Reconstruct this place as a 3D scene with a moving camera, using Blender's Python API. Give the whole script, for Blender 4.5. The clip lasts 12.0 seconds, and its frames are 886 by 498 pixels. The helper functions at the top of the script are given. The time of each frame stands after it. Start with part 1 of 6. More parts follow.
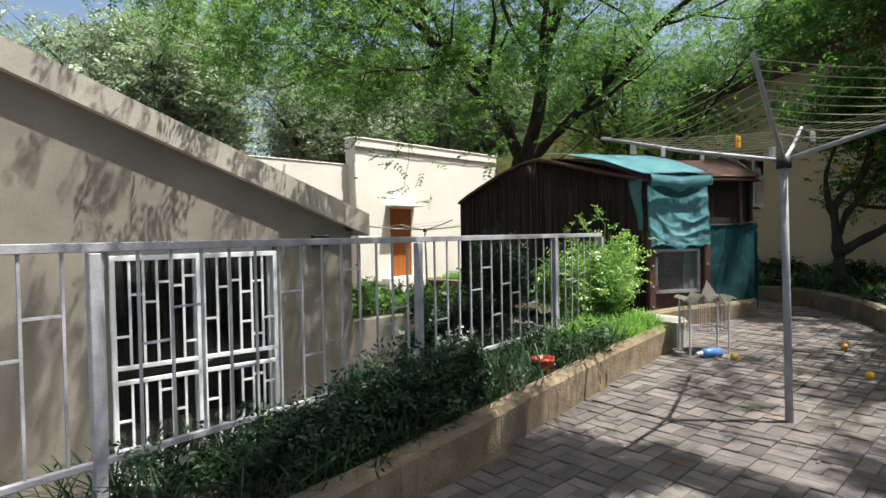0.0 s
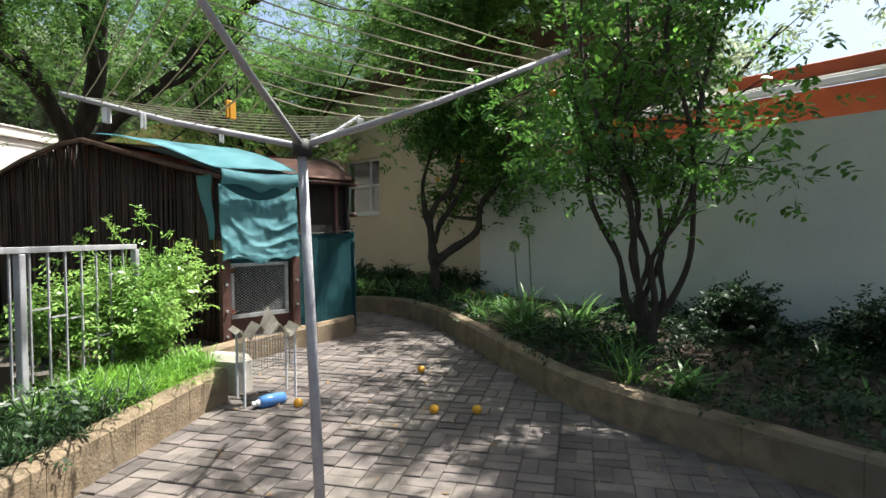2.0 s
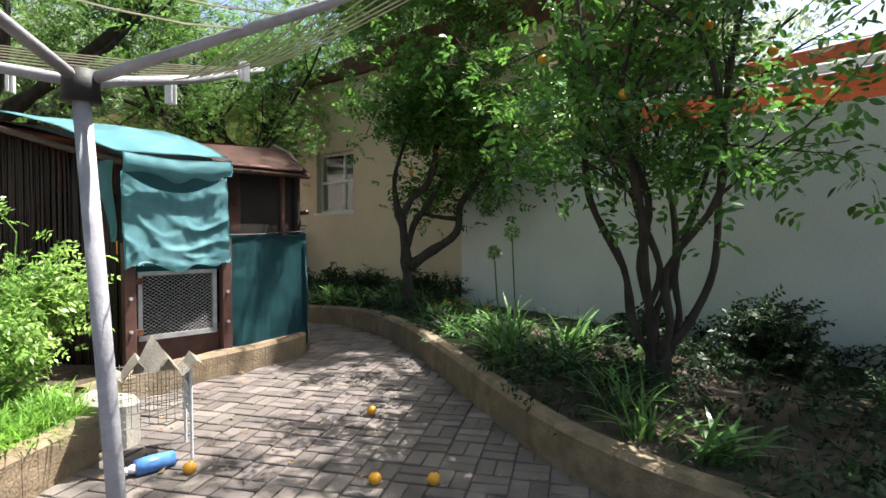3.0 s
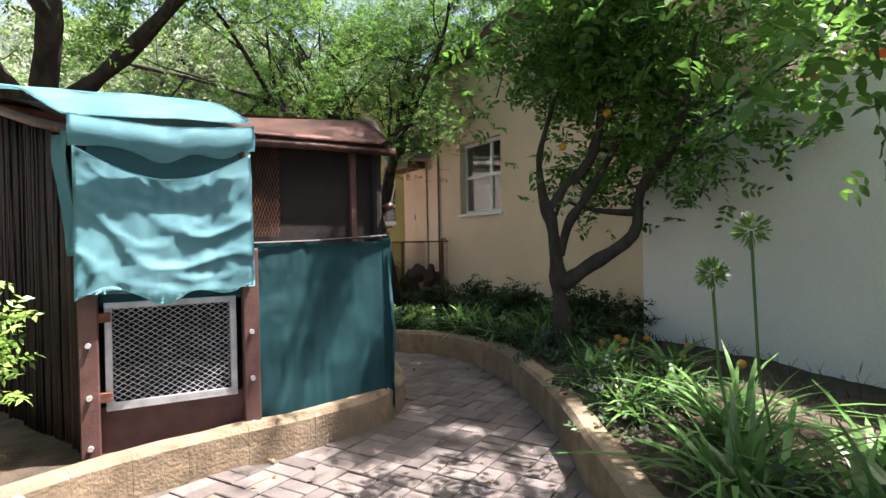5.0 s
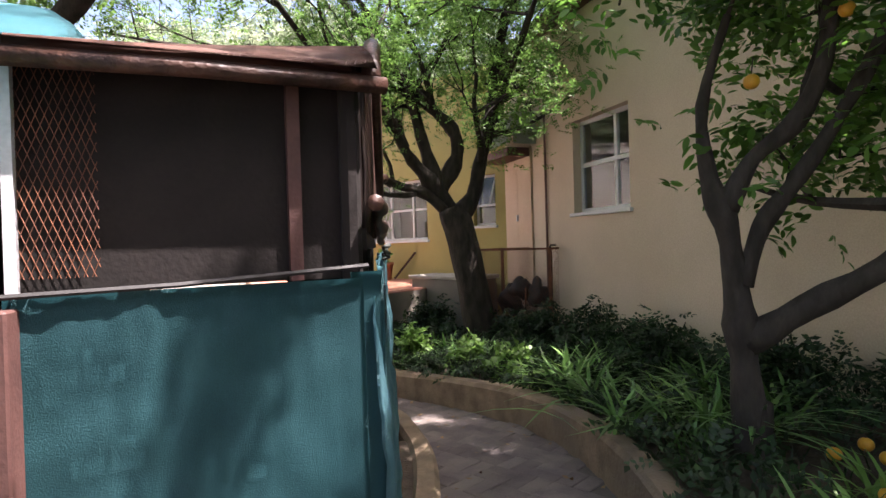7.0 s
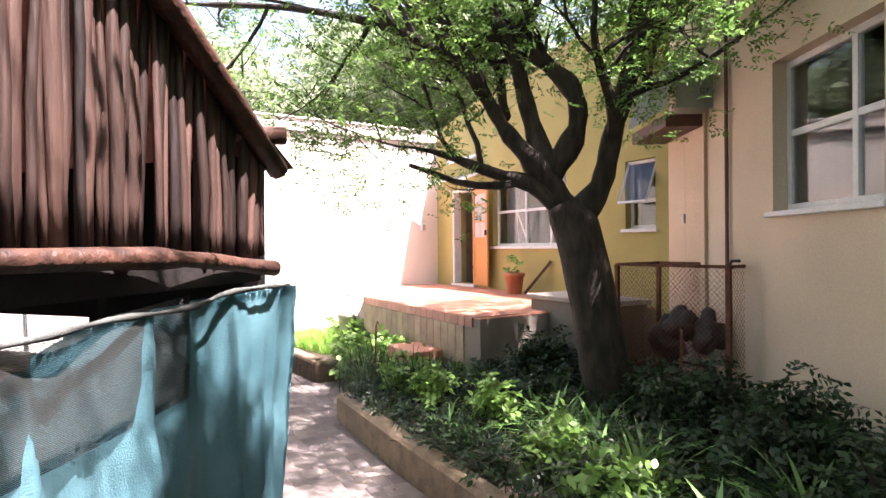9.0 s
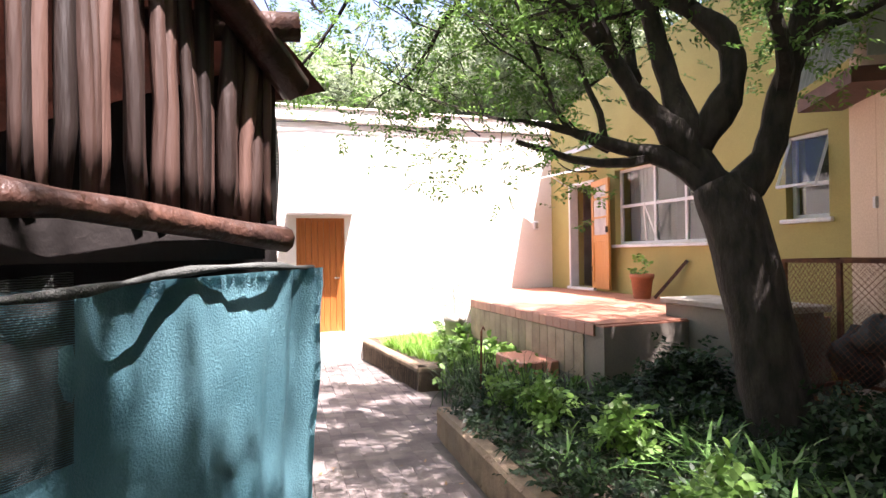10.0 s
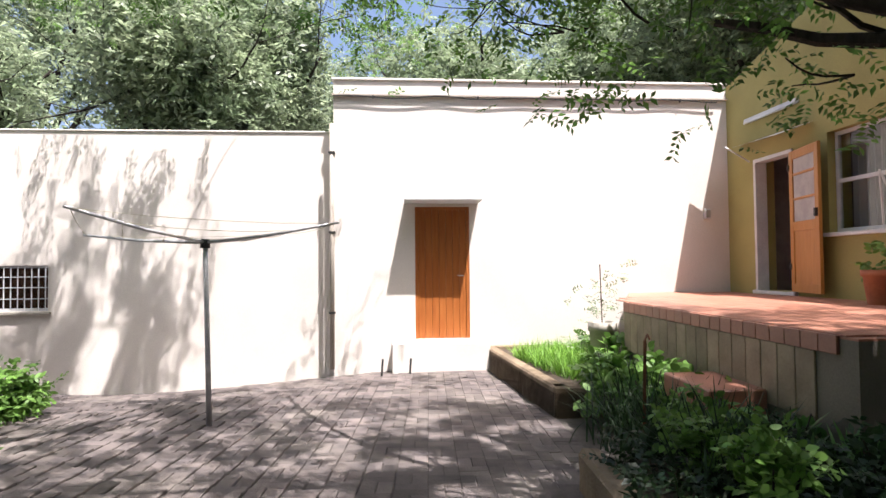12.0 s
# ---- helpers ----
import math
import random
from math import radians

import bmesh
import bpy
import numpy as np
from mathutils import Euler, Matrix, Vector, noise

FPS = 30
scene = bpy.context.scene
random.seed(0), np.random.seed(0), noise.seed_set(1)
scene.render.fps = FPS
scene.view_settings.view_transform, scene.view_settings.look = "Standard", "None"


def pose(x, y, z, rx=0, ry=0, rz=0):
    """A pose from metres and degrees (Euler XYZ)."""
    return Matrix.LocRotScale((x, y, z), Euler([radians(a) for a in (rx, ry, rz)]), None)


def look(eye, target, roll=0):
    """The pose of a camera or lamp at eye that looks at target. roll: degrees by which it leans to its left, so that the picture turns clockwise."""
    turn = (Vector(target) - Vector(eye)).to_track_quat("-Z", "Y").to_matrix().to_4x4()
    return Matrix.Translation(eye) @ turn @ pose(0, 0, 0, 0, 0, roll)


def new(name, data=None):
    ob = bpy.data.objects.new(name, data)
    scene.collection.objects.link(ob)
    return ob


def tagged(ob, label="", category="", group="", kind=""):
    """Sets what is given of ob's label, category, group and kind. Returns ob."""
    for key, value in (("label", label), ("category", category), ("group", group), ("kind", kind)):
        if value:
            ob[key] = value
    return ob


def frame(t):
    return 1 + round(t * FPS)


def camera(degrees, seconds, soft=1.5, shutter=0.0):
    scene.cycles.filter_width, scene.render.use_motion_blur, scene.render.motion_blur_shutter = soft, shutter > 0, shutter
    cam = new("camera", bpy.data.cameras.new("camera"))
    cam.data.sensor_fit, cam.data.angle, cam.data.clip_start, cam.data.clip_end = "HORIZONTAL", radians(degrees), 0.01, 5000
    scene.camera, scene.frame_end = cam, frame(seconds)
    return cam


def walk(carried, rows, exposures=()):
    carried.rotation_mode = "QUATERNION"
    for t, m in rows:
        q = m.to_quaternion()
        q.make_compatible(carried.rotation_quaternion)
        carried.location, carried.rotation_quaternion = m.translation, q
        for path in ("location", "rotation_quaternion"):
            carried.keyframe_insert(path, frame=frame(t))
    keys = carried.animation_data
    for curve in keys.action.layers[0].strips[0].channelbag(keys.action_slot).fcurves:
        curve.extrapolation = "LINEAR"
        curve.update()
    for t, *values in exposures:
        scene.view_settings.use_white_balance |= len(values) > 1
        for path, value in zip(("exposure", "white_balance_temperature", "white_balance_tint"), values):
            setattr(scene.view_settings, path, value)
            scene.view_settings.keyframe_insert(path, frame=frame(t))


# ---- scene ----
cam = camera(76.5, 12.0)
PATH = [
    (0, (0.075, -0.526, 1.391), (0.0, 1.472, 1.342), -1.0),
    (0.5, (0.303, -0.249, 1.395), (0.636, 1.722, 1.351), -0.7),
    (1, (0.605, 0.074, 1.389), (1.212, 1.979, 1.346), -0.7),
    (1.5, (0.997, 0.425, 1.407), (1.863, 2.228, 1.362), -0.7),
    (2, (1.426, 0.762, 1.433), (2.461, 2.472, 1.383), -0.6),
    (2.5, (1.836, 1.159, 1.43), (2.897, 2.854, 1.379), -0.4),
    (2.7, (2.006, 1.331, 1.447), (3.069, 3.025, 1.398), -0.3),
    (4.3, (3.151, 2.904, 1.463), (3.978, 4.724, 1.419), -0.6),
    (4.5, (3.287, 3.087, 1.461), (4.034, 4.942, 1.427), -0.8),
    (5, (3.578, 3.539, 1.449), (4.056, 5.48, 1.423), -1.1),
    (5.5, (3.848, 4.047, 1.488), (4.214, 6.013, 1.466), -1.1),
    (6, (4.065, 4.61, 1.512), (4.335, 6.592, 1.491), -1.5),
    (6.5, (4.203, 5.146, 1.528), (4.329, 7.142, 1.51), -1.5),
    (6.7, (4.25, 5.332, 1.539), (4.341, 7.33, 1.521), -1.5),
    (8.3, (4.87, 7.086, 1.657), (4.573, 9.063, 1.641), -1.5),
    (8.5, (4.975, 7.341, 1.66), (4.588, 9.303, 1.645), -0.9),
    (9, (5.096, 7.918, 1.657), (4.49, 9.824, 1.649), -0.5),
    (9.5, (4.996, 8.309, 1.612), (4.221, 10.153, 1.612), -0.8),
    (10, (4.855, 8.665, 1.557), (3.88, 10.411, 1.572), -0.8),
    (10.5, (4.674, 9.021, 1.497), (3.557, 10.68, 1.521), -0.6),
    (11, (4.5, 9.349, 1.433), (3.271, 10.926, 1.47), -0.6),
    (11.5, (4.302, 9.676, 1.359), (2.984, 11.179, 1.408), -0.4),
    (12, (4.099, 9.99, 1.291), (2.724, 11.441, 1.353), -0.5),
]
EXPOSURES = [(0, 1.12, 6300, 4), (2.5, 1.66, 6350, 6), (4.5, 2.2, 6450, 14), (5, 2.25, 6450, 16), (6.5, 2.25, 6500, 22), (8.5, 3.05, 6500, 28),
             (9.5, 2.98, 6450, 26), (10, 2.75, 6400, 26), (11, 1.95, 6350, 24), (12, 1.48, 6200, 16)]
walk(cam, [(t, look(eye, target, roll)) for t, eye, target, roll in PATH], EXPOSURES)

# ---- world, sun, exposure ----
SUN_DIR = Vector((0.40, -0.095, 1.0)).normalized()
world = bpy.data.worlds.new("sky")
scene.world = world
world.use_nodes = True
wn = world.node_tree.nodes
sky = wn.new("ShaderNodeTexSky")
sky.sky_type = "NISHITA"
sky.sun_disc = False
sky.sun_elevation = math.asin(SUN_DIR.z)
sky.sun_rotation = math.atan2(SUN_DIR.x, SUN_DIR.y)
sky.dust_density = 5.0
wn["Background"].inputs["Strength"].default_value = 0.095
world.node_tree.links.new(sky.outputs[0], wn["Background"].inputs[0])
sun = new("sun", bpy.data.lights.new("sun", "SUN"))
sun.data.energy = 5.0
sun.data.angle = radians(0.55)
sun.data.color = (1.0, 0.95, 0.88)
sun.matrix_world = look(SUN_DIR * 30, (0, 0, 0))


# ---- materials ----
MATS = {}


def mat(name, base, second=None, scale=6.0, rough=0.8, bump=0.2, fine=60.0, metal=0.0, stretch=(1, 1, 1), stain=None, island=0.0, spec=0.4, trans=0.0, objvar=0.0):
    """A surface with two scales of variation, grain and relief, in metres."""
    if name in MATS:
        return MATS[name]
    m = bpy.data.materials.new(name)
    m.use_nodes = True
    nt = m.node_tree
    n, l = nt.nodes, nt.links
    b = n["Principled BSDF"]
    b.inputs["Roughness"].default_value = rough
    b.inputs["Metallic"].default_value = metal
    b.inputs["Specular IOR Level"].default_value = spec
    geo = n.new("ShaderNodeNewGeometry")
    mp = n.new("ShaderNodeMapping")
    mp.inputs["Scale"].default_value = stretch
    l.new(geo.outputs["Position"], mp.inputs[0])
    big = n.new("ShaderNodeTexNoise")
    big.inputs["Scale"].default_value = scale
    big.inputs["Detail"].default_value = 5
    small = n.new("ShaderNodeTexNoise")
    small.inputs["Scale"].default_value = fine
    small.inputs["Detail"].default_value = 3
    l.new(mp.outputs[0], big.inputs[0])
    l.new(mp.outputs[0], small.inputs[0])
    second = second or tuple(c * 0.72 for c in base)
    ramp = n.new("ShaderNodeValToRGB")
    ramp.color_ramp.elements[0].position, ramp.color_ramp.elements[1].position = 0.35, 0.65
    ramp.color_ramp.elements[0].color = (*second, 1)
    ramp.color_ramp.elements[1].color = (*base, 1)
    l.new(big.outputs["Fac"], ramp.inputs[0])
    mul = n.new("ShaderNodeMix")
    mul.data_type, mul.blend_type = "RGBA", "MULTIPLY"
    mul.inputs["Factor"].default_value = 0.35
    l.new(ramp.outputs[0], mul.inputs["A"])
    l.new(small.outputs["Fac"], mul.inputs["B"])
    out = mul.outputs["Result"]
    if stain:
        st = n.new("ShaderNodeTexNoise")
        st.inputs["Scale"].default_value = scale * 0.25
        st.inputs["Detail"].default_value = 8
        l.new(mp.outputs[0], st.inputs[0])
        r2 = n.new("ShaderNodeValToRGB")
        r2.color_ramp.elements[0].position, r2.color_ramp.elements[1].position = 0.5, 0.68
        l.new(st.outputs["Fac"], r2.inputs[0])
        mx = n.new("ShaderNodeMix")
        mx.data_type = "RGBA"
        l.new(r2.outputs[0], mx.inputs["Factor"])
        l.new(out, mx.inputs["A"])
        mx.inputs["B"].default_value = (*stain, 1)
        out = mx.outputs["Result"]
    if island or objvar:
        hsv = n.new("ShaderNodeHueSaturation")
        mr = n.new("ShaderNodeMapRange")
        amount = island or objvar
        mr.inputs["To Min"].default_value, mr.inputs["To Max"].default_value = 1 - amount, 1 + amount
        if island:
            l.new(geo.outputs["Random Per Island"], mr.inputs[0])
        else:
            oi = n.new("ShaderNodeObjectInfo")
            l.new(oi.outputs["Random"], mr.inputs[0])
        l.new(mr.outputs[0], hsv.inputs["Value"])
        l.new(out, hsv.inputs["Color"])
        out = hsv.outputs[0]
    l.new(out, b.inputs["Base Color"])
    if bump:
        bm_ = n.new("ShaderNodeBump")
        bm_.inputs["Strength"].default_value = bump
        bm_.inputs["Distance"].default_value = 0.01
        add = n.new("ShaderNodeMath")
        l.new(big.outputs["Fac"], add.inputs[0])
        l.new(small.outputs["Fac"], add.inputs[1])
        l.new(add.outputs[0], bm_.inputs["Height"])
        l.new(bm_.outputs[0], b.inputs["Normal"])
    if trans:
        tr = n.new("ShaderNodeBsdfTranslucent")
        l.new(out, tr.inputs[0])
        ms = n.new("ShaderNodeMixShader")
        ms.inputs[0].default_value = trans
        l.new(b.outputs[0], ms.inputs[1])
        l.new(tr.outputs[0], ms.inputs[2])
        l.new(ms.outputs[0], n["Material Output"].inputs[0])
    MATS[name] = m
    return m


M_PAVE = mat("paving_brick", (0.165, 0.135, 0.123), (0.1, 0.085, 0.082), 5, 0.85, 0.5, 70, island=0.3, stain=(0.14, 0.12, 0.105))
M_PAVE_ONE = mat("paving_brick_single", (0.165, 0.135, 0.123), (0.1, 0.085, 0.082), 5, 0.85, 0.5, 70, objvar=0.3, stain=(0.14, 0.12, 0.105))
M_SAND = mat("joint_sand", (0.12, 0.105, 0.09), None, 8, 0.95, 0.5, 120)
M_SOIL = mat("garden_soil", (0.09, 0.065, 0.045), (0.04, 0.03, 0.02), 7, 0.95, 0.8, 60)
M_KERB = mat("kerb_plaster", (0.29, 0.215, 0.14), (0.17, 0.125, 0.08), 7, 0.9, 0.7, 55, stain=(0.14, 0.11, 0.08))
M_WHITE = mat("white_wall_paint", (0.8, 0.8, 0.76), (0.73, 0.73, 0.7), 1.2, 0.75, 0.12, 90)
M_CREAM = mat("cream_wall_paint", (0.78, 0.72, 0.66), (0.72, 0.66, 0.6), 1.0, 0.8, 0.12, 80)
M_OLIVE = mat("olive_wall_paint", (0.42, 0.36, 0.13), (0.36, 0.31, 0.11), 1.5, 0.8, 0.12, 80)
M_TAN = mat("tan_wall_paint", (0.7, 0.57, 0.43), (0.63, 0.51, 0.38), 1.3, 0.8, 0.12, 80)
M_GREY = mat("grey_render", (0.25, 0.22, 0.18), (0.2, 0.175, 0.145), 2.0, 0.85, 0.2, 70)
M_FASCIA = mat("painted_fascia", (0.45, 0.4, 0.34), (0.36, 0.32, 0.27), 3.0, 0.75, 0.2, 50)
M_WPAINT = mat("white_paint", (0.75, 0.75, 0.76), (0.66, 0.66, 0.68), 6, 0.45, 0.1, 60)
M_STEELW = mat("painted_steel", (0.45, 0.44, 0.47), (0.33, 0.32, 0.35), 9, 0.5, 0.15, 90)
M_GALV = mat("galvanised_steel", (0.6, 0.6, 0.61), (0.42, 0.42, 0.43), 12, 0.45, 0.1, 120, metal=0.35)
M_WIRE = mat("line_cord", (0.55, 0.5, 0.35), None, 9, 0.7, 0.0)
M_DARK = mat("dark_iron", (0.03, 0.028, 0.027), None, 9, 0.6, 0.1)
M_RUST = mat("rusty_steel", (0.2, 0.075, 0.035), (0.1, 0.04, 0.025), 14, 0.85, 0.4, 90)
M_BROWN = mat("brown_painted_steel", (0.13, 0.06, 0.05), (0.09, 0.042, 0.036), 8, 0.6, 0.2, 80)
# same reed twice: gable shade and side sun are put into the colours
M_REED = mat("shaded_reed", (0.045, 0.02, 0.016), (0.012, 0.006, 0.005), 12, 0.5, 0.6, 60, stretch=(1, 1, 0.15), island=0.45)
M_REEDL = mat("sunlit_reed", (0.1, 0.055, 0.042), (0.018, 0.009, 0.007), 9, 0.55, 0.6, 60, stretch=(1, 1, 0.12), island=0.7)
M_POLE = mat("stained_pole_wood", (0.1, 0.045, 0.03), (0.035, 0.017, 0.013), 14, 0.5, 0.6, 50, island=0.2)
# one teal cloth in three tones: sun and shade are put into the colours
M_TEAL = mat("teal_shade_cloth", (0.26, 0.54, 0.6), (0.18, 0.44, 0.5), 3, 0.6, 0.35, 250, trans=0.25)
M_TEALD = mat("shaded_teal_cloth", (0.045, 0.16, 0.18), (0.03, 0.12, 0.14), 3, 0.6, 0.35, 250, trans=0.2)
M_TEALS = mat("half_lit_teal_cloth", (0.21, 0.44, 0.5), (0.1, 0.26, 0.31), 3, 0.5, 0.35, 250, trans=0.15)
M_NETG = mat("dark_shade_net", (0.12, 0.13, 0.12), (0.05, 0.055, 0.05), 9, 0.8, 0.5, 260, trans=0.15)
# near black: the shade of the aviary's interior is put into this colour
M_DARKIN = mat("shaded_dark_board", (0.018, 0.013, 0.011), None, 7, 0.9, 0.2)
M_ROOFR = mat("rusty_roof_sheet", (0.15, 0.07, 0.05), (0.08, 0.04, 0.03), 5, 0.8, 0.3, 60)
M_BARK = mat("rough_bark", (0.052, 0.04, 0.031), (0.018, 0.014, 0.011), 14, 0.95, 1.0, 60, stretch=(1, 1, 0.35))
M_BARK2 = mat("citrus_bark", (0.07, 0.055, 0.045), (0.035, 0.028, 0.022), 12, 0.9, 0.6, 60, stretch=(1, 1, 0.4))
M_ACACIA = mat("acacia_leaf", (0.17, 0.31, 0.065), (0.09, 0.19, 0.045), 1.2, 0.5, 0, 5, island=0.45, trans=0.55)
M_CITRUS = mat("citrus_leaf", (0.14, 0.3, 0.05), (0.075, 0.18, 0.035), 1.5, 0.35, 0, 5, island=0.45, trans=0.5)
M_FARLEAF = mat("grey_green_leaf", (0.38, 0.45, 0.28), (0.22, 0.29, 0.16), 0.8, 0.4, 0, 5, island=0.5, trans=0.45)
M_BUSH = mat("light_green_leaf", (0.21, 0.38, 0.08), (0.13, 0.25, 0.055), 2, 0.45, 0, 5, island=0.4, trans=0.4)
M_VINE = mat("sunlit_vine_leaf", (0.34, 0.52, 0.13), (0.2, 0.36, 0.08), 2, 0.35, 0, 5, island=0.5, trans=0.4)
M_STRAP = mat("strap_leaf", (0.19, 0.36, 0.1), (0.09, 0.2, 0.055), 3, 0.32, 0, 5, island=0.4, trans=0.3)
M_GRASS = mat("bright_grass", (0.24, 0.45, 0.06), (0.15, 0.32, 0.045), 3, 0.5, 0, 5, island=0.35, trans=0.4)
M_DGRASS = mat("dark_groundcover", (0.034, 0.075, 0.024), (0.018, 0.042, 0.015), 3, 0.5, 0, 5, island=0.5, trans=0.25)
M_WOODO = mat("orange_varnished_wood", (0.42, 0.14, 0.035), (0.34, 0.1, 0.022), 5, 0.4, 0.15, 50, stretch=(6, 6, 0.5))
M_PINE = mat("yellow_varnished_wood", (0.52, 0.24, 0.06), (0.45, 0.19, 0.045), 5, 0.4, 0.15, 50, stretch=(6, 6, 0.5))
M_TILE = mat("red_terrace_tile", (0.45, 0.2, 0.13), (0.36, 0.16, 0.11), 3, 0.45, 0.15, 40, objvar=0.15)
M_FACE = mat("buff_face_tile", (0.42, 0.33, 0.23), (0.3, 0.23, 0.16), 5, 0.7, 0.2, 50, objvar=0.15)
M_ORANGEP = mat("orange_fascia_paint", (0.55, 0.12, 0.04), (0.48, 0.1, 0.035), 3, 0.6, 0.1)
M_CONC = mat("pale_concrete", (0.5, 0.46, 0.4), (0.36, 0.33, 0.28), 4, 0.9, 0.4, 60)
M_TERRA = mat("terracotta", (0.42, 0.16, 0.08), (0.34, 0.13, 0.07), 8, 0.8, 0.2, 60)
M_FRUIT = mat("orange_peel", (0.75, 0.38, 0.03), (0.65, 0.3, 0.03), 10, 0.45, 0.15, 150)
M_DEAD = mat("fallen_leaf", (0.25, 0.15, 0.06), (0.16, 0.1, 0.05), 5, 0.7, 0, 5, island=0.5)
M_FLOWER = mat("white_petal", (0.75, 0.76, 0.68), None, 5, 0.6, 0, 5, trans=0.3)
M_BLACKROOM = mat("room_interior", (0.2, 0.16, 0.14), None, 2, 0.9, 0)
M_CURTAIN = mat("room_curtain", (0.5, 0.47, 0.46), (0.4, 0.38, 0.38), 6, 0.8, 0.1)
M_BLUE = mat("blue_plastic", (0.1, 0.25, 0.6), None, 9, 0.35, 0.1)
M_RED = mat("red_plastic", (0.5, 0.06, 0.03), None, 9, 0.4, 0.1)
M_CORR = mat("grey_corrugated_sheet", (0.36, 0.4, 0.37), (0.28, 0.31, 0.29), 4, 0.5, 0.1)


def glass_mat():
    m = bpy.data.materials.new("window_glass")
    m.use_nodes = True
    n, l = m.node_tree.nodes, m.node_tree.links
    gl = n.new("ShaderNodeBsdfGlossy")
    gl.inputs["Roughness"].default_value = 0.02
    tr = n.new("ShaderNodeBsdfTransparent")
    tr.inputs[0].default_value = (0.85, 0.88, 0.88, 1)
    lw = n.new("ShaderNodeLayerWeight")
    lw.inputs["Blend"].default_value = 0.5
    pw = n.new("ShaderNodeMath")
    pw.operation = "POWER"
    pw.inputs[1].default_value = 5
    l.new(lw.outputs["Facing"], pw.inputs[0])
    fr = n.new("ShaderNodeMath")
    fr.operation = "MULTIPLY_ADD"
    fr.inputs[1].default_value, fr.inputs[2].default_value = 0.9, 0.05
    l.new(pw.outputs[0], fr.inputs[0])
    mx = n.new("ShaderNodeMixShader")
    l.new(fr.outputs[0], mx.inputs[0])
    l.new(tr.outputs[0], mx.inputs[1])
    l.new(gl.outputs[0], mx.inputs[2])
    l.new(mx.outputs[0], n["Material Output"].inputs[0])
    return m


M_GLASS = glass_mat()


def net_mat():
    """A loose dark weave: fine threads with light between them."""
    m = bpy.data.materials.new("open_shade_net")
    m.use_nodes = True
    n, l = m.node_tree.nodes, m.node_tree.links
    b = n["Principled BSDF"]
    b.inputs["Base Color"].default_value = (0.09, 0.1, 0.095, 1)
    b.inputs["Roughness"].default_value = 0.8
    geo = n.new("ShaderNodeNewGeometry")
    wave = n.new("ShaderNodeTexWave")
    wave.bands_direction = "Z"
    wave.inputs["Scale"].default_value = 95
    wave.inputs["Distortion"].default_value = 2.5
    wave.inputs["Detail"].default_value = 2
    l.new(geo.outputs["Position"], wave.inputs[0])
    th = n.new("ShaderNodeMath")
    th.operation = "GREATER_THAN"
    th.inputs[1].default_value = 0.66
    l.new(wave.outputs["Fac"], th.inputs[0])
    tr = n.new("ShaderNodeBsdfTransparent")
    mx = n.new("ShaderNodeMixShader")
    l.new(th.outputs[0], mx.inputs[0])
    l.new(b.outputs[0], mx.inputs[1])
    l.new(tr.outputs[0], mx.inputs[2])
    l.new(mx.outputs[0], n["Material Output"].inputs[0])
    return m


M_NETSEE = net_mat()


# ---- mesh helpers ----
def from_bm(name, bm, material):
    me = bpy.data.meshes.new(name)
    bm.to_mesh(me)
    bm.free()
    me.materials.append(material)
    return new(name, me)


def part(name, bm, material, parent=None, label="", smooth=False):
    ob = from_bm(name, bm, material)
    if smooth:
        for p in ob.data.polygons:
            p.use_smooth = True
    if parent:
        ob.parent = parent
    if label:
        ob["label"] = label
    return ob


def thing(name, label, category, group="", at=(0, 0, 0), kind=""):
    e = new(name)
    e.location = at
    e.empty_display_size = 0.1
    return tagged(e, label, category, group, kind)


def add_box(bm, c, size, m=None, bevel=0.0):
    """A box with centre c and full size; m turns it about its centre."""
    t = Matrix.Translation(c) @ (m or Matrix()) @ Matrix.Diagonal((*size, 1))
    r = bmesh.ops.create_cube(bm, size=1.0, matrix=t)
    if bevel:
        es = list({e for v in r["verts"] for e in v.link_edges})
        bmesh.ops.bevel(bm, geom=es, offset=bevel, segments=1, affect="EDGES")
    return bm


def box(c, size, rz=0.0, bevel=0.0, m=None):
    return add_box(bmesh.new(), c, size, m or Matrix.Rotation(rz, 4, "Z"), bevel)


def tube(bm, pts, radii, sides=7, cap=True):
    """A round bar through points, with its radius at each."""
    pts = [Vector(p) for p in pts]
    if not hasattr(radii, "__len__"):
        radii = [radii] * len(pts)
    rings = []
    prev = None
    for i, p in enumerate(pts):
        d = (pts[min(i + 1, len(pts) - 1)] - pts[max(i - 1, 0)]).normalized()
        a = d.orthogonal().normalized() if prev is None else (prev - d * prev.dot(d)).normalized()
        prev = a
        b = d.cross(a)
        rings.append([bm.verts.new(p + (a * math.cos(k * math.tau / sides) + b * math.sin(k * math.tau / sides)) * radii[i]) for k in range(sides)])
    for r0, r1 in zip(rings, rings[1:]):
        for k in range(sides):
            bm.faces.new((r0[k], r0[(k + 1) % sides], r1[(k + 1) % sides], r1[k]))
    if cap:
        bm.faces.new(rings[0][::-1])
        bm.faces.new(rings[-1])
    return bm


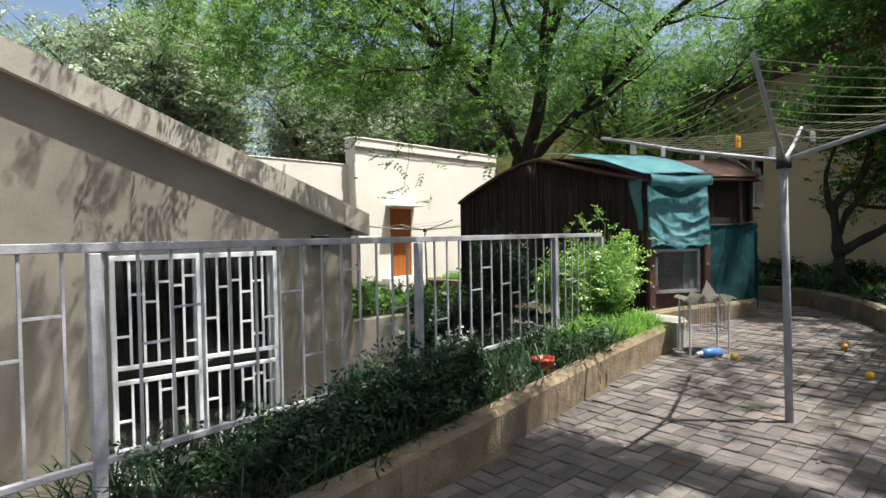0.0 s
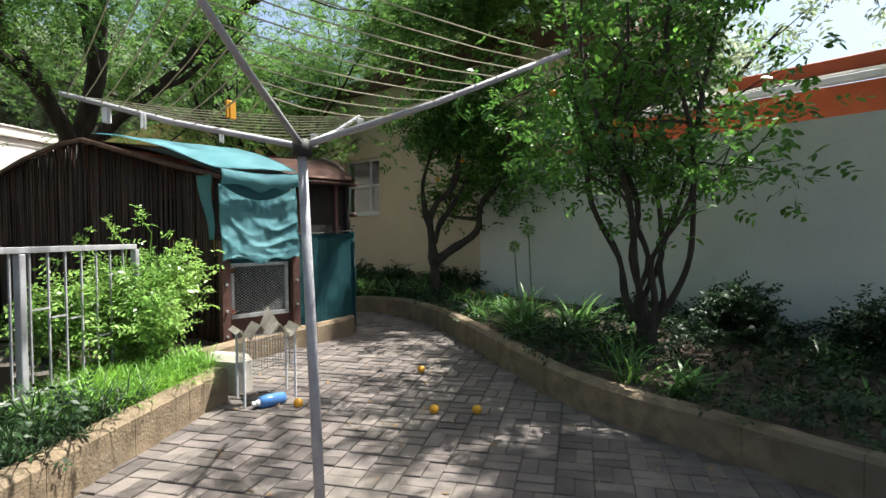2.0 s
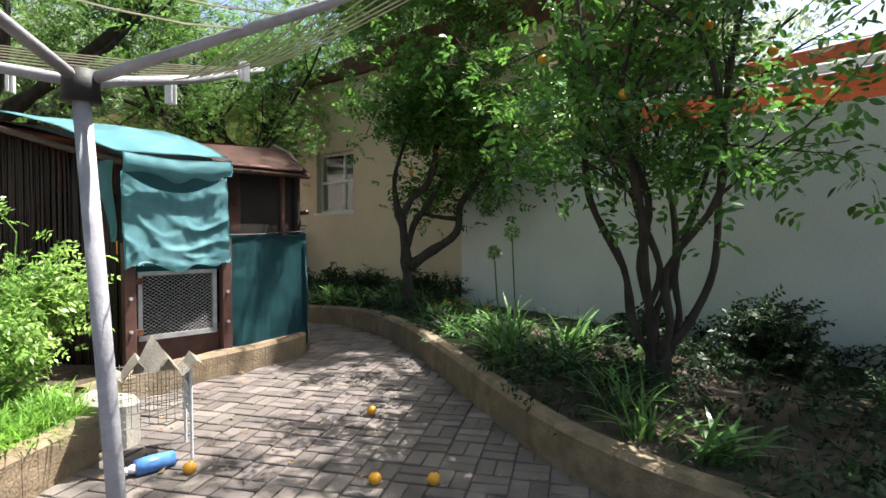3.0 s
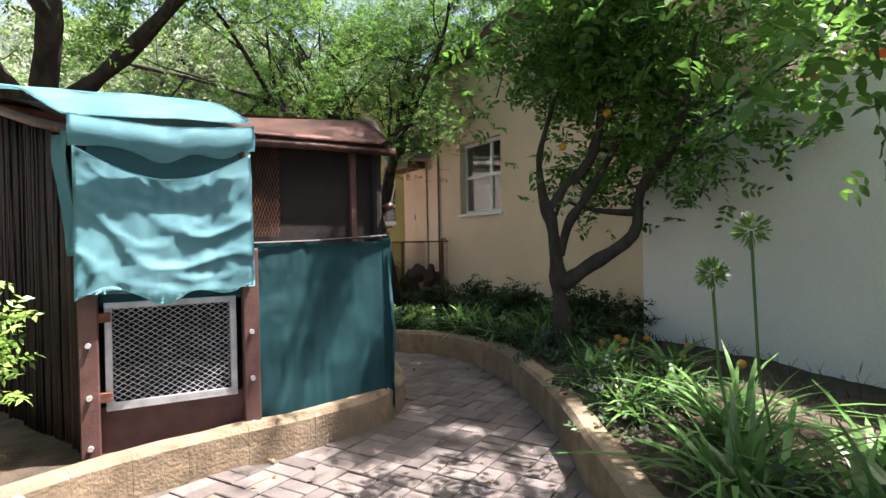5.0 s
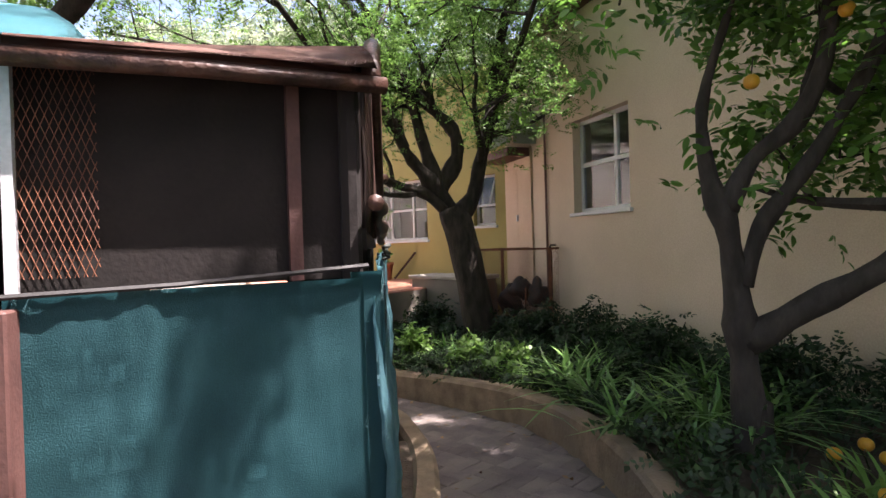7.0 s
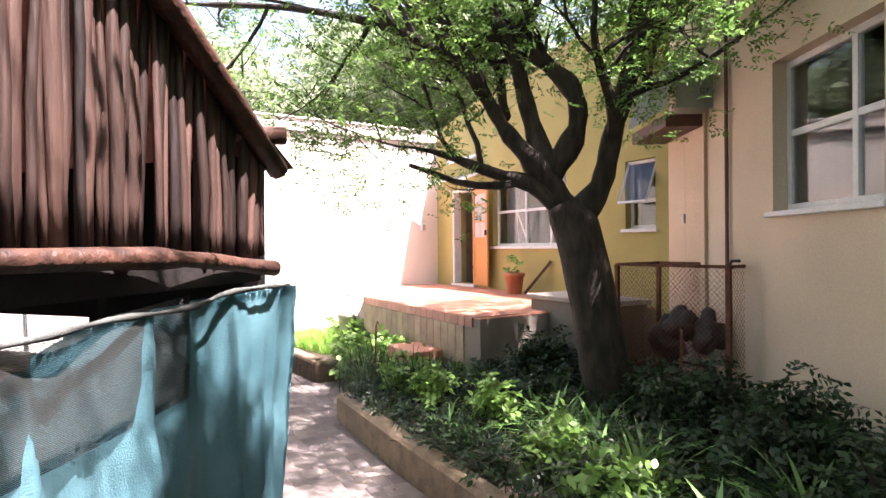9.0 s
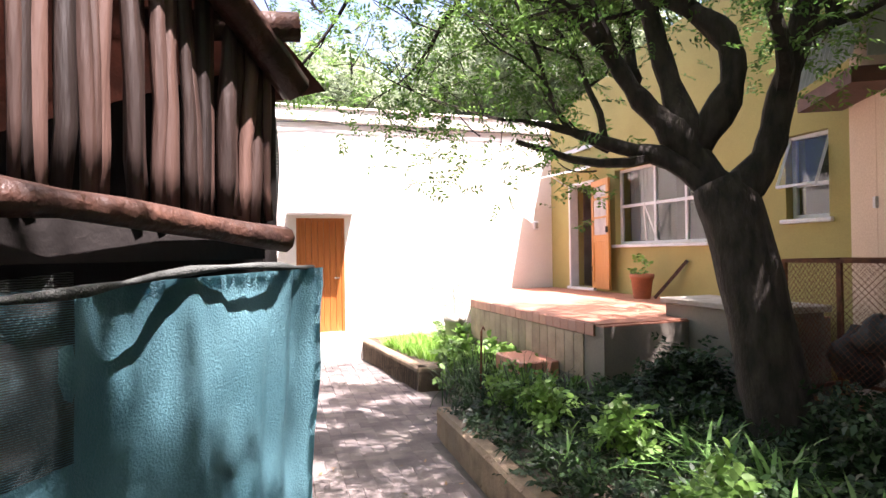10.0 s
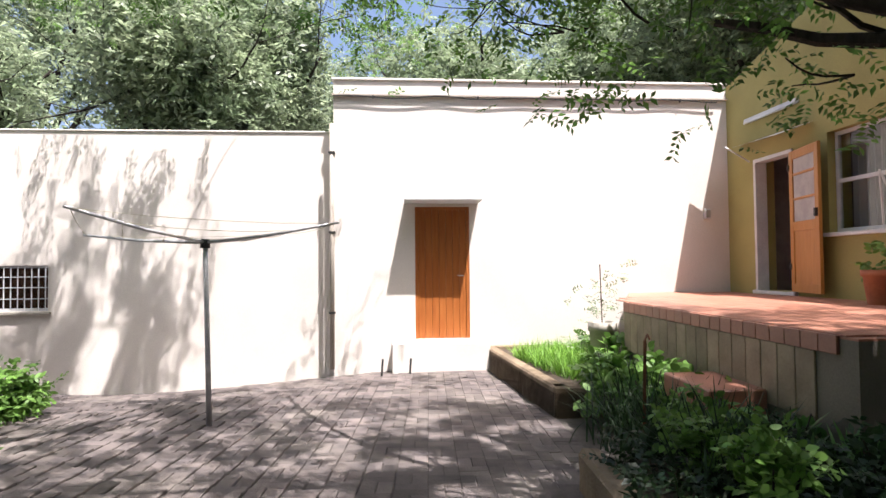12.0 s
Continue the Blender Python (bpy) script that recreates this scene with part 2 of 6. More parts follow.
def prism(poly, z0, z1):
    """An upright prism over a plan polygon; z0 and z1 are numbers or functions of x, y."""
    f = (lambda v: v if callable(v) else (lambda x, y: v))
    z0, z1 = f(z0), f(z1)
    bm = bmesh.new()
    lo = [bm.verts.new((x, y, z0(x, y))) for x, y in poly]
    hi = [bm.verts.new((x, y, z1(x, y))) for x, y in poly]
    n = len(poly)
    for i in range(n):
        bm.faces.new((lo[i], lo[(i + 1) % n], hi[(i + 1) % n], hi[i]))
    bm.faces.new(hi)
    bm.faces.new(lo[::-1])
    bmesh.ops.recalc_face_normals(bm, faces=bm.faces)
    return bm


class Wall:
    """A wall's frame: s metres along it from p, out metres towards its seen side, z up."""

    def __init__(self, p, q, flip=False):
        self.p, self.q = Vector((*p, 0)), Vector((*q, 0))
        self.u = (self.q - self.p).normalized()
        self.n = Vector((self.u.y, -self.u.x, 0)) * (-1 if flip else 1)
        self.length = (self.q - self.p).length
        self.m = Matrix((self.u, self.n, Vector((0, 0, 1)))).transposed().to_4x4()

    def at(self, s, out, z):
        return self.p + self.u * s + self.n * out + Vector((0, 0, z))

    def box(self, s0, s1, o0, o1, z0, z1, bevel=0.0, bm=None):
        bm = bm or bmesh.new()
        return add_box(bm, self.at((s0 + s1) / 2, (o0 + o1) / 2, (z0 + z1) / 2), (abs(s1 - s0), abs(o1 - o0), z1 - z0), self.m, bevel)

    def solid(self, thick, z0, top, holes=(), s0=0.0, s1=None):
        """The wall as a mesh with openings (s0, s1, z0, z1); top is a height or a function of s."""
        s1 = self.length if s1 is None else s1
        tf = top if callable(top) else (lambda s: top)
        cuts = sorted({s0, s1, *[h[0] for h in holes], *[h[1] for h in holes]})
        bm = bmesh.new()
        for a, b in zip(cuts, cuts[1:]):
            spans = [(z0, None)]
            for h in holes:
                if h[0] <= a + 1e-6 and h[1] >= b - 1e-6:
                    last = spans.pop()
                    spans += [(last[0], h[2]), (h[3], None)]
            for lo, hi in spans:
                corners = []
                for o in (0, -thick):
                    for s, z in ((a, lo), (b, lo), (b, tf(b) if hi is None else hi), (a, tf(a) if hi is None else hi)):
                        corners.append(bm.verts.new(self.at(s, o, z)))
                for f in ((0, 1, 2, 3), (7, 6, 5, 4), (0, 4, 5, 1), (1, 5, 6, 2), (2, 6, 7, 3), (3, 7, 4, 0)):
                    bm.faces.new([corners[k] for k in f])
        bmesh.ops.recalc_face_normals(bm, faces=bm.faces)
        return bm


def ss(a, b, x):
    x = min(1.0, max(0.0, (x - a) / (b - a)))
    return x * x * (3 - 2 * x)


def h(x, y):
    """The height of the paved ground."""
    return 0.2 * ss(2, 7.5, y) - 0.44 * ss(8, 15, y) - 0.5 * ss(1.5, 6, -x) * ss(8, 11, y)


def inside(x, y, poly):
    c = False
    for (x0, y0), (x1, y1) in zip(poly, poly[1:] + poly[:1]):
        if (y0 > y) != (y1 > y) and x < (x1 - x0) * (y - y0) / (y1 - y0) + x0:
            c = not c
    return c


def smooth_line(pts, n=4):
    """A Catmull-Rom line through plan points."""
    out = []
    p = [pts[0], *pts, pts[-1]]
    for i in range(1, len(p) - 2):
        for k in range(n):
            t = k / n
            out.append(tuple(0.5 * (2 * p[i][j] + (p[i + 1][j] - p[i - 1][j]) * t + (2 * p[i - 1][j] - 5 * p[i][j] + 4 * p[i + 1][j] - p[i + 2][j]) * t * t
                                    + (3 * p[i][j] - p[i - 1][j] - 3 * p[i + 1][j] + p[i + 2][j]) * t ** 3) for j in range(len(pts[0]))))
    out.append(tuple(pts[-1]))
    return out


# ---- ground ----
YARD_Z = -1.05
FENCE_A, FENCE_B = (-2.3, 0.77), (1.65, 6.02)
YARD = [(-2.6, 0.6), (0.75, 5.15), (1.3, 6.1), (0.2, 8.2), (-1.3, 7.1), (-1.45, 6.4), (-9, 0.2), (-9, -3), (-4.5, -3)]


def build_ground():
    bm = bmesh.new()
    step = 0.3
    nx, ny = 110, 110
    grid = {}

    def v(i, j):
        if (i, j) not in grid:
            x, y = -14 + i * step, -8 + j * step
            grid[i, j] = bm.verts.new((x, y, h(x, y)))
        return grid[i, j]
    for i in range(nx):
        for j in range(ny):
            if not inside(-14 + (i + 0.5) * step, -8 + (j + 0.5) * step, YARD):
                bm.faces.new((v(i, j), v(i + 1, j), v(i + 1, j + 1), v(i, j + 1)))
    x0, y0, x1, y1 = -14, -8, -14 + nx * step, -8 + ny * step
    for a, b, c, d in (((-400, -400), (400, -400), (400, y0), (-400, y0)), ((-400, y1), (400, y1), (400, 400), (-400, 400)),
                       ((-400, y0), (x0, y0), (x0, y1), (-400, y1)), ((x1, y0), (400, y0), (400, y1), (x1, y1))):
        bm.faces.new([bm.verts.new((x, y, h(0, min(y, y1)) - 0.02)) for x, y in (a, b, c, d)])
    return part("ground", bm, M_SAND)


ground = tagged(build_ground(), kind="structure")
yard = tagged(part("floor", prism([(-10, -4), (3, -4), (3, 9), (-10, 9)], YARD_Z - 0.1, YARD_Z), M_CONC), kind="structure")

KERB_R = smooth_line([(5.5, -3.0), (5.2, -1.5), (4.98, 0.0), (4.84, 1.2), (4.76, 2.1), (4.68, 2.9), (4.57, 3.5), (4.56, 4.1), (4.66, 4.75), (4.82, 5.5), (4.97, 6.2), (5.12, 6.9), (5.22, 7.6), (5.28, 8.4),
                      (5.22, 9.2), (4.98, 10.0), (4.55, 10.65), (3.98, 11.3), (3.38, 11.95), (2.8, 12.6), (2.2, 13.25)])
KERB_L = smooth_line([(-1.6, 0.3), (-0.75, 1.55), (-0.13, 2.42), (0.19, 2.84), (0.66, 3.5), (1.32, 4.34), (1.8, 4.9), (2.25, 5.45)])
KERB_A = smooth_line([(2.2, 6.2), (2.5, 6.48), (2.8, 6.67), (3.14, 6.84), (3.62, 7.04), (4.08, 7.36), (4.3, 7.8), (4.34, 8.5), (4.24, 9.2), (4.0, 9.85), (3.3, 10.2)])


def kerb(line, side, height=0.27, thick=0.15, name="kerb"):
    """Cast kerb sections along a line, each an uneven block with a worn top edge; side: 1 lies to the left of the line."""
    top = thing(name, "rough tan plastered garden kerb", "kerb", kind="structure")
    n = len(line)
    nor = []
    for i in range(n):
        a, b = Vector(line[max(i - 1, 0)]), Vector(line[min(i + 1, n - 1)])
        d = (b - a).normalized()
        nor.append(Vector((-d.y, d.x)) * side)
    for i in range(n - 1):
        bm = bmesh.new()
        secs = []
        for j, k in ((i, 0.0), (i + 1, 1.0 if i % 3 else 0.985)):
            q = Vector(line[i]).lerp(Vector(line[i + 1]), k)
            w = nor[j]
            z = h(q.x, q.y)
            jit = noise.noise(Vector((q.x * 3, q.y * 3, 5))) * 0.02
            prof = [(0, -0.1), (0.0 + jit * 0.5, height * 0.5), (0.0, height - 0.03), (0.025, height + jit), (thick - 0.02, height + jit * 0.6), (thick, height - 0.04), (thick, -0.1)]
            secs.append([bm.verts.new((q.x + w.x * o, q.y + w.y * o, z + e)) for o, e in prof])
        m = len(secs[0])
        for k in range(m):
            bm.faces.new((secs[0][k], secs[0][(k + 1) % m], secs[1][(k + 1) % m], secs[1][k]))
        bm.faces.new(secs[0])
        bm.faces.new(secs[1][::-1])
        bmesh.ops.recalc_face_normals(bm, faces=bm.faces)
        part("kerb_block", bm, M_KERB, top)
    return top


kerb(KERB_R, -1)
kerb(KERB_L, 1)
kerb(KERB_A, 1, 0.23, 0.13)


def bed(poly, dz, name="soil_bed"):
    """Raised soil inside a plan polygon, lumpy, following the ground."""
    xs, ys = [p[0] for p in poly], [p[1] for p in poly]
    bm = bmesh.new()
    st = 0.16
    g = {}

    def v(i, j):
        if (i, j) not in g:
            x, y = min(xs) + i * st, min(ys) + j * st
            g[i, j] = bm.verts.new((x, y, h(x, y) + dz + 0.05 * noise.noise(Vector((x * 2, y * 2, 1))) + 0.03 * noise.noise(Vector((x * 7, y * 7, 3)))))
        return g[i, j]
    for i in range(int((max(xs) - min(xs)) / st) + 1):
        for j in range(int((max(ys) - min(ys)) / st) + 1):
            if inside(min(xs) + (i + 0.5) * st, min(ys) + (j + 0.5) * st, poly):
                bm.faces.new((v(i, j), v(i + 1, j), v(i + 1, j + 1), v(i, j + 1)))
    return tagged(part(name, bm, M_SOIL), kind="structure")


def offset(line, d):
    out = []
    for i in range(len(line)):
        a, b = Vector(line[max(i - 1, 0)]), Vector(line[min(i + 1, len(line) - 1)])
        t = (b - a).normalized()
        out.append((line[i][0] - t.y * d, line[i][1] + t.x * d))
    return out


BED_R = offset(KERB_R, -0.1) + [(3.3, 14.9), (4.2, 16.4), (5.9, 15.2), (6.7, 12), (7.5, 9.0), (8.1, 3.3), (8.8, -3.0)]
BED_L = offset(KERB_L, 0.1) + [(1.75, 6.2), (1.2, 5.9), (0.75, 5.3), (-2.7, 0.5)]
BED_A = offset(KERB_A, 0.1) + [(0.1, 9.8), (0.6, 7.9), (1.5, 6.2)]
bed(BED_R, 0.2)
bed(BED_L, 0.2)
bed(BED_A, 0.17)
BOX_P = [(-1.5, 16.75), (1.0, 14.85), (1.75, 15.6), (0.75, 16.5), (-0.3, 17.9)]

# retaining walls of the sunken yard
tagged(part("wall_fence_side", Wall((-2.6, 0.6), (1.3, 6.1), True).solid(0.12, YARD_Z, 0.1), M_GREY), kind="structure")
RET = Wall((-1.42, 6.75), (0.75, 8.6))
tagged(part("wall_retaining", RET.solid(0.2, YARD_Z, 0.28), M_GREY), kind="structure")
tagged(part("wall_retaining", Wall((0.75, 8.6), (1.35, 6.05)).solid(0.15, YARD_Z, 0.2), M_GREY), kind="structure")

# ---- front wall of the far yard ----
FW = Wall((-2.90, 14.99), (1.275, 19.56))
D0, D1, DZ0, DZ1 = 1.22, 2.05, 0.2, 2.2
FZ = 4.13
tagged(part("wall_front", FW.solid(0.45, -0.9, FZ, [(D0, D1, DZ0, DZ1)]), M_CREAM), kind="structure")
LWALL = Wall(tuple((FW.p - FW.u * 12 - FW.n * 0.35).xy), tuple((FW.p - FW.n * 0.35).xy))
WIN_S = 12 - 4.3
tagged(part("wall_left", LWALL.solid(0.3, -1.6, 3.4, [(WIN_S - 1.3, WIN_S, 0.67, 1.36)]), M_CREAM), kind="structure")
# ---- olive wall and window wall of the house ----
OW = Wall((1.275, 19.56), (5.75, 15.467))
SLAB_Z = 0.86
OD0, OD1 = 0.68, 1.5
olive_holes = [(OD0, OD1, SLAB_Z + 0.05, SLAB_Z + 1.95), (2.1, 4.08, 1.66, 2.88), (5.25, 5.75, 1.88, 2.8)]
tagged(part("wall_olive", OW.solid(0.3, -0.6, lambda s: min(4.1 + 0.24 * s, 4.8), olive_holes), M_OLIVE), kind="structure")
WW = Wall((5.66, 15.3), (8.0, 7.9))
W1A, W1B = 2.15, 3.35
tagged(part("wall_window_side", WW.solid(0.3, -0.4, 4.6, [(W1A, W1B, 1.93, 3.17)]), M_TAN), kind="structure")
# ---- white boundary wall ----
RW = Wall((7.05, 8.8), (8.75, -0.8))
tagged(part("wall_white", RW.solid(0.22, -0.3, 2.62), M_WHITE), kind="structure")
# ---- outbuilding ----
OB = Wall((-4.9, 3.21), (-1.31, 6.33))
GA, GB = 2.16, 3.78
tagged(part("wall_outbuilding", OB.solid(0.25, YARD_Z, lambda s: 3.6 - 0.41 * s, [(GA, GB, -0.99, 1.31)]), M_GREY), kind="structure")
OB2 = Wall((-1.31, 6.33), (-4.3, 9.7))
tagged(part("wall_outbuilding_end", OB2.solid(0.25, YARD_Z, 1.7, s0=0.25), M_GREY), kind="structure")
bm = bmesh.new()
for s, z in ((-0.6, 3.9), (4.95, 1.62)):
    for o, dz in ((0.12, -0.22), (0.12, 0.05), (-4.5, 0.05), (-4.5, -0.15)):
        bm.verts.new(OB.at(s, o, z + dz))
bm.verts.ensure_lookup_table()
for k in range(4):
    bm.faces.new((bm.verts[k], bm.verts[(k + 1) % 4], bm.verts[4 + (k + 1) % 4], bm.verts[4 + k]))
bm.faces.new(bm.verts[:4])
bm.faces.new(bm.verts[4:])
bmesh.ops.recalc_face_normals(bm, faces=bm.faces)
tagged(part("roof_outbuilding", bm, M_FASCIA), kind="structure")


# ---- foliage ----
def leaf_mesh(name, pos, axis, side, length, width, material, fold=0.15):
    """Many pointed leaves as one mesh: arrays of base points, directions, side vectors, lengths, widths."""
    n = len(pos)
    up = np.cross(axis, side)
    shape = [(0, 0), (0.45, 0.5), (1, 0), (0.45, -0.5)]
    if material in (M_CITRUS, M_BUSH, M_STRAP):
        shape = [(0, 0), (0.22, 0.38), (0.52, 0.5), (0.82, 0.28), (1, 0), (0.82, -0.28), (0.52, -0.5), (0.22, -0.38)]
    m = len(shape)
    v = np.empty((n, m, 3))
    L, W = length[:, None], width[:, None]
    for k, (u, w) in enumerate(shape):
        v[:, k] = pos + axis * L * u + side * W * w + up * (W * fold * abs(w) * 2 - L * 0.12 * u * u)
    me = bpy.data.meshes.new(name)
    me.vertices.add(n * m)
    me.vertices.foreach_set("co", v.reshape(-1))
    me.loops.add(n * m)
    me.loops.foreach_set("vertex_index", np.arange(n * m, dtype=np.int32))
    me.polygons.add(n)
    me.polygons.foreach_set("loop_start", np.arange(0, n * m, m, dtype=np.int32))
    me.polygons.foreach_set("loop_total", np.full(n, m, dtype=np.int32))
    me.update()
    me.materials.append(material)
    return new(name, me)


def unit(a):
    return a / np.maximum(np.linalg.norm(a, axis=-1, keepdims=True), 1e-9)


def sprays(centres, rng, per, spread, count, twig, leaf, wid, droop=0.35):
    """Leafy twigs scattered about centres: arrays for leaf_mesh. per: twigs a centre; count: leaves a twig."""
    c = np.repeat(np.asarray(centres, float), per, axis=0)
    n = len(c)
    p = c + rng.normal(size=(n, 3)) * np.asarray(spread)
    d = unit(rng.normal(size=(n, 3)) * (1, 1, 0.45) - (0, 0, droop))
    s = unit(np.cross(d, (0, 0, 1.0) + rng.normal(size=(n, 3)) * 0.5))
    k = np.arange(count)
    along = (k // 2 + 0.5) / (count / 2) * twig
    sign = np.where(k % 2, 1.0, -1.0)
    P = p[:, None] + d[:, None] * along[None, :, None]
    A = unit(s[:, None] * sign[None, :, None] + d[:, None] * 0.55 + rng.normal(size=(n, count, 3)) * 0.22)
    S = unit(np.cross(A, np.cross(d, s)[:, None] + rng.normal(size=(n, count, 3)) * 0.35))
    L = leaf * rng.uniform(0.7, 1.25, (n, count))
    return P.reshape(-1, 3), A.reshape(-1, 3), S.reshape(-1, 3), L.reshape(-1), (L * wid).reshape(-1)


def grow(rng, start, direction, length, radius, depth, out, tips, bend=0.35, lift=0.05, split=3):
    """Branches as (points, radii) in out; twig ends in tips."""
    pts, rad = [Vector(start)], [radius]
    d = Vector(direction).normalized()
    n = 5
    for i in range(n):
        d = (d + Vector(rng.normal(size=3)) * bend * 0.35 + Vector((0, 0, lift))).normalized()
        pts.append(pts[-1] + d * length / n)
        rad.append(radius * (1 - 0.55 * (i + 1) / n))
    out.append((pts, rad))
    if depth == 0:
        tips += pts[2:]
        return
    for k in range(split):
        i = 2 + int(rng.integers(0, n - 1))
        i = min(i, n)
        side = Vector(rng.normal(size=3))
        nd = (d * 0.7 + side.normalized() * 0.85)
        nd.z = nd.z * 0.6 + 0.08
        grow(rng, pts[i], nd, length * rng.uniform(0.55, 0.8), rad[i] * 0.6, depth - 1, out, tips, bend, lift, split)
    grow(rng, pts[-1], d, length * 0.7, rad[-1] * 0.9, depth - 1, out, tips, bend, lift, split)


def thick(x, y):
    """Crown sparseness over the ground, set by the shade wanted there: lower is denser."""
    if (x > 3.2 and y < 3.3) or (x > 2.8 and y < 1.2):
        return -0.6
    if x > 5.4 and y < 4.8:
        return -0.5
    if x > 2.2 and y > 11.3:
        return -0.35
    if y > 6.5 and x > 4.4:
        return -0.3
    if x < 0.7 and y < 3.6:
        return -0.3
    return 0.0


def make_tree(name, label, seed, trunk, limbs, bark, leafmat, depth=2, per=5, spread=0.25, count=10, twig=0.16, leaf=0.035, wid=0.42, split=3, extra=(), droop=0.35, keep=None, limb_len=1.6):
    """A tree: trunk and limbs are lists of (x, y, z, radius); branchlets grow from the limbs and carry the leaves."""
    rng = np.random.default_rng(seed)
    t = thing(name, label, "tree", at=trunk[0][:3])
    t.location = (0, 0, 0)
    bm = bmesh.new()
    line = smooth_line(trunk, 3)
    tube(bm, [p[:3] for p in line], [max(0.01, p[3] * (1 + 0.12 * noise.noise(Vector(p[:3]) * 3))) for p in line], 10)
    part("trunk", bm, bark, t, smooth=True)
    tips, thin = [], []
    for limb in limbs:
        bm = bmesh.new()
        line = smooth_line(limb, 4)
        tube(bm, [p[:3] for p in line], [max(0.006, p[3] * (0.76 + 0.34 * noise.noise(Vector(p[:3]) * 5))) for p in line], 8)
        part("limb", bm, bark, t, smooth=True)
        m = len(line)
        for i in range(m // 3, m, 2):
            d = Vector(line[min(i + 1, m - 1)][:3]) - Vector(line[i - 1][:3])
            nd = d.normalized() * 0.6 + Vector(rng.normal(size=3)).normalized() * 0.9
            grow(rng, line[i][:3], nd, limb_len * rng.uniform(0.5, 1.0), line[i][3] * 0.5, depth, thin, tips, split=split)
    bm = bmesh.new()
    for pts, rad in thin:
        if keep and not (keep(*pts[2]) and keep(*pts[-1])):
            continue
        tube(bm, pts, [max(0.003, r) for r in rad], 4 if rad[0] < 0.02 else 5, cap=False)
    part("branchwork", bm, bark, t)["kind"] = "stuff"
    tips = np.array([tuple(p) for p in tips] + [tuple(p) for p in extra])
    if keep:
        tips = np.array([p for p in tips if keep(*p)])
    P, A, S, L, W = sprays(tips, rng, per, spread, count, twig, leaf, wid, droop)
    if leafmat is M_ACACIA:
        # twigs dropped in columns along the sun's slope, to throw sun flecks
        q = P[::count]
        ok = np.array([noise.noise(Vector(((x - 0.4 * (z - 1.4)) * 2.1, (y + 0.1 * (z - 1.4)) * 2.1, z * 0.35))) > thick(x - 0.4 * (z - 0.1), y + 0.1 * (z - 0.1)) for x, y, z in q])
        ok = np.repeat(ok, count)
        P, A, S, L, W = P[ok], A[ok], S[ok], L[ok], W[ok]
    crown = leaf_mesh("crown", P, A, S, L, W, leafmat)
    crown.parent = t
    return t


def cloud(rng, centre, radii, n, shell=0.5):
    """Points in a lumpy ball, more of them near its skin."""
    d = unit(rng.normal(size=(n, 3)))
    r = rng.uniform(shell, 1.0, n) ** 0.6
    lump = np.array([0.75 + 0.45 * noise.noise(Vector(q) * 2.2 + Vector(centre)) for q in d])
    return np.asarray(centre) + d * (r * lump)[:, None] * np.asarray(radii)


def sun_gap(x, y, z):
    """False where the crowns are thinned to let sun reach the aviary front."""
    u, w = x - 0.4 * (z - 1.4), y + 0.1 * (z - 1.4)
    return not (0.9 < u < 3.6 and 5.2 < w < 8.3 and noise.noise(Vector((x, y, z)) * 1.3) < 0.4)


# the large thorn tree behind the aviary
rng0 = np.random.default_rng(5)
canopy_points = []
for cx, cy, cz, cr, cn in ((-2.5, 6.5, 5.3, 1.5, 170), (-1.0, 7.5, 5.1, 1.3, 150), (-1.2, 5.8, 4.3, 1.1, 130), (1.2, 5.8, 4.6, 1.2, 130), (2.6, 6.8, 5.6, 1.3, 130), 
                           (1.9, 8.2, 5.6, 1.3, 130), (-3.2, 10.6, 5.4, 1.5, 150), (0.8, 11.8, 5.8, 1.5, 150), (0.0, 9.2, 6.0, 1.6, 160), (-0.2, 7.2, 4.0, 0.8, 90), 
                           (0.4, 3.9, 5.3, 1.2, 100), (-3.6, 8.4, 5.3, 1.4, 140), (-1.4, 8.6, 3.9, 0.9, 90), (1.2, 7.6, 3.9, 0.8, 70), (-2.4, 9.6, 4.2, 1.0, 90), (2.6, 9.4, 4.3, 0.9, 90), (0.3, 2.4, 5.2, 1.3, 190), (-1.2, 3.6, 5.3, 1.4, 120), (-2.6, 4.9, 5.3, 1.4, 120), (-4.5, 6.5, 5.4, 1.5, 120), (-5.0, 9.5, 5.6, 1.6, 120), (-3.4, 5.6, 4.6, 1.3, 110), (-4.6, 4.0, 5.0, 1.4, 110), (-2.4, 7.6, 4.5, 1.2, 110), (0.3, 9.6, 4.6, 1.3, 130), (-1.0, 10.6, 4.6, 1.2, 100), (1.6, 10.6, 4.7, 1.2, 110), (2.0, 4.4, 5.2, 1.0, 90), (0.2, 8.8, 3.6, 1.0, 90), (-1.6, 8.0, 3.8, 1.0, 90), (1.8, 9.8, 3.7, 0.9, 70), (-0.8, 6.6, 3.8, 0.8, 70), (-3.0, 6.6, 3.9, 1.0, 80), (-2.4, 5.0, 4.0, 0.9, 70), (3.2, 9.4, 5.2, 1.1, 70), (2.6, 11.4, 5.4, 1.2, 100), (-0.6, 12.6, 5.4, 1.3, 90), (-3.3, 12.6, 5.3, 0.9, 130), (-3.9, 11.9, 5.2, 0.8, 90)):
    canopy_points += [tuple(p) for p in cloud(rng0, (cx, cy, cz), (cr, cr, cr * 0.42), cn, 0.2)]
acacia_trunk = [(1.0, 10.15, 0.0, 0.24), (1.0, 10.0, 1.2, 0.21), (1.1, 9.8, 2.2, 0.19), (1.15, 9.6, 2.7, 0.19)]
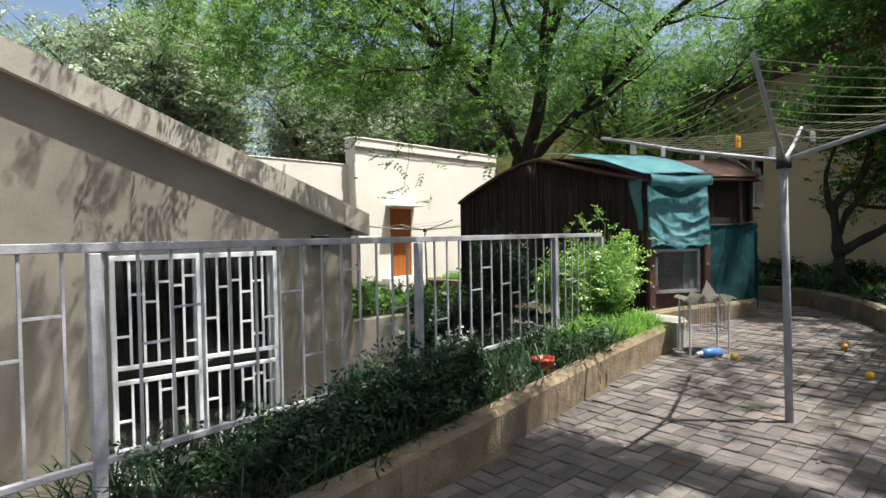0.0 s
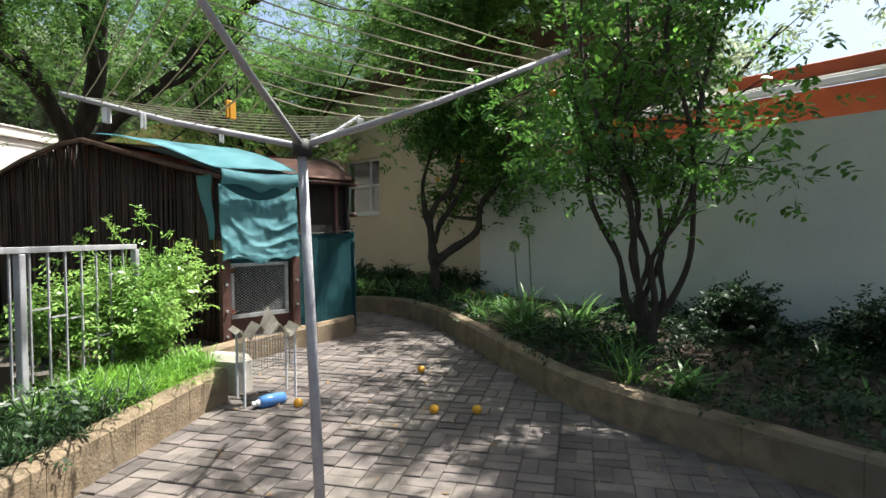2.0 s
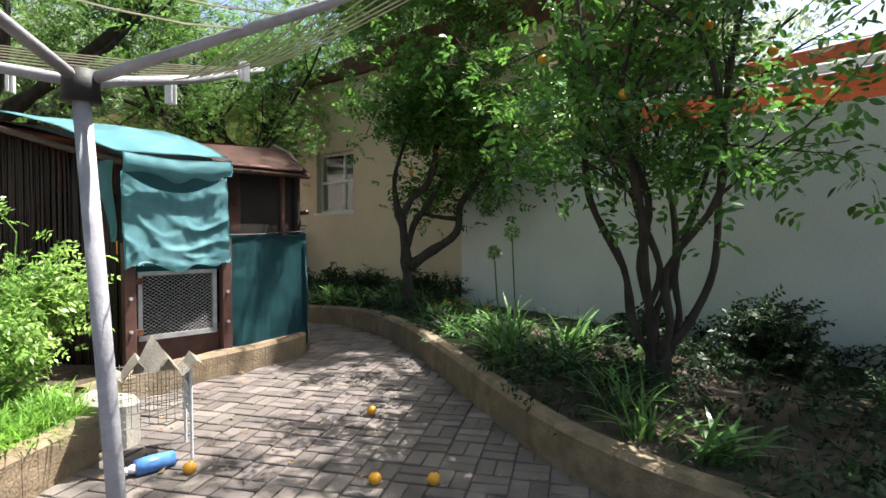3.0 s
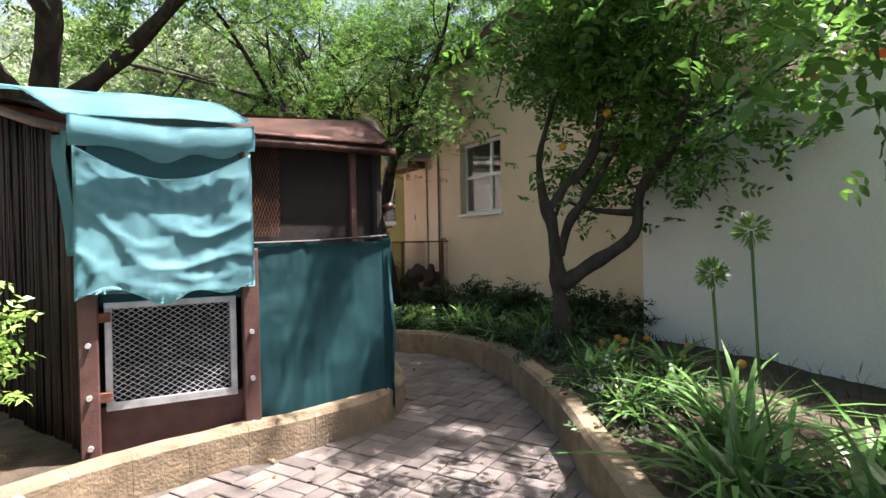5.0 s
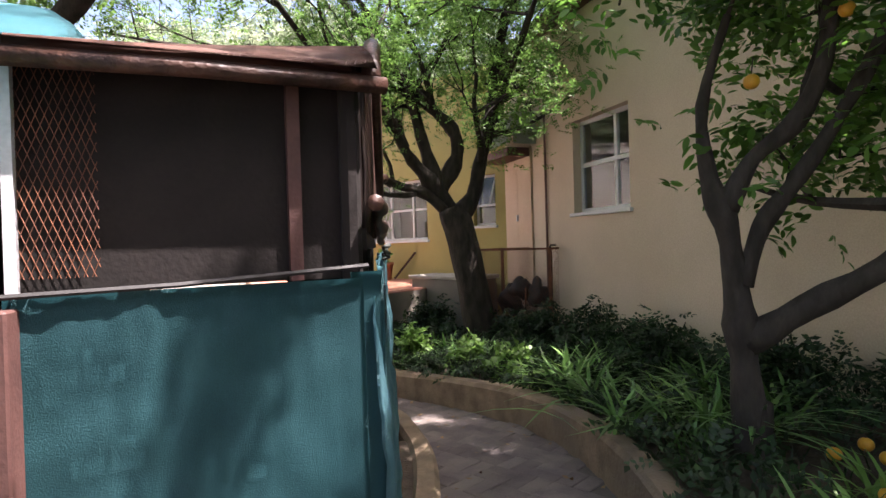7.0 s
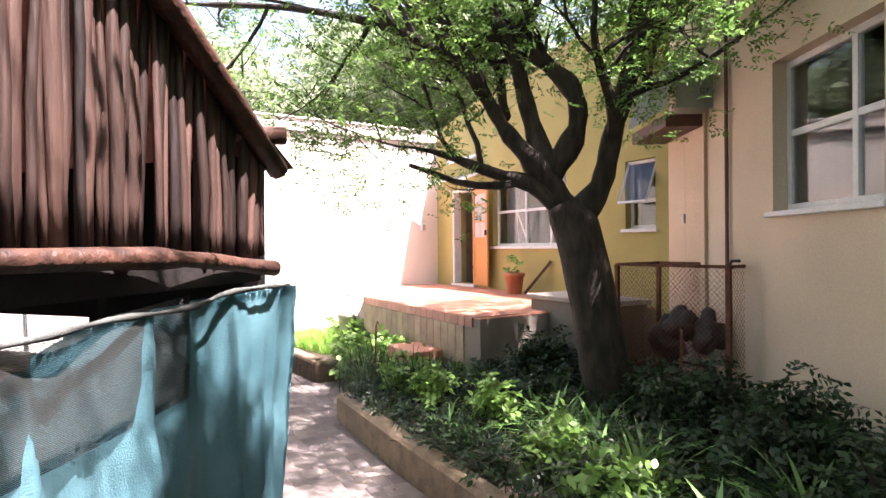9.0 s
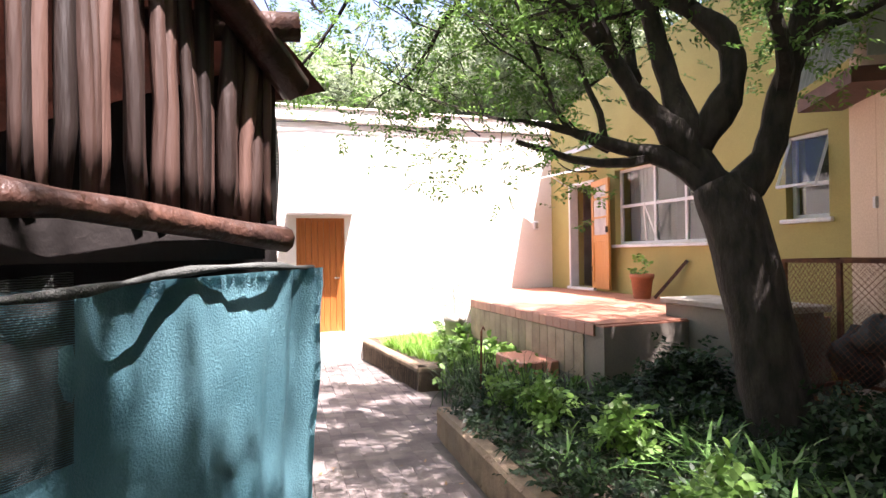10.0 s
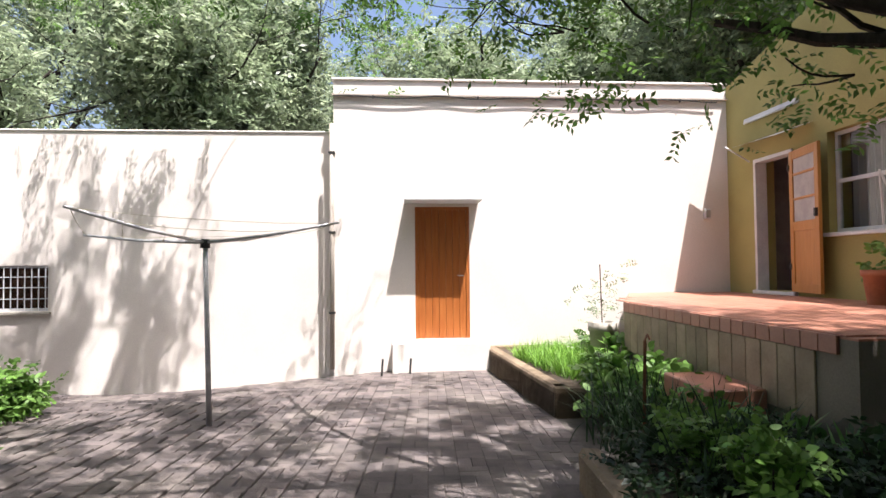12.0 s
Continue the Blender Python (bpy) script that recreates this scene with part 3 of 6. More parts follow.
acacia_limbs = [
    [(1.15, 9.6, 2.6, 0.16), (0.8, 9.2, 3.3, 0.14), (0.3, 8.8, 4.1, 0.11), (-0.5, 8.2, 4.9, 0.08), (-1.5, 7.5, 5.4, 0.05), (-2.5, 6.6, 5.6, 0.03)],
    [(1.15, 9.6, 2.6, 0.16), (1.4, 9.3, 3.5, 0.14), (1.5, 8.8, 4.6, 0.1), (1.9, 8.0, 5.4, 0.07), (2.5, 6.6, 5.9, 0.04)],
    [(1.15, 9.6, 2.6, 0.13), (1.9, 9.6, 3.3, 0.11), (2.7, 9.3, 4.1, 0.08), (3.5, 8.6, 4.9, 0.06), (4.3, 7.8, 5.4, 0.03)],
    [(0.8, 9.2, 3.3, 0.1), (0.2, 8.3, 3.7, 0.08), (-0.2, 7.4, 4.0, 0.06), (-0.6, 6.4, 4.1, 0.04), (-1.1, 5.6, 4.1, 0.02)],
    [(1.4, 9.3, 3.5, 0.09), (1.3, 8.2, 4.0, 0.07), (1.2, 6.9, 4.4, 0.05), (1.2, 5.6, 4.5, 0.03)],
    [(0.3, 8.8, 4.1, 0.09), (-0.8, 9.3, 4.9, 0.07), (-2.0, 10.0, 5.3, 0.05), (-3.2, 10.6, 5.5, 0.03)],
    [(1.5, 8.8, 4.6, 0.08), (1.2, 10.2, 5.5, 0.06), (0.8, 11.6, 5.9, 0.03)],
    # limb added out of view; its leaf clusters shade the far left wall
    [(-2.0, 10.0, 5.3, 0.05), (-2.8, 11.4, 5.45, 0.035), (-3.3, 12.6, 5.4, 0.02)],
]
make_tree("tree", "large thorn tree with fine feathery green foliage", 3, acacia_trunk, acacia_limbs, M_BARK, M_ACACIA, depth=2, per=6, spread=0.24, count=10, twig=0.2, leaf=0.06, split=2, extra=canopy_points,
          keep=lambda x, y, z: sun_gap(x, y, z))

# a tree added behind the start of the walk, trunk unseen, to shade the paving
behind_trunk = [(4.6, -4.2, -0.1, 0.22), (4.6, -4.1, 1.4, 0.18), (4.5, -4.0, 2.8, 0.16)]
behind_limbs = [
    [(4.5, -4.0, 2.6, 0.12), (3.4, -2.6, 4.2, 0.09), (2.4, -0.8, 5.2, 0.06), (1.6, 0.9, 5.4, 0.03)],
    [(4.5, -4.0, 2.6, 0.13), (4.9, -2.2, 4.2, 0.09), (5.0, -0.2, 5.2, 0.06), (4.9, 1.6, 5.5, 0.03)],
    [(4.5, -4.0, 2.6, 0.12), (5.9, -2.4, 4.2, 0.09), (6.8, -0.4, 5.2, 0.06), (7.0, 1.8, 5.5, 0.03)],
    [(6.8, -0.4, 5.2, 0.06), (6.9, 2.4, 5.5, 0.05), (6.8, 4.8, 5.6, 0.04), (6.8, 7.0, 5.4, 0.02)],
]
# leaf clusters placed up-sun of the ground and aviary side they shade
shade_points = []
for cx, cy, cz, cr, cn in ((1.6, 0.9, 5.4, 1.3, 190), (3.2, 1.2, 5.5, 1.3, 200), (4.8, 1.4, 5.4, 1.4, 230), (6.6, 1.6, 5.4, 1.4, 280), (6.2, 3.2, 5.5, 1.4, 240), (5.6, 0.2, 5.2, 1.3, 200), (5.1, 8.3, 4.9, 0.8, 34), (5.5, 9.3, 5.0, 0.9, 34), (5.0, 7.9, 4.5, 0.5, 18), (5.2, 8.9, 4.6, 0.5, 24),
                           (7.4, 4.8, 5.2, 1.3, 120), (4.2, -0.4, 5.4, 1.4, 220), (2.0, 2.6, 5.6, 1.0, 60), (2.6, 0.5, 5.4, 1.0, 200), (3.6, 0.3, 5.5, 1.1, 200), (3.0, 2.0, 5.6, 0.9, 120),
                           (7.0, 7.2, 5.3, 1.1, 170), (6.2, 7.0, 5.4, 0.9, 110),
                           (5.6, 0.9, 5.0, 1.2, 160), (8.2, 2.6, 5.3, 1.3, 160), (8.4, 0.9, 5.2, 1.2, 120), (6.6, 8.2, 5.3, 0.9, 110), (6.0, 9.0, 5.4, 0.8, 55), (7.0, 9.0, 5.4, 1.0, 120), (6.4, 10.4, 5.6, 1.0, 120)):
    shade_points += [tuple(p) for p in cloud(rng0, (cx, cy, cz), (cr, cr, cr * 0.4), cn, 0.2)]
make_tree("tree", "spreading thorn tree added to shade the paved yard", 31, behind_trunk, behind_limbs, M_BARK, M_ACACIA, depth=1, per=14, spread=0.22, count=10, twig=0.2, leaf=0.065, split=2, extra=shade_points, keep=sun_gap)


# the forked tree in the far bed
big_trunk = [(5.08, 13.18, -0.05, 0.29), (4.98, 13.15, 0.39, 0.228), (4.86, 13.13, 1.11, 0.204), (4.72, 13.12, 1.77, 0.21), (4.62, 13.12, 2.04, 0.18)]
big_limbs = [
    [(4.67, 13.12, 1.89, 0.156), (4.32, 13.06, 2.21, 0.102), (3.98, 13.0, 2.33, 0.072), (3.54, 12.82, 2.5, 0.042), (3.32, 12.7, 2.55, 0.018)],
    [(4.62, 13.12, 2.01, 0.18), (4.4, 13.1, 2.36, 0.156), (4.12, 13.03, 2.67, 0.096), (3.88, 12.94, 3.09, 0.078), (3.72, 12.88, 3.29, 0.066), (3.18, 12.58, 3.6, 0.054), (2.22, 12.46, 3.87, 0.042), (1.02, 12.7, 4.17, 0.03), (0.06, 13.06, 4.47, 0.014)],
    [(4.45, 13.1, 2.31, 0.144), (4.26, 13.18, 2.97, 0.108), (4.12, 13.18, 3.51, 0.09), (3.84, 13.18, 3.99, 0.072), (3.3, 13.3, 4.83, 0.054), (2.58, 13.42, 5.55, 0.024)],
    [(4.5, 13.13, 2.31, 0.156), (4.72, 13.13, 2.73, 0.12), (4.67, 13.15, 3.09, 0.108), (4.38, 13.18, 3.39, 0.096), (4.12, 13.24, 3.69, 0.084), (3.92, 13.3, 3.99, 0.078), (3.54, 13.54, 4.83, 0.054), (3.06, 13.9, 5.55, 0.024)],
    [(4.69, 13.12, 1.89, 0.18), (4.92, 13.12, 2.19, 0.144), (5.02, 13.12, 2.61, 0.126), (5.18, 13.12, 3.21, 0.114), (5.26, 13.12, 3.81, 0.102), (5.46, 13.06, 4.71, 0.072), (5.82, 12.7, 5.67, 0.036)],
    [(5.14, 13.12, 2.97, 0.072), (5.29, 13.12, 3.03, 0.06), (5.34, 13.12, 3.15, 0.042)],
    [(4.02, 13.3, 2.91, 0.072), (3.78, 13.9, 3.75, 0.06), (3.18, 14.38, 4.83, 0.042), (2.46, 14.62, 5.91, 0.024)],
    [(3.18, 12.58, 3.6, 0.048), (2.82, 11.62, 4.11, 0.042), (2.46, 10.78, 4.47, 0.03), (2.1, 9.94, 4.71, 0.018)],
    [(5.18, 13.12, 3.21, 0.06), (5.46, 12.46, 3.87, 0.048), (5.58, 11.5, 4.35, 0.03), (5.46, 10.54, 4.59, 0.018)],
]
# leaf clusters added to this crown to shade the far bed and terrace
far_points = []
for cx, cy, cz, cr, cn in ((5.3, 13.2, 5.0, 1.3, 170), (4.2, 14.2, 5.2, 1.1, 120), (6.2, 14.0, 5.4, 1.3, 150), (3.6, 12.6, 5.2, 1.1, 110), (5.4, 11.4, 5.0, 1.2, 120), (5.2, 15.4, 5.8, 1.2, 110)):
    far_points += [tuple(p) for p in cloud(rng0, (cx, cy, cz), (cr, cr, cr * 0.4), cn, 0.2)]
make_tree("tree", "forked dark-barked tree standing in the far bed", 8, big_trunk, big_limbs, M_BARK, M_ACACIA, depth=2, per=5, spread=0.22, count=10, leaf=0.05, split=3, limb_len=1.2, extra=far_points,
          keep=lambda x, y, z: (z > 2.5 and z > 1.4 + 0.37 * math.hypot(x - 4.1, y - 10.0)) or (3.2 < x < 4.6 and z > 2.1 and 12.3 < y < 13.6))


def citrus(seed, x, y, z, height, spread_r, label, low=1.1, a0=0.0, a1=math.tau, inside_of=lambda x, y, z: True, per=6, limbs_at=()):
    rng = np.random.default_rng(seed)
    trunk = [(x, y, z - 0.1, 0.11), (x, y, z + 0.15, 0.1), (x + 0.02, y, z + 0.35, 0.08)]
    limbs = []
    for k in range(8):
        a = a0 + (a1 - a0) * (k + 0.5) / 8 + rng.uniform(-0.25, 0.25)
        r = spread_r * rng.uniform(0.5, 1.0)
        limb = []
        for u, rad in ((0.03, 0.045), (0.14, 0.042), (0.27, 0.038), (0.42, 0.034), (0.58, 0.028), (0.75, 0.022), (0.93, 0.014)):
            w = 0.16 * min(1, u * 4)
            limb.append((x + math.cos(a) * r * u ** 0.8 + rng.uniform(-w, w), y + math.sin(a) * r * u ** 0.8 + rng.uniform(-w, w), z + height * u ** 1.25 * 0.95 + 0.15, rad))
        limbs.append(limb)
    limbs = list(limbs_at) or limbs
    return make_tree("citrus_tree", label, seed, trunk, limbs, M_BARK2, M_CITRUS, depth=1, per=per, spread=0.2, count=7, twig=0.2, leaf=0.08, wid=0.45, split=3,
                     keep=lambda px, py, pz: pz > z + low and inside_of(px, py, pz), limb_len=0.9)


citrus(21, 6.0, 4.45, 0.3, 4.0, 1.35, "many-stemmed citrus tree with glossy dark leaves", low=1.5, per=2, inside_of=lambda x, y, z: z > 2.1 or y < 4.9)
WALL_TREE = [
    [(5.98, 8.5, 0.3, 0.125), (5.95, 8.5, 0.82, 0.112), (5.93, 8.52, 1.19, 0.1), (5.89, 8.54, 1.61, 0.088), (5.82, 8.57, 1.86, 0.069), (5.78, 8.55, 2.25, 0.044), (5.9, 8.5, 2.7, 0.025)],
    [(5.89, 8.54, 1.7, 0.075), (6.0, 8.48, 1.95, 0.069), (6.17, 8.39, 2.12, 0.062), (6.27, 8.32, 2.39, 0.056), (6.31, 8.3, 2.78, 0.044), (6.3, 8.2, 3.4, 0.025)],
    [(5.95, 8.5, 1.0, 0.1), (6.19, 8.38, 1.19, 0.088), (6.51, 8.13, 1.48, 0.081), (6.56, 8.08, 1.88, 0.069), (6.73, 7.89, 2.22, 0.056), (6.81, 7.77, 2.6, 0.037), (6.8, 7.6, 3.2, 0.019)],
    [(5.95, 8.5, 1.3, 0.075), (6.05, 8.5, 1.6, 0.069), (6.15, 8.4, 1.8, 0.062), (6.29, 8.3, 2.07, 0.056), (6.47, 8.16, 2.54, 0.044), (6.55, 8.1, 3.2, 0.019)],
]
citrus(22, 5.98, 8.5, 0.35, 3.3, 1.1, "leafy citrus tree with crooked limbs in front of the house wall", low=0.75, inside_of=lambda x, y, z: (x > 5.8 + 0.374 * (y - 7.92) or z > 2.1 + 0.5 * math.hypot(x - 5.1, y - 7.9)) and (x > 5.5 + 0.344 * (y - 7.34) or z > 2.1 + 0.52 * math.hypot(x - 4.975, y - 7.34)) and (math.hypot(x - 4.98, y - 7.5) > 1.6 or z > 2.9) and (x < 6.5 or z > 2.0), per=9, limbs_at=WALL_TREE)


def far_tree(seed, x, y, z, height, r, material=None):
    rng = np.random.default_rng(seed)
    trunk = [(x, y, z, 0.3), (x + 0.2, y, z + height * 0.3, 0.24), (x, y + 0.2, z + height * 0.55, 0.15)]
    limbs = []
    for k in range(5):
        a = k * math.tau / 5 + rng.uniform(-0.4, 0.4)
        limbs.append([(x + 0.1, y, z + height * 0.3, 0.14), (x + math.cos(a) * r * 0.4, y + math.sin(a) * r * 0.4, z + height * 0.6, 0.09), (x + math.cos(a) * r * 0.8, y + math.sin(a) * r * 0.8, z + height * 0.8, 0.03)])
    pts = np.concatenate([cloud(rng, (x + rng.uniform(-0.5, 0.5) * r, y + rng.uniform(-0.5, 0.5) * r, z + height * rng.uniform(0.5, 0.9)), (r * 0.55, r * 0.55, height * 0.2), 260) for _ in range(9)])
    return make_tree("tree", "tall grey-green tree beyond the walls", seed, trunk, limbs, M_BARK, material or M_FARLEAF, depth=1, per=3, spread=0.22, count=6, twig=0.3, leaf=0.16, wid=0.4, split=2, extra=[tuple(p) for p in pts])


for k, (x, y, ht, r) in enumerate([(-9.5, 17, 8.5, 3.4), (-5.0, 21.5, 8.5, 3.6), (-0.5, 25, 9, 3.8), (-13, 11, 8.0, 3.4), (-9, 4.5, 7.5, 3.0), (5.5, 25.5, 9.5, 3.8), (-16, 24, 12, 5), (-6, 31, 12, 5), (13, 10, 8, 3.5), (-8.4, 15.0, 8.0, 2.8), (1.5, 23, 10, 3.5), (9.5, 14, 8.5, 2.6), (-13, 0, 8, 3.5), (12, 1, 9, 3.5), (-3, 40, 15, 7), (-20, 14, 14, 6)]):
    far_tree(40 + k, x, y, -0.5, ht, r)

# ---- aviary ----
AV = [(0.02, 9.65), (2.44, 6.88), (3.24, 7.085), (4.1, 7.485), (3.93, 9.57)]
APX0, APX1 = (1.25, 8.3, 2.55), (4.0, 8.4, 2.5)
aviary = thing("aviary", "timber aviary with dark reed panels, teal shade cloth and mesh gate", "aviary")
gable = Wall(AV[0], AV[1])
top_sw = [(0.0, 1.97), (0.25, 2.08), (1.0, 2.36), (1.55, 2.5), (1.9, 2.53), (2.3, 2.42), (3.1, 2.2), (3.74, 2.05)]


def lin(table, s):
    for (a, za), (b, zb) in zip(table, table[1:]):
        if s <= b:
            return za + (zb - za) * (s - a) / (b - a)
    return table[-1][1]


def reeds(wall, s0, s1, z0, topf, name, n_per_m=38, out=0.0):
    """A panel of upright split reeds, uneven in width and depth."""
    rng = random.Random(int(s1 * 100) + int(z0 * 10))
    bm = bmesh.new()
    s = s0
    while s < s1 - 0.01:
        w = rng.uniform(0.7, 1.5) / n_per_m
        zt = topf(min(s, s1))
        zb = z0 + rng.uniform(-0.02, 0.02)
        lean = rng.uniform(-0.012, 0.012)
        zs = [zb + (zt - zb) * k / 5 for k in range(6)]
        r = w * 0.55
        bow, off = rng.uniform(-0.008, 0.008), rng.uniform(-0.012, 0.016)
        tube(bm, [wall.at(s + lean * (k - 2.5) * 0.4 + w / 2 + rng.uniform(-0.15, 0.15) * w, out + off + bow * math.sin(k) + rng.uniform(-0.003, 0.003), z) for k, z in enumerate(zs)],
             [r * rng.uniform(0.8, 1.15) for _ in zs], 6, cap=True)
        s += w
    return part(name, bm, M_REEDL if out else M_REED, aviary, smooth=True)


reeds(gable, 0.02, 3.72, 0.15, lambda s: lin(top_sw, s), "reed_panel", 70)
side = Wall(AV[3], AV[4])
top_ne = [(0.0, 2.12), (0.4, 2.36), (0.85, 2.5), (1.2, 2.46), (1.6, 2.25), (2.1, 1.92)]
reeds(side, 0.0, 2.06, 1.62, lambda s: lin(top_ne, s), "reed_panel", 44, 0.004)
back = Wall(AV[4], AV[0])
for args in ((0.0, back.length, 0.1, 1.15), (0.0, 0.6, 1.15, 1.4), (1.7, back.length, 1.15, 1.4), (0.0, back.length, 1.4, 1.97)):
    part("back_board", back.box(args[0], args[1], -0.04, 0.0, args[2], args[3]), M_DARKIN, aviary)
# roof sheets from eaves to ridge
def roof_quad(a, b, c, d, material, name, n=10, lift=0.0, sag=0.0, parent=aviary, wav=0.0):
    bm = bmesh.new()
    a, b, c, d = map(Vector, (a, b, c, d))
    g = []
    for i in range(n + 1):
        row = []
        for j in range(n + 1):
            u, w = i / n, j / n
            p = a.lerp(b, u).lerp(d.lerp(c, u), w)
            p.z += lift + sag * math.sin(math.pi * w) + wav * noise.noise(p * 3)
            row.append(bm.verts.new(p))
        g.append(row)
    for i in range(n):
        for j in range(n):
            bm.faces.new((g[i][j], g[i + 1][j], g[i + 1][j + 1], g[i][j + 1]))
    bmesh.ops.solidify(bm, geom=bm.faces[:], thickness=0.012)
    return part(name, bm, material, parent, smooth=True)


R1, R2 = APX0, APX1
E1, E2, E3 = (2.46, 6.79, 2.08), (3.26, 6.99, 2.1), (4.18, 7.4, 2.12)
roof_quad(E1, E2, (2.5, 8.7, 2.53), R1, M_ROOFR, "roof_sheet", sag=0.06)
roof_quad(E2, E3, R2, (2.5, 8.7, 2.53), M_ROOFR, "roof_sheet", sag=0.06)
roof_quad(R1, R2, (3.98, 9.68, 1.94), (-0.05, 9.75, 1.95), M_ROOFR, "roof_sheet", sag=0.05)
# teal cloth over the roof and hanging down the front
roof_quad((2.4, 6.76, 2.1), (3.3, 6.98, 2.12), (2.7, 8.4, 2.56), (1.3, 8.25, 2.6), M_TEAL, "roof_cloth", n=16, lift=0.03, sag=0.07, wav=0.02)
F1 = Wall(AV[1], AV[2])
F2 = Wall(AV[2], AV[3])


def cloth(wall, s0, s1, z0, z1, out, name, material, amp=0.04, freq=3.0, nz=18, ns=22, bow=0.0, ragged=0.0, seed=0, fold=0.0, slope=0.0, lean=0.0, vert=0.0, crease=0.0, dip=0.0, rise=0.0):
    bm = bmesh.new()
    g = []
    for i in range(ns + 1):
        row = []
        for j in range(nz + 1):
            s, z = s0 + (s1 - s0) * i / ns, z0 + (z1 - z0) * j / nz
            if j == 0:
                z += ragged * noise.noise(Vector((s * 4, seed, 0)))
            o = out + amp * (noise.noise(Vector((s * freq, z * freq * 1.3, seed))) + 0.5 * noise.noise(Vector((s * freq * 3, z * freq * 4, seed)))) + bow * math.sin(math.pi * j / nz) + fold * (1 - abs(math.sin(z * 9 + s * 5 + 4 * noise.noise(Vector((s * 2.2, z * 1.6, 3 + seed)))))) ** 2 * (0.6 + 1.2 * noise.noise(Vector((s * 2, z * 3, 9))))
            o += vert * (noise.noise(Vector((s * 8, z * 0.9, seed + 4))) + 0.5 * noise.noise(Vector((s * 21, z * 1.5, seed + 8))))
            for q in range(2 if crease else 0):
                ridge = 1 - abs(noise.noise(Vector((s * (3 + 3 * q), z * (4 + 3 * q), seed + 11 + q)))) * 5
                o += crease * max(0.0, ridge)
            top_dip = dip * math.sin(math.pi * i / ns) * (j / nz if crease else 1)
            row.append(bm.verts.new(wall.at(s, o + lean * (z1 - z), z - slope * s * (z - 0.3) - top_dip + rise * ss(0.9, 1.45, s) * j / nz)))
        g.append(row)
    for i in range(ns):
        for j in range(nz):
            bm.faces.new((g[i][j], g[i + 1][j], g[i + 1][j + 1], g[i][j + 1]))
    bmesh.ops.solidify(bm, geom=bm.faces[:], thickness=0.006)
    return part(name, bm, material, aviary, smooth=True)


FL1, FL2, SL = F1.length, F2.length, side.length
# dark sheet added for the shadow in the gap above the hanging cloth
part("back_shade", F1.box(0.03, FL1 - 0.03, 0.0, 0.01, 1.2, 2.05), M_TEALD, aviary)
cloth(F1, -0.03, FL1 + 0.02, 1.2, 1.98, 0.08, "hanging_cloth", M_TEAL, 0.025, 2.2, nz=56, ns=48, ragged=0.1, fold=0.018, lean=0.1, vert=0.012, crease=0.007, dip=0.16)
cloth(F1, -0.04, FL1 + 0.03, 1.97, 2.13, 0.17, "cloth_lip", M_TEAL, 0.03, 2.0, nz=10, ns=40, ragged=0.12, seed=3, fold=0.012, dip=0.03, bow=0.03)
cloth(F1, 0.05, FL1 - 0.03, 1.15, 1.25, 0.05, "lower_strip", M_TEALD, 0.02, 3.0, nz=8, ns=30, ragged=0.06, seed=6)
bm = bmesh.new()
drape = [[bm.verts.new(gable.at(gable.length - 0.02 - 0.2 * i / 5 * (1 - 0.72 * j / 12), 0.045 + 0.02 * math.sin(i * 1.3 + j * 0.5), 2.07 - 0.66 * j / 12)) for j in range(13)] for i in range(6)]
for i in range(5):
    for j in range(12):
        bm.faces.new((drape[i][j], drape[i + 1][j], drape[i + 1][j + 1], drape[i][j + 1]))
bmesh.ops.solidify(bm, geom=bm.faces[:], thickness=0.006)
part("cloth_corner", bm, M_TEAL, aviary, smooth=True)
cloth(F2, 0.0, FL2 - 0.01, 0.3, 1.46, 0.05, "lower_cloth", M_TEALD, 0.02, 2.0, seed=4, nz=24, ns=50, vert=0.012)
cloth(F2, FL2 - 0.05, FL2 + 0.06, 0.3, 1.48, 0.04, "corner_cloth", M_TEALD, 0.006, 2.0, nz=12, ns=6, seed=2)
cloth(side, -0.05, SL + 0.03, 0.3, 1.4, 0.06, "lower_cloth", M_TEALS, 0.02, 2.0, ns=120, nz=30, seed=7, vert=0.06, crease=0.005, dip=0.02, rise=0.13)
part("cloth_rim", tube(bmesh.new(), [side.at(u, 0.085 + 0.012 * math.sin(u * 17), 1.56 - 0.012 * u - 0.05 * math.sin(math.pi * u / SL) ** 2 + 0.006 * math.sin(u * 11)) for u in np.linspace(-0.02, SL + 0.03, 34)], [0.007 + 0.003 * math.sin(k * 2.1) for k in range(34)], 6), M_NETG, aviary, "grey frayed hem", smooth=True)
cloth(side, 0.02, 1.6, 1.28, 1.54, 0.075, "net_strip", M_NETSEE, 0.006, 2.0, nz=8, ns=60, seed=9, dip=0.05)
for u in (0.5, 0.95, 1.4):
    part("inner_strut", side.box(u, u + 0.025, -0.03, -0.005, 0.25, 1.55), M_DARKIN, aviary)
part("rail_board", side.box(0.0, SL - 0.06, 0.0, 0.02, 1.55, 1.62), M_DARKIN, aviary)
# solid near-black panel added for the interior's shade behind the wire
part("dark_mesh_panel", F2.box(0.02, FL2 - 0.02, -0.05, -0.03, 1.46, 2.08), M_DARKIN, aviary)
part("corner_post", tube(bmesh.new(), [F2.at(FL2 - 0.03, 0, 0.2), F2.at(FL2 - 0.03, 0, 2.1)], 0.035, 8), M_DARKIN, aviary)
for s, zt in ((0.02, 1.5), (FL1, 1.53)):
    p = F1.box(s - 0.045, s + 0.045, 0.04, 0.12, 0.22, zt - 0.1, 0.006)
    part("gate_post", p, M_BROWN, aviary)
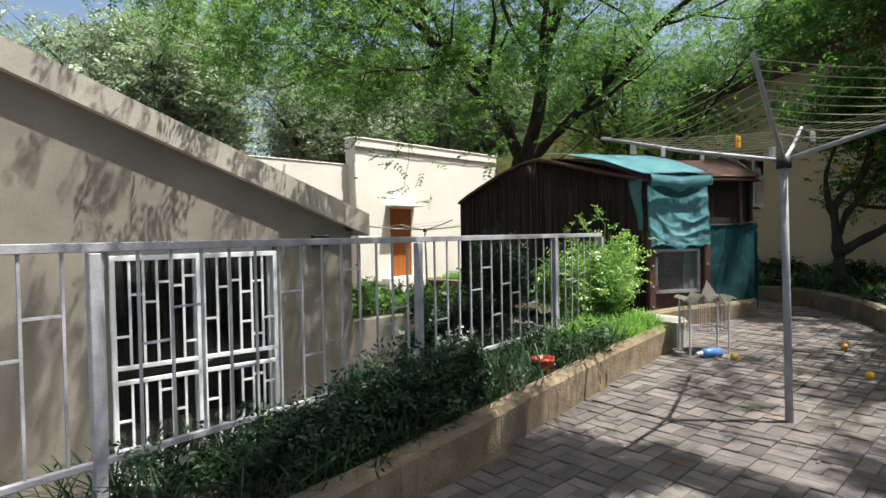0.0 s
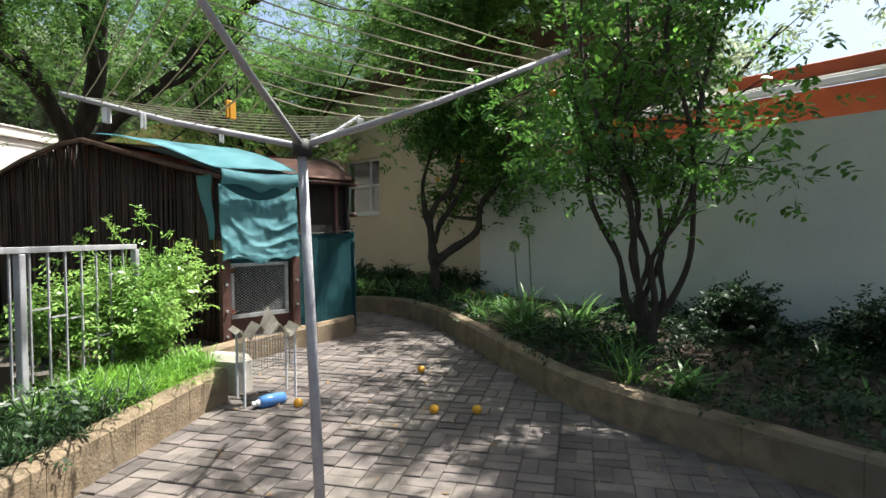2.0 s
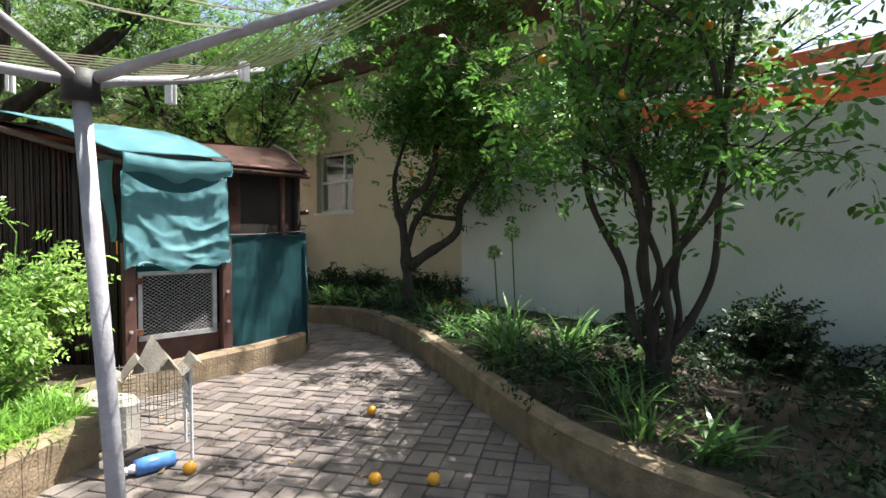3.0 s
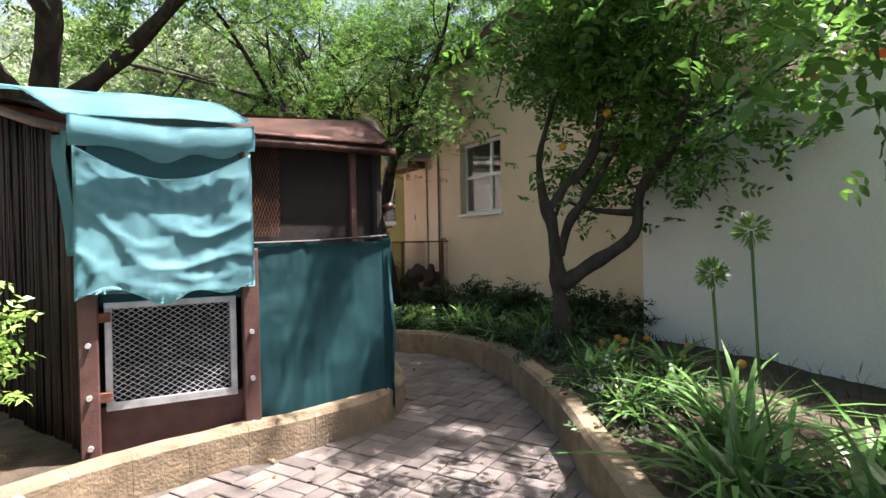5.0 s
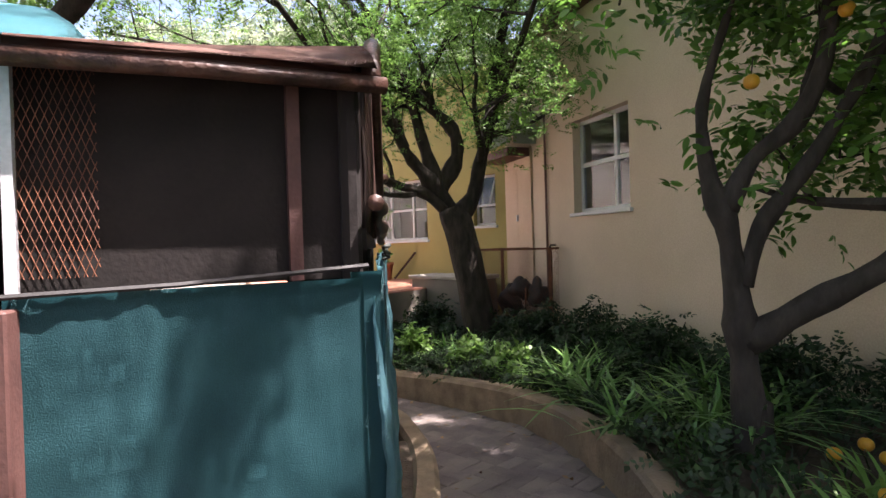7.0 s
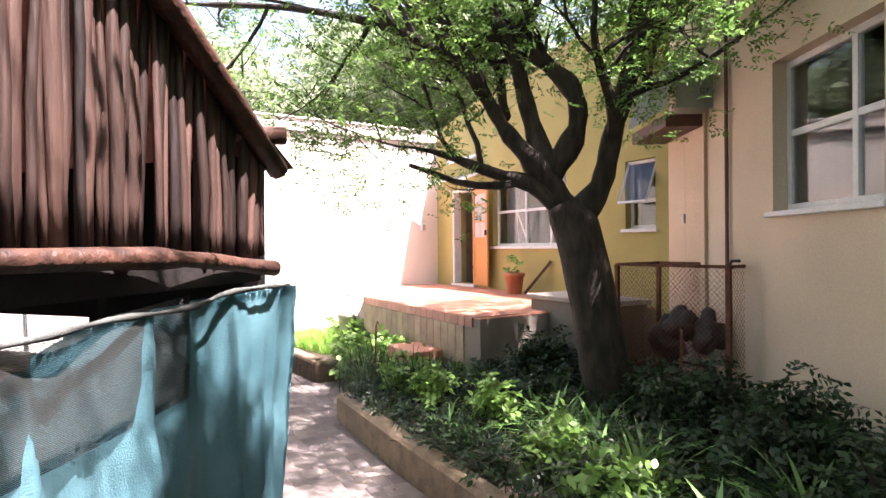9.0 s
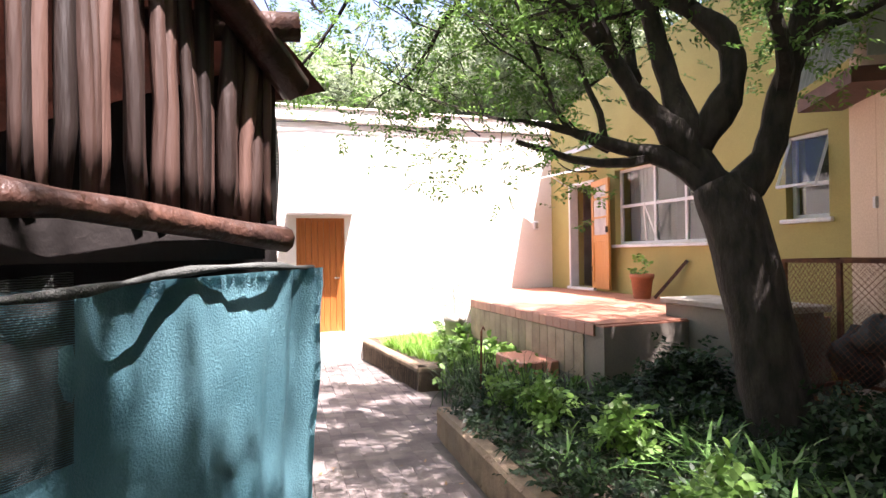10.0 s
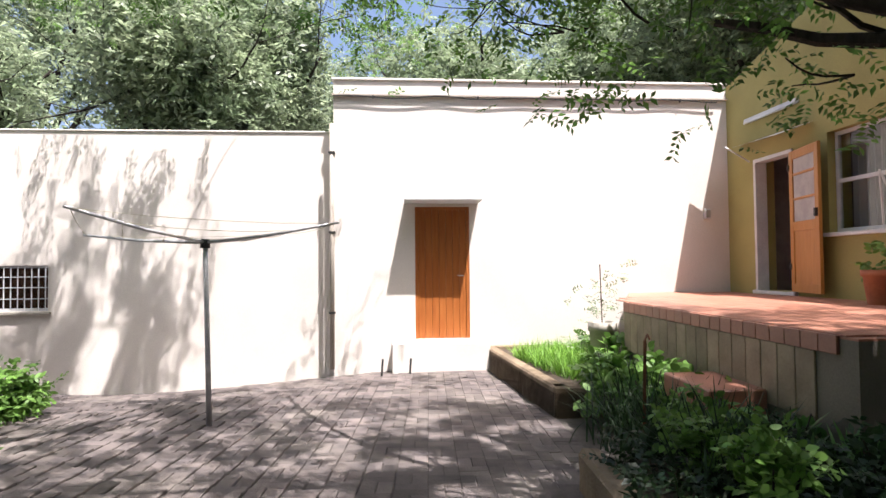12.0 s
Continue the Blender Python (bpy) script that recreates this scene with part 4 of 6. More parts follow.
part("wall_rail", tube(bmesh.new(), [side.at(s, 0.06 + 0.01 * math.sin(s * 9), 1.7 - 0.05 * s + 0.01 * math.sin(s * 5)) for s in np.linspace(-0.08, SL - 0.04, 24)], [0.024 + 0.008 * noise.noise(Vector((s * 4, 0, 2))) + (0.006 if k % 7 == 3 else 0) for k, s in enumerate(np.linspace(-0.1, 2.1, 24))], 9), M_POLE, aviary, smooth=True)
part("verge_pole", tube(bmesh.new(), [side.at(s, 0.05, z) for s, z in top_ne], 0.035, 8), M_POLE, aviary, smooth=True)
part("verge_pole", tube(bmesh.new(), [gable.at(s, 0.02, z) for s, z in top_sw], 0.03, 8), M_POLE, aviary, smooth=True)
part("plinth_board", F1.box(0.0, FL1, -0.02, 0.03, 0.2, 0.6), M_BROWN, aviary)



def bar(parent, name, a, b, r, material, sides=6, label=""):
    return part(name, tube(bmesh.new(), [a, b], r, sides), material, parent, label, smooth=sides > 6)


# aviary gate, bolts and frame
gate = part("gate", F1.box(0.1, 0.74, 0.06, 0.075, 0.6, 0.63), M_GALV, aviary, "galvanised mesh gate")
for args in ((0.09, 0.75, 0.04, 0.075, 0.585, 0.62), (0.09, 0.75, 0.04, 0.075, 1.125, 1.16), (0.09, 0.125, 0.04, 0.075, 0.62, 1.125), (0.715, 0.75, 0.04, 0.075, 0.62, 1.125)):
    part("frame_bar", F1.box(*args, bevel=0.004), M_GALV, gate)
bm = bmesh.new()
nu, nz = 13, 17
du, dz = 0.59 / nu, 0.505 / nz
for i in range(nu):
    for j in range(nz):
        cx, cz = 0.125 + (i + 0.5) * du, 0.62 + (j + 0.5) * dz
        pts = [F1.at(cx - du / 2, 0.055, cz), F1.at(cx, 0.055, cz + dz / 2), F1.at(cx + du / 2, 0.055, cz), F1.at(cx, 0.055, cz - dz / 2)]
        for a, b in ((0, 1), (1, 2), (2, 3), (3, 0)):
            tube(bm, [pts[a], pts[b]], 0.0021, 3, cap=False)
part("gate_mesh", bm, M_GALV, gate)["kind"] = "stuff"
for s in (0.02, FL1):
    for z in (0.42, 0.68, 0.95, 1.25):
        part("bolt", tube(bmesh.new(), [F1.at(s, 0.12, z), F1.at(s, 0.14, z)], 0.014, 8), M_GALV, aviary)
for z in (0.66, 1.08):
    part("hinge", F1.box(0.06, 0.12, 0.07, 0.1, z - 0.02, z + 0.03, 0.003), M_RUST, aviary)
bm = bmesh.new()
for k in range(9):
    for j in range(22):
        x, z = 0.03 + (k + 0.5 * (j % 2)) * 0.02, 1.5 + j * 0.026
        tube(bm, [F2.at(x, 0.01, z), F2.at(x + 0.01, 0.01, z + 0.026)], 0.0015, 3, cap=False)
        tube(bm, [F2.at(x + 0.01, 0.01, z), F2.at(x, 0.01, z + 0.026)], 0.0015, 3, cap=False)
part("chicken_wire", bm, M_RUST, aviary)["kind"] = "stuff"
part("side_batten", F2.box(0.0, 0.025, -0.02, 0.02, 1.45, 2.1), M_WPAINT, aviary)
part("inner_batten", F2.box(0.72, 0.76, -0.03, 0.0, 1.46, 2.1), M_BROWN, aviary)
part("top_rail", tube(bmesh.new(), [F2.at(0.02, 0.03, 2.1), F2.at(0.5, 0.035, 2.12), F2.at(FL2, 0.03, 2.1)], 0.028, 8), M_ROOFR, aviary, smooth=True)
part("cloth_hem", tube(bmesh.new(), [F2.at(-0.05, 0.07, 1.46), F2.at(0.4, 0.075, 1.47), F2.at(FL2, 0.07, 1.5)], 0.008, 5), M_DARK, aviary)
part("floor_board", prism([(p[0], p[1]) for p in AV], 0.2, 0.23), M_SOIL, aviary)
part("inner_shelf", back.box(0.6, 3.0, -0.4, 0.0, 1.2, 1.24), M_BROWN, aviary)
part("eave_pole", tube(bmesh.new(), [(3.28, 7.03, 2.06), (3.7, 7.22, 2.075), (4.2, 7.45, 2.08)], 0.028, 8), M_POLE, aviary, smooth=True)
part("pole_end", tube(bmesh.new(), [side.at(1.85, -0.1, 2.0), side.at(2.05, 0.1, 2.03)], 0.03, 8), M_POLE, aviary, smooth=True)

# rolled net bag at the far corner of the aviary
bag = thing("net_bag", "grey striped net bag hanging from the aviary corner", "net bag")
bx0, by0 = 3.65, 9.85


def bag_ring(z, grow_by=0.0):
    """Centre and radius of the bag at height z."""
    u = (2.0 - z) / 0.78
    r = 0.028 + 0.028 * ss(0.0, 0.65, u) + 0.006 * math.sin(u * 7)
    r *= math.sqrt(max(0.02, 1 - max(0, (u - 0.86) / 0.14) ** 2))
    return Vector((bx0 + 0.012 * math.sin(u * 8), by0, z)), r + grow_by


bm = bmesh.new()
rings = []
for j in range(40):
    c, r = bag_ring(2.0 - j * 0.02)
    rings.append([bm.verts.new(c + Vector((math.cos(a) * r, math.sin(a) * r * 0.8, 0)) * (1 + 0.04 * math.sin(a * 3 + j * 0.4))) for a in [k * math.tau / 14 for k in range(14)]])
for r0, r1 in zip(rings, rings[1:]):
    for k in range(14):
        bm.faces.new((r0[k], r0[(k + 1) % 14], r1[(k + 1) % 14], r1[k]))
bm.faces.new(rings[-1])
part("bag_body", bm, M_NETG, bag, smooth=True)
for j in range(64):
    c, r = bag_ring(1.77 - j * 0.0082, 0.0)
    part("bag_stripe", tube(bmesh.new(), [c + Vector((math.cos(a) * r, math.sin(a) * r * 0.8, 0.018 * math.sin(a + 1.0) + 0.002 * math.sin(3 * a + j)))  for a in np.linspace(0, math.tau, 15)], 0.0011, 3), M_FASCIA, bag)

bag.location = (-0.03, -0.03, 0.06)

# ---- fence ----
FE = Wall(FENCE_A, FENCE_B, True)
fence = thing("fence", "white painted steel fence with uneven short crossbars", "fence")
part("top_rail", FE.box(0, FE.length, -0.02, 0.02, 1.345, 1.385, 0.003), M_STEELW, fence)
part("bottom_rail", FE.box(0, FE.length, -0.015, 0.015, 0.42, 0.45, 0.003), M_STEELW, fence)
for x, y in ((-1.5, 1.81), (-0.27, 3.5), (0.96, 5.14), (1.65, 6.02)):
    s = (Vector((x, y, 0)) - FE.p).dot(FE.u)
    part("post", FE.box(s - 0.025, s + 0.025, -0.025, 0.025, 0.0, 1.34, 0.004), M_STEELW, fence)
rngf = random.Random(4)


def grille(wall, parent, s0, s1, z0, z1, out, pitch, r, material, name="baluster"):
    n = max(1, round((s1 - s0) / pitch))
    p = (s1 - s0) / n
    for i in range(1, n):
        part(name, wall.box(s0 + i * p - r, s0 + i * p + r, out - r, out + r, z0, z1), material, parent)
    for i in range(n):
        k = rngf.choice((0, 1, 1) if name == "baluster" else (1, 1, 2))
        for j in range(k):
            z = z0 + (z1 - z0) * (rngf.uniform(0.15, 0.85) if k == 1 else rngf.uniform(0.1, 0.4) + 0.5 * j)
            part("crossbar", wall.box(s0 + i * p, s0 + (i + 1) * p, out - r * 0.8, out + r * 0.8, z - r, z + r), material, parent)


grille(FE, fence, 0.0, FE.length, 0.45, 1.345, 0.0, 0.15, 0.006, M_STEELW)

# ---- outbuilding door and grille ----
sgate = thing("security_gate", "white steel security gate over dark sliding glass doors", "security gate")
GM = (GA + GB) / 2
for s0, s1 in ((GA, GM), (GM, GB)):
    for args in ((s0, s1, 0.02, 0.06, -0.99, -0.94), (s0, s1, 0.02, 0.06, 1.2, 1.25), (s0, s0 + 0.045, 0.02, 0.06, -0.94, 1.2), (s1 - 0.045, s1, 0.02, 0.06, -0.94, 1.2), (s0, s1, 0.02, 0.06, 0.02, 0.06), (s0, s1, 0.02, 0.06, 0.16, 0.2)):
        part("frame_bar", OB.box(*args, bevel=0.003), M_WPAINT, sgate)
    grille(OB, sgate, s0 + 0.045, s1 - 0.045, 0.2, 1.2, 0.04, 0.13, 0.011, M_WPAINT, "bar")
    grille(OB, sgate, s0 + 0.045, s1 - 0.045, -0.94, 0.02, 0.04, 0.13, 0.011, M_WPAINT, "bar")
sdoor = thing("door", "sliding glass door in a pale frame with a dark room behind", "door", kind="structure")
for args in ((GA - 0.02, GB + 0.02, -0.12, -0.06, 1.25, 1.31), (GA, GA + 0.06, -0.12, -0.06, -0.99, 1.25), (GB - 0.06, GB, -0.12, -0.06, -0.99, 1.25), (GM - 0.04, GM + 0.04, -0.12, -0.06, -0.99, 1.25)):
    part("door_frame", OB.box(*args), M_WPAINT, sdoor)
for s0, s1 in ((GA + 0.06, GM - 0.04), (GM + 0.04, GB - 0.06)):
    part("pane", OB.box(s0, s1, -0.095, -0.089, -0.99, 1.25), M_GLASS, sdoor)
part("lintel_trim", OB.box(GA - 0.12, GB + 0.1, 0.003, 0.05, 1.31, 1.35, 0.004), M_WPAINT, sdoor)
part("door_sill", OB.box(GA - 0.1, GB + 0.1, 0.0, 0.25, YARD_Z, -0.99, 0.01), M_CONC, sdoor)
for k, (a, b, c, d) in enumerate(((GA - 0.3, GB + 0.3, -2.4, -2.3), (GA - 0.3, GA - 0.2, -2.3, -0.26), (GB + 0.2, GB + 0.3, -2.3, -0.26))):
    tagged(part("wall_room", OB.box(a, b, c, d, -1.05, 1.6), M_BLACKROOM), kind="structure")
tagged(part("ceiling", OB.box(GA - 0.3, GB + 0.3, -2.4, -0.26, 1.6, 1.65), M_BLACKROOM), kind="structure")
part("vent_box", OB.box(4.22, 4.42, 0.0, 0.08, 1.28, 1.42, 0.01), M_DARK, thing("vent_box", "small dark box fixed to the outbuilding wall", "vent"))
part("gutter_body", tube(bmesh.new(), [OB.at(4.72, 0.05, 1.52), OB.at(4.72, -2.5, 1.5)], 0.06, 10), M_DARK, thing("gutter", "dark gutter along the outbuilding eave", "gutter"))

# ---- clotheslines ----


def clothesline(base, hub, arms, label, leanr=0.025, cords=5, material=M_STEELW):
    t = thing("rotary_clothesline", label, "clothesline", "rotary clotheslines")
    b, hb = Vector(base), Vector(hub)
    part("pole", tube(bmesh.new(), [b - Vector((0, 0, 0.05)), b.lerp(hb, 0.55), hb - Vector((0, 0, 0.02))], [leanr * 1.1, leanr, leanr * 0.9], 12), material, t, smooth=True)
    part("hub", tube(bmesh.new(), [hb - Vector((0, 0, 0.03)), hb + Vector((0, 0, 0.05))], [leanr * 1.9, leanr * 1.7], 12), M_DARK, t, smooth=True)
    ends = [Vector(a) for a in arms]
    for e in ends:
        part("arm", tube(bmesh.new(), [hb + Vector((0, 0, 0.02)), hb + e * 0.5 + Vector((0, 0, -0.01)), hb + e], [leanr * 0.62, leanr * 0.6, leanr * 0.5], 8), material, t, smooth=True)
    for c in range(cords):
        f = 0.35 + 0.62 * c / max(1, cords - 1)
        for i, e in enumerate(ends):
            g = ends[(i + 1) % len(ends)]
            a, d = hb + e * f, hb + g * f
            m = (a + d) / 2 - Vector((0, 0, 0.03))
            part("cord", tube(bmesh.new(), [a, a.lerp(m, 0.5) - Vector((0, 0, 0.01)), m, m.lerp(d, 0.5) - Vector((0, 0, 0.01)), d], 0.0028, 4), M_WIRE, t)
    return t


cl = clothesline((2.33, 3.46, 0.02), (2.225, 3.335, 1.83), [(-0.97, 0.97, 0.36), (0.72, 1.03, 0.42), (1.05, -0.66, 0.44), (-0.72, -1.03, 0.42)], "white steel rotary clothesline standing on the brick paving", cords=9)
for k, (x, y, z, m) in enumerate(((1.6, 3.85, 2.0, M_WPAINT), (1.45, 4.1, 2.06, M_WPAINT), (1.9, 3.3, 1.98, M_FRUIT), (2.0, 4.1, 2.0, M_WPAINT), (2.5, 4.0, 2.0, M_WPAINT), (2.75, 3.9, 2.1, M_WPAINT))):
    pg = thing("clothes_peg", "small clothes peg clipped on the clothesline cord", "clothes peg", "clothes pegs")
    part("peg_half", box((x, y, z), (0.012, 0.03, 0.075), k, 0.002), m, pg)
    part("peg_half", box((x + 0.014, y, z - 0.004), (0.01, 0.03, 0.075), k, 0.002), m, pg)
clothesline((-0.77, 12.16, -0.08), (-0.8, 12.13, 1.5), [(-1.3, -0.6, 0.12), (-0.7, 1.2, 0.18), (1.2, 0.55, 0.15), (0.65, -1.2, 0.2)], "weathered rotary clothesline in front of the white wall", 0.022, 3, M_GALV)

# ---- front wall details ----
part("coping_strip", FW.box(-0.02, FW.length, 0.0, 0.05, FZ - 0.24, FZ - 0.215), M_FASCIA, None)["kind"] = "structure"
part("coping", FW.box(-0.03, FW.length, -0.47, 0.03, FZ, FZ + 0.04, 0.01), M_CREAM, None)["kind"] = "structure"
part("coping", LWALL.box(0, LWALL.length - 0.02, -0.32, 0.02, 3.4, 3.43, 0.01), M_CREAM, None)["kind"] = "structure"
cab = thing("cable", "thin dark cable running below the top of the white wall", "cable")
part("cable_run", tube(bmesh.new(), [FW.at(x, 0.06, FZ - 0.25 - 0.02 * abs(math.sin(x * 1.9)) + 0.015 * math.sin(x * 5)) for x in np.linspace(0.0, 6.0, 40)], 0.011, 5), M_DARK, cab)
for x in (0.6, 2.2, 3.9, 5.4):
    part("clip", FW.box(x - 0.01, x + 0.01, 0.045, 0.075, FZ - 0.29, FZ - 0.24), M_DARK, cab)
drain = thing("downpipe", "grey downpipe on the corner of the white wall", "downpipe")
part("pipe", tube(bmesh.new(), [FW.at(-0.02, 0.05, -0.22), FW.at(-0.02, 0.05, 3.45)], 0.035, 10), M_FASCIA, drain, smooth=True)
for z in (0.6, 1.8, 3.0):
    part("bracket", FW.box(-0.065, 0.025, 0.0, 0.09, z, z + 0.03), M_DARK, drain)
fdoor = thing("door", "orange varnished plank door, closed, in the white wall", "door", kind="structure")
npl = 7
for i in range(npl):
    w = (D1 - D0 - 0.1) / npl
    part("plank", FW.box(D0 + 0.05 + i * w + 0.002, D0 + 0.05 + (i + 1) * w - 0.002, -0.06, -0.02, DZ0, DZ1 - 0.05, 0.003), M_WOODO, fdoor)
for args in ((D0, D0 + 0.05, -0.15, -0.004, DZ0, DZ1), (D1 - 0.05, D1, -0.15, -0.004, DZ0, DZ1), (D0 + 0.05, D1 - 0.05, -0.15, -0.004, DZ1 - 0.05, DZ1)):
    part("door_frame", FW.box(*args), M_WOODO, fdoor)
part("door_handle", tube(bmesh.new(), [FW.at(D1 - 0.1, -0.02, 1.15), FW.at(D1 - 0.1, 0.03, 1.15), FW.at(D1 - 0.19, 0.035, 1.15)], 0.008, 6), M_GALV, fdoor)
part("door_backing", FW.box(D0, D1, -0.24, -0.16, DZ0, DZ1), M_DARKIN, fdoor)
part("door_step", FW.box(D0 - 0.35, D1 + 0.25, 0.0, 0.35, -0.4, DZ0 - 0.02, 0.01), M_CREAM, None)["kind"] = "structure"
hood = thing("door_hood", "thin white concrete hood over the plank door", "canopy")
part("hood_slab", FW.box(D0 - 0.16, D1 + 0.14, 0.0, 0.5, DZ1 + 0.05, DZ1 + 0.09, 0.005), M_WPAINT, hood)
for k, s in enumerate((D0 - 0.5, D0 - 0.1)):
    st = thing("stake", "short dark metal stub standing by the wall", "stake", "wall stubs")
    part("stake_rod", tube(bmesh.new(), [FW.at(s, 0.45, -0.3), FW.at(s + 0.02, 0.45, -0.02)], 0.015, 6), M_DARK, st)
bwin = thing("window", "small barred window in a white frame", "window", kind="structure")
w0, w1 = WIN_S - 1.3, WIN_S
for args in ((w0, w1, -0.12, -0.06, 0.67, 0.71), (w0, w1, -0.12, -0.06, 1.32, 1.36), (w0, w0 + 0.04, -0.12, -0.06, 0.71, 1.32), (w1 - 0.04, w1, -0.12, -0.06, 0.71, 1.32)):
    part("window_frame", LWALL.box(*args), M_WPAINT, bwin)
part("pane", LWALL.box(w0 + 0.04, w1 - 0.04, -0.1, -0.095, 0.71, 1.32), M_GLASS, bwin)
for i in range(13):
    part("window_bar", LWALL.box(w0 + 0.04 + i * 0.1, w0 + 0.052 + i * 0.1, -0.03, -0.018, 0.69, 1.34), M_WPAINT, bwin)
for z in (0.85, 1.02, 1.18):
    part("window_bar", LWALL.box(w0, w1, -0.017, -0.005, z, z + 0.012), M_WPAINT, bwin)
part("window_sill", LWALL.box(w0 - 0.05, w1 + 0.05, 0.0, 0.06, 0.62, 0.66, 0.005), M_CONC, bwin)
part("window_back", LWALL.box(w0, w1, -0.5, -0.45, 0.4, 1.6), M_RUST, bwin)

# ---- terrace ----
EDGE = [(1.1, 16.25), (3.62, 13.94), (4.5, 14.9), (5.7, 15.4), (1.3, 19.5), (0.18, 18.36)]
SLAB_P = [(1.1, 16.25), (3.6, 13.96), (4.75, 15.4), (5.5, 15.6), (1.3, 19.5), (0.18, 18.36)]
tagged(part("terrace", prism(SLAB_P, -0.5, SLAB_Z - 0.02), M_GREY), kind="structure")
terr = tagged(part("floor_terrace", prism([(x, y) for x, y in SLAB_P], SLAB_Z - 0.02, SLAB_Z - 0.006), M_TILE), kind="structure")
TE = Wall(SLAB_P[0], SLAB_P[1])
TL = Wall(SLAB_P[5], SLAB_P[0])
for wall in (TE, TL):
    n = int(wall.length / 0.155)
    for i in range(n):
        part("tile", wall.box(i * 0.155 + 0.002, i * 0.155 + 0.151, 0.0, 0.022, SLAB_Z - 0.115, SLAB_Z - 0.002, 0.003), M_TILE, terr)
me_tile = None
c45, s45 = TE.u.x, TE.u.y
for i in range(26):
    for j in range(22):
        p = TE.at(0.1 + i * 0.2 - 0.9, -0.1 - j * 0.2, SLAB_Z)
        if inside(p.x, p.y, SLAB_P) and (Vector((p.x, p.y)) - Vector(SLAB_P[0])).length < 5:
            if me_tile is None:
                ob = part("tile", box((0, 0, 0), (0.195, 0.195, 0.012), 0, 0.002), M_TILE, terr)
                me_tile = ob.data
            else:
                ob = new("tile", me_tile)
                ob.parent = terr
            ob.matrix_local = Matrix.Translation(p) @ TE.m
for k in range(17):
    part("face_tile", TE.box(k * 0.18 + 0.004, k * 0.18 + 0.176, 0.0, 0.016, 0.3, SLAB_Z - 0.12, 0.003), M_FACE, terr)
for k in range(12):
    part("face_tile", TL.box(k * 0.18 + 0.004, k * 0.18 + 0.176, 0.0, 0.016, 0.3, SLAB_Z - 0.12, 0.003), M_FACE, terr)
steps = tagged(part("steps", TE.box(1.9, 2.6, 0.02, 0.45, -0.3, 0.4, 0.01), M_TILE), kind="structure")
plinth = thing("plinth", "low olive plastered plinth with a pale top", "plinth", kind="structure")
PL = Wall((4.0, 15.0), (5.1, 14.0))
part("plinth_body", PL.box(0.0, 1.3, -0.6, 0.0, -0.1, 1.0, 0.01), M_GREY, plinth)
part("plinth_top", PL.box(-0.04, 1.34, -0.64, 0.04, 1.0, 1.06, 0.01), M_CONC, plinth)

# olive wall: door, hood, lamp, windows
kd = thing("door", "yellow varnished stable door with glass panes, standing open", "door", kind="structure")
zb, zt = SLAB_Z + 0.05, SLAB_Z + 1.95
for args in ((OD0, OD0 + 0.05, -0.15, 0.02, zb, zt), (OD1 - 0.05, OD1, -0.15, 0.02, zb, zt), (OD0, OD1, -0.15, 0.02, zt - 0.05, zt)):
    part("door_frame", OW.box(*args), M_WPAINT, kd)
part("door_sill", OW.box(OD0 - 0.03, OD1 + 0.03, -0.3, 0.06, SLAB_Z, zb, 0.008), M_WPAINT, kd)
hinge = OW.at(OD1 - 0.02, 0.03, 0)
lf = (OW.u * 0.97 + OW.n * 0.2).normalized()
LW = Wall(hinge.xy, (hinge + lf * 0.78).xy, False)
leaf = part("door_leaf", LW.box(0.0, 0.72, -0.02, 0.02, zb + 0.01, zb + 0.12), M_PINE, kd, "yellow varnished door leaf")
for args in ((0, 0.09, zb + 0.12, zt - 0.05), (0.63, 0.72, zb + 0.12, zt - 0.05), (0.09, 0.63, zb + 0.8, zb + 0.92), (0.09, 0.63, zt - 0.16, zt - 0.05), (0.09, 0.63, zb + 1.2, zb + 1.23), (0.09, 0.63, zb + 1.52, zb + 1.55)):
    part("rail", LW.box(args[0], args[1], -0.02, 0.02, args[2], args[3], 0.003), M_PINE, leaf)
part("lower_panel", LW.box(0.09, 0.63, -0.008, 0.008, zb + 0.12, zb + 0.8), M_PINE, leaf)
part("pane", LW.box(0.09, 0.63, -0.004, 0.004, zb + 0.92, zt - 0.16), M_CURTAIN, leaf)
for z in (zb + 0.3, zb + 1.6):
    part("hinge", LW.box(-0.02, 0.02, -0.03, 0.03, z, z + 0.08), M_DARK, leaf)
part("latch", LW.box(0.66, 0.7, 0.02, 0.05, zb + 0.95, zb + 1.05), M_DARK, leaf)
hood2 = thing("door_hood", "thin white sloping hood above the open door", "canopy")
bm = bmesh.new()
for s, o, z in ((0.4, 0.0, 3.1), (1.9, 0.0, 3.08), (1.9, 0.5, 2.9), (0.25, 0.5, 2.96)):
    bm.verts.new(OW.at(s, o, z))
bm.verts.ensure_lookup_table()
bm.faces.new(bm.verts[:])
bmesh.ops.solidify(bm, geom=bm.faces[:], thickness=0.03)
part("hood_sheet", bm, M_WPAINT, hood2)
part("hood_bracket", tube(bmesh.new(), [OW.at(0.6, 0.02, 2.8), OW.at(0.6, 0.4, 3.02)], 0.012, 6), M_WPAINT, hood2)
lamp = thing("tube_lamp", "white fluorescent tube lamp, unlit, above the door", "lamp")
part("lamp_body", OW.box(0.55, 1.65, 0.0, 0.07, 3.38, 3.44, 0.01), M_WPAINT, lamp)
part("lamp_tube", tube(bmesh.new(), [OW.at(0.6, 0.09, 3.37), OW.at(1.6, 0.09, 3.37)], 0.016, 8), M_WPAINT, lamp, smooth=True)
